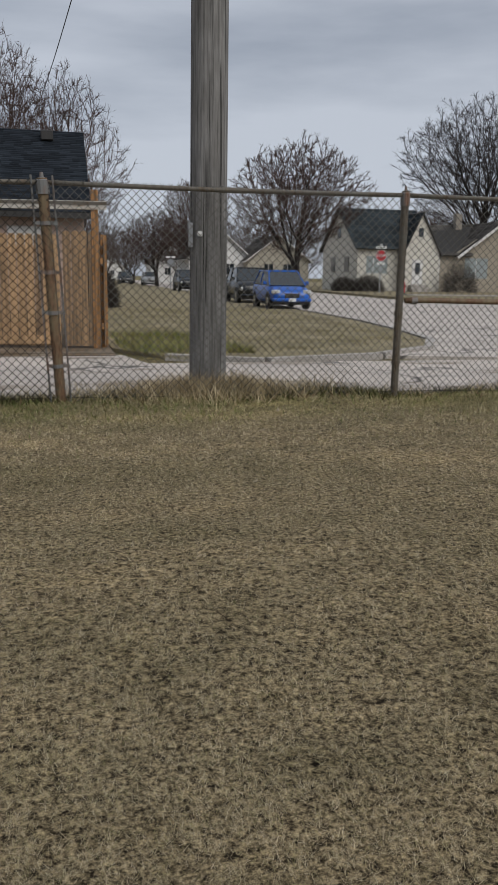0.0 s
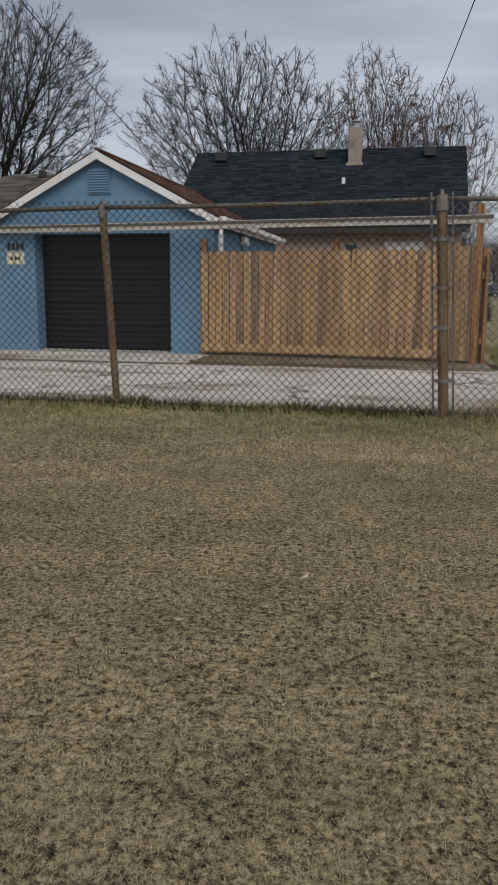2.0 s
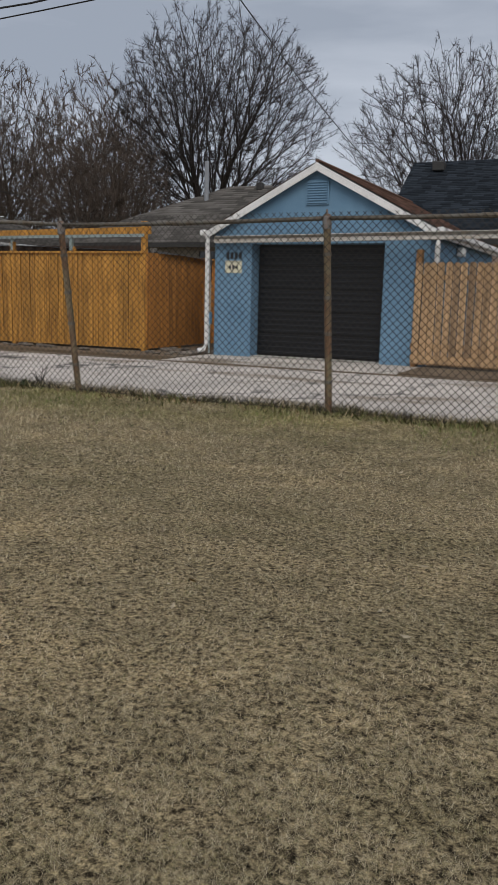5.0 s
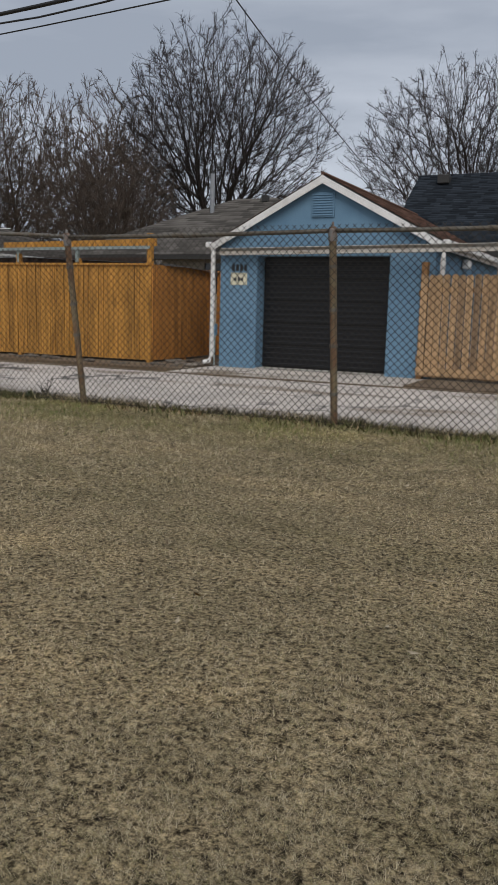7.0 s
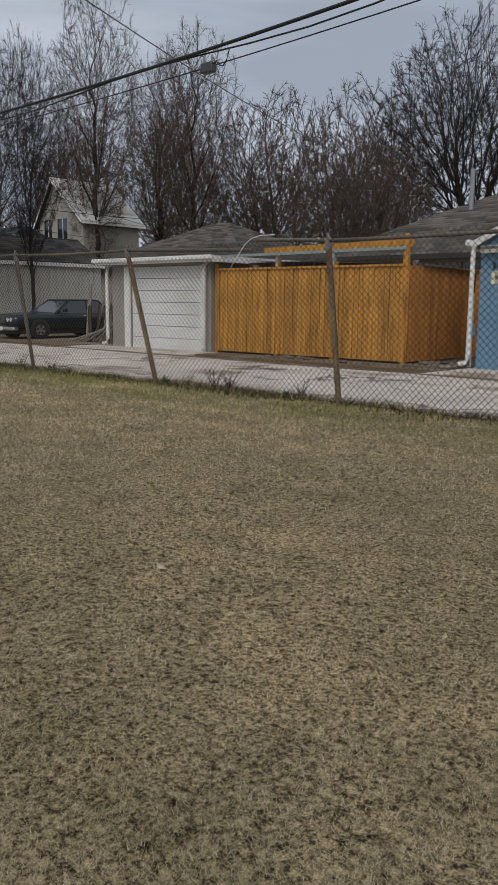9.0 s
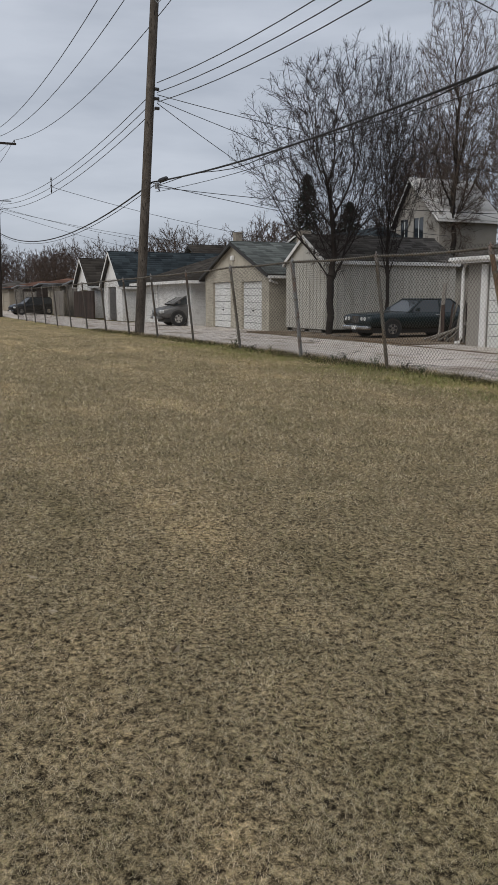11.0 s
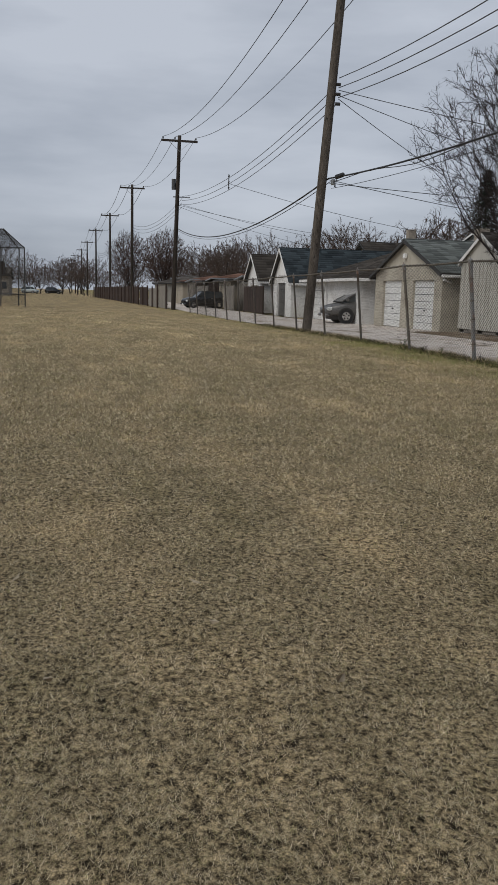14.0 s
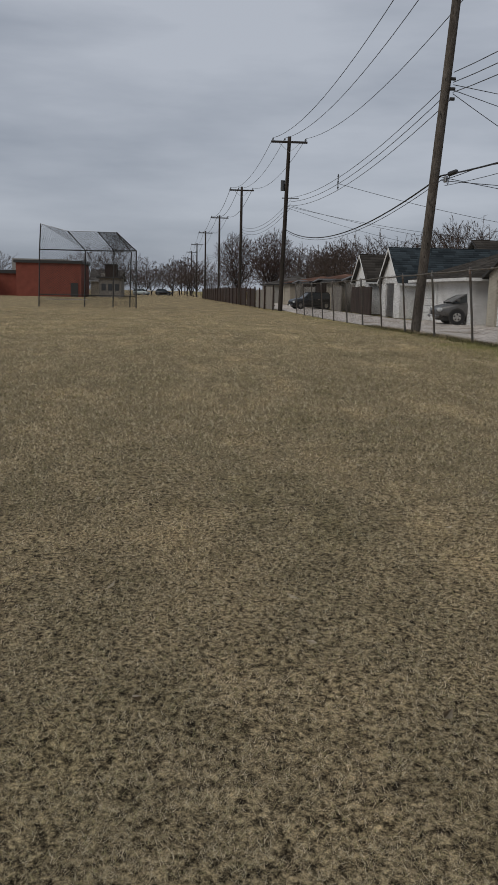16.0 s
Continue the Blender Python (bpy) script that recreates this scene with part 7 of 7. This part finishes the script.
tree_kind("far", "bark", "twigpale", seed=41, height=12, wide=0.43, mid=0.57, tall=0.44, fork=0.12, count=540, lean=0.32, stiff=0.75, tufts=8, tip=0.012, reach=0.052, thin=0.025)

tree("elm", -24.1, 44, 16.9, 20, "large dark bare elm spreading over the roofs", 0.97)
tree("elm_b", -10.5, 46, 14.3, 80, "wide bare elm behind the black roof", 0.96)
tree("maple", -3.2, 44, 13.0, 10, "grey-brown bare tree behind the chimney", 0.8)
tree("maple", -0.3, 40, 10.4, 140, "reddish bare tree drooping behind the black roof", 0.95)
# back gardens behind the amber fence
tree("scrub", -38.5, 43, 15.4, 0, "dense grey-brown bare tree beyond amber fence", 0.95)
tree("scrub", -32.7, 45, 15.0, 200, "dense brown bare tree beside the large elm", 1.05)
tree("scrub", -27.4, 37, 10.3, 140, "low pale grey-brown bare tree beyond amber fence", 1.15)
tree("ash", -41.0, 38, 18.7, 170, "tall upright bare ash among gardens", 0.95)
tree("ash", -42.1, 31, 19.2, 40, "tall straight-stemmed bare ash by the grey house", 0.8)
tree("ash", -46.6, 40, 19.0, 250, "tall upright bare ash behind the white garage", 0.85)
tree("scrub", -63.0, 44, 15.5, 300, "dense bare tree behind the shed", 0.85)
tree("scrub", -52.0, 46, 16.5, 70, "dense bare tree behind the grey house", 0.85)
tree("maple", -57.5, 41, 15.5, 120, "reddish brown bare tree behind the shed", 0.9)
tree("maple", -34.0, 49, 12.5, 260, "thicket of bare brown branches in the gardens", 1.2)
tree("scrub", -44.0, 47, 12.5, 20, "thicket of bare grey branches in the gardens", 1.3)
tree("scrub", -22, 52, 9.5, 260, "thicket of bare branches behind elm", 1.1)
# slim trees beside the shed
tree("slim", -26.1, 13.95, 9.5, 125, "slender dark bare tree beside the shed", 1.05)
tree("slim", -26.55, 16.5, 10.4, 305, "slender bare tree between the shed and the green car", 0.5)
# street trees
tree("street", 17.8, 62, 11.7, 60, "broad dark bare elm domed over the street", 0.97)
tree("elm", 40.4, 75, 18.2, 220, "dark bare elm over the bungalow", 1.15)
tree("street", 43.7, 95, 10.0, 10, "bare tree behind the stucco houses", 1.1)
tree("street", 35.0, 92, 9.5, 80, "bare tree behind the stucco houses", 1.1)
tree("street", 13.3, 82, 11.0, 100, "bare elm along the street", 0.7)
tree("street", 11.2, 96, 8.7, 40, "dense bare street tree on the boulevard", 1.0)
for k, (x, y, h) in enumerate(((22, 104, 9.5), (29, 112, 10), (6.0, 112, 8.5), (17.5, 118, 10), (3.5, 128, 9.5), (12.5, 136, 10), (22, 150, 12), (6.5, 160, 11), (30, 130, 11), (0.5, 150, 10), (38, 125, 11), (8.5, 195, 12), (17, 205, 13), (27, 190, 13), (-1, 190, 12), (13, 250, 15), (22, 255, 15), (4, 240, 15))):
    tree("far", x, y, h, 47 * k, "bare brown tree along the side street", 1.25)
tree("far", 2.2, 60, 8.0, 75, "bare grey tree behind corner lawn", 0.7)
# line of trees beyond the lane
rt = random.Random(9)
for k in range(30):
    x = -70 - k * 5.4 + rt.uniform(-2, 2)
    tree("far", x, 45 - k * 0.7 + rt.uniform(-7, 7), rt.uniform(10.8, 12.6), rt.uniform(0, 360), "dense bare brown tree in the row behind the lane", rt.uniform(1.0, 1.25))
tree("street", -125, 8.6, 10.0, 30, "bare grey tree rising behind the dark fence", 0.72)
tree("street", -115, 12.7, 9.9, 160, "bare grey tree rising behind the dark fence", 0.7)
tree("far", -180, 3.0, 9.5, 20, "bare tree at the end of the field", 0.9)
tree("far", -200, -1.5, 8.5, 300, "bare tree at the end of the field", 1.1)
tree("far", -190, 6.5, 9, 170, "bare tree at the end of the field", 1.1)
tree("far", -210, 2, 10, 100, "bare tree at the end of the field", 1.1)
tree("far", -215, -7, 7.5, 210, "low bare tree at the end of the field", 1.4)
for k in range(12):
    tree("far", -225 - rt.uniform(0, 45), -16 + k * 3.2 + rt.uniform(-1.5, 1.5), rt.uniform(7.5, 11), rt.uniform(0, 360), "dense bare tree closing the end of the field", 1.3)
tree("far", -150, -11.5, 10.5, 250, "bare tree behind the backstop", 0.8)
for k in range(8):
    tree("far", -215 - rt.uniform(0, 40), -75 + k * 9 + rt.uniform(-3, 3), rt.uniform(10, 13), rt.uniform(0, 360), "bare tree beyond the school", 1.1)


def conifer(x, y, h, r, label):
    rn = random.Random(int(x * 7))
    th = empty("conifer", pose(x, y, gz(x) - 0.05), label=label, category="tree")
    part("trunk", tube((0, 0, 0), (0, 0, h), 0.16, 0.02, 8), "bark", th)
    V, F = [], []
    for k in range(4200):
        t = rn.random() ** 0.8
        z = 0.8 + (h - 0.8) * t
        rad = r * (1 - t) ** 0.85 * math.sqrt(rn.random()) * rn.uniform(0.55, 1.25) * (0.75 + 0.25 * math.sin(z * 7.0))
        a = rn.uniform(0, 6.283)
        c = Vector((math.cos(a) * rad, math.sin(a) * rad, z - rad * 0.25))
        d = Vector((math.cos(a), math.sin(a), -0.35)) * rn.uniform(0.25, 0.6)
        s = Vector((-math.sin(a), math.cos(a), rn.uniform(-0.4, 0.4))) * 0.06
        n = len(V)
        V += [tuple(c - s), tuple(c + s), tuple(c + d)]
        F.append((n, n + 1, n + 2))
    ob = new("needles", raw_mesh("needles", V, F, "conifer"))
    ob.parent = th


conifer(-56, 28.6, 10.2, 3.6, "dark narrow conifer behind the garages")
conifer(-54, 31.0, 8.2, 3.2, "dark narrow conifer behind the garages")


def bush(x, y, z, rx, rz, seed, label):
    rn = random.Random(seed)
    V, F = [], []
    for k in range(4200):
        a, b = rn.uniform(0, 6.283), math.acos(rn.uniform(-0.2, 1))
        q = rn.uniform(0.1, 1.0) ** 0.5 * rn.uniform(0.85, 1.05)
        c = Vector((math.cos(a) * math.sin(b) * rx * q, math.sin(a) * math.sin(b) * rx * q, math.cos(b) * rz * q + rz * 0.15))
        d = c.normalized() * rn.uniform(0.1, 0.25) + Vector((rn.gauss(0, 0.08), rn.gauss(0, 0.08), rn.gauss(0, 0.08)))
        s = d.orthogonal().normalized() * 0.025
        n = len(V)
        V += [tuple(c - s), tuple(c + s), tuple(c + d)]
        F.append((n, n + 1, n + 2))
    ob = new("bush", raw_mesh("bush", V, F, "hedge"))
    ob.matrix_basis = pose(x, y, z)
    tagged(ob, label, "bush")


bush(32.3, 63.5, 0.1, 1.5, 2.3, 1, "rounded dark evergreen bush by the bungalow")
bush(24.6, 64.5, 0.1, 1.4, 1.2, 2, "bare dark shrub before stucco house")
bush(22.8, 65, 0.1, 1.1, 1.0, 3, "bare dark shrub before stucco house")
bush(1.3, 40, 0.05, 1.0, 1.6, 4, "dark shrub beside corner lawn")
bush(0.8, 30, 0.05, 0.8, 1.0, 5, "dark shrub by the cedar side fence")
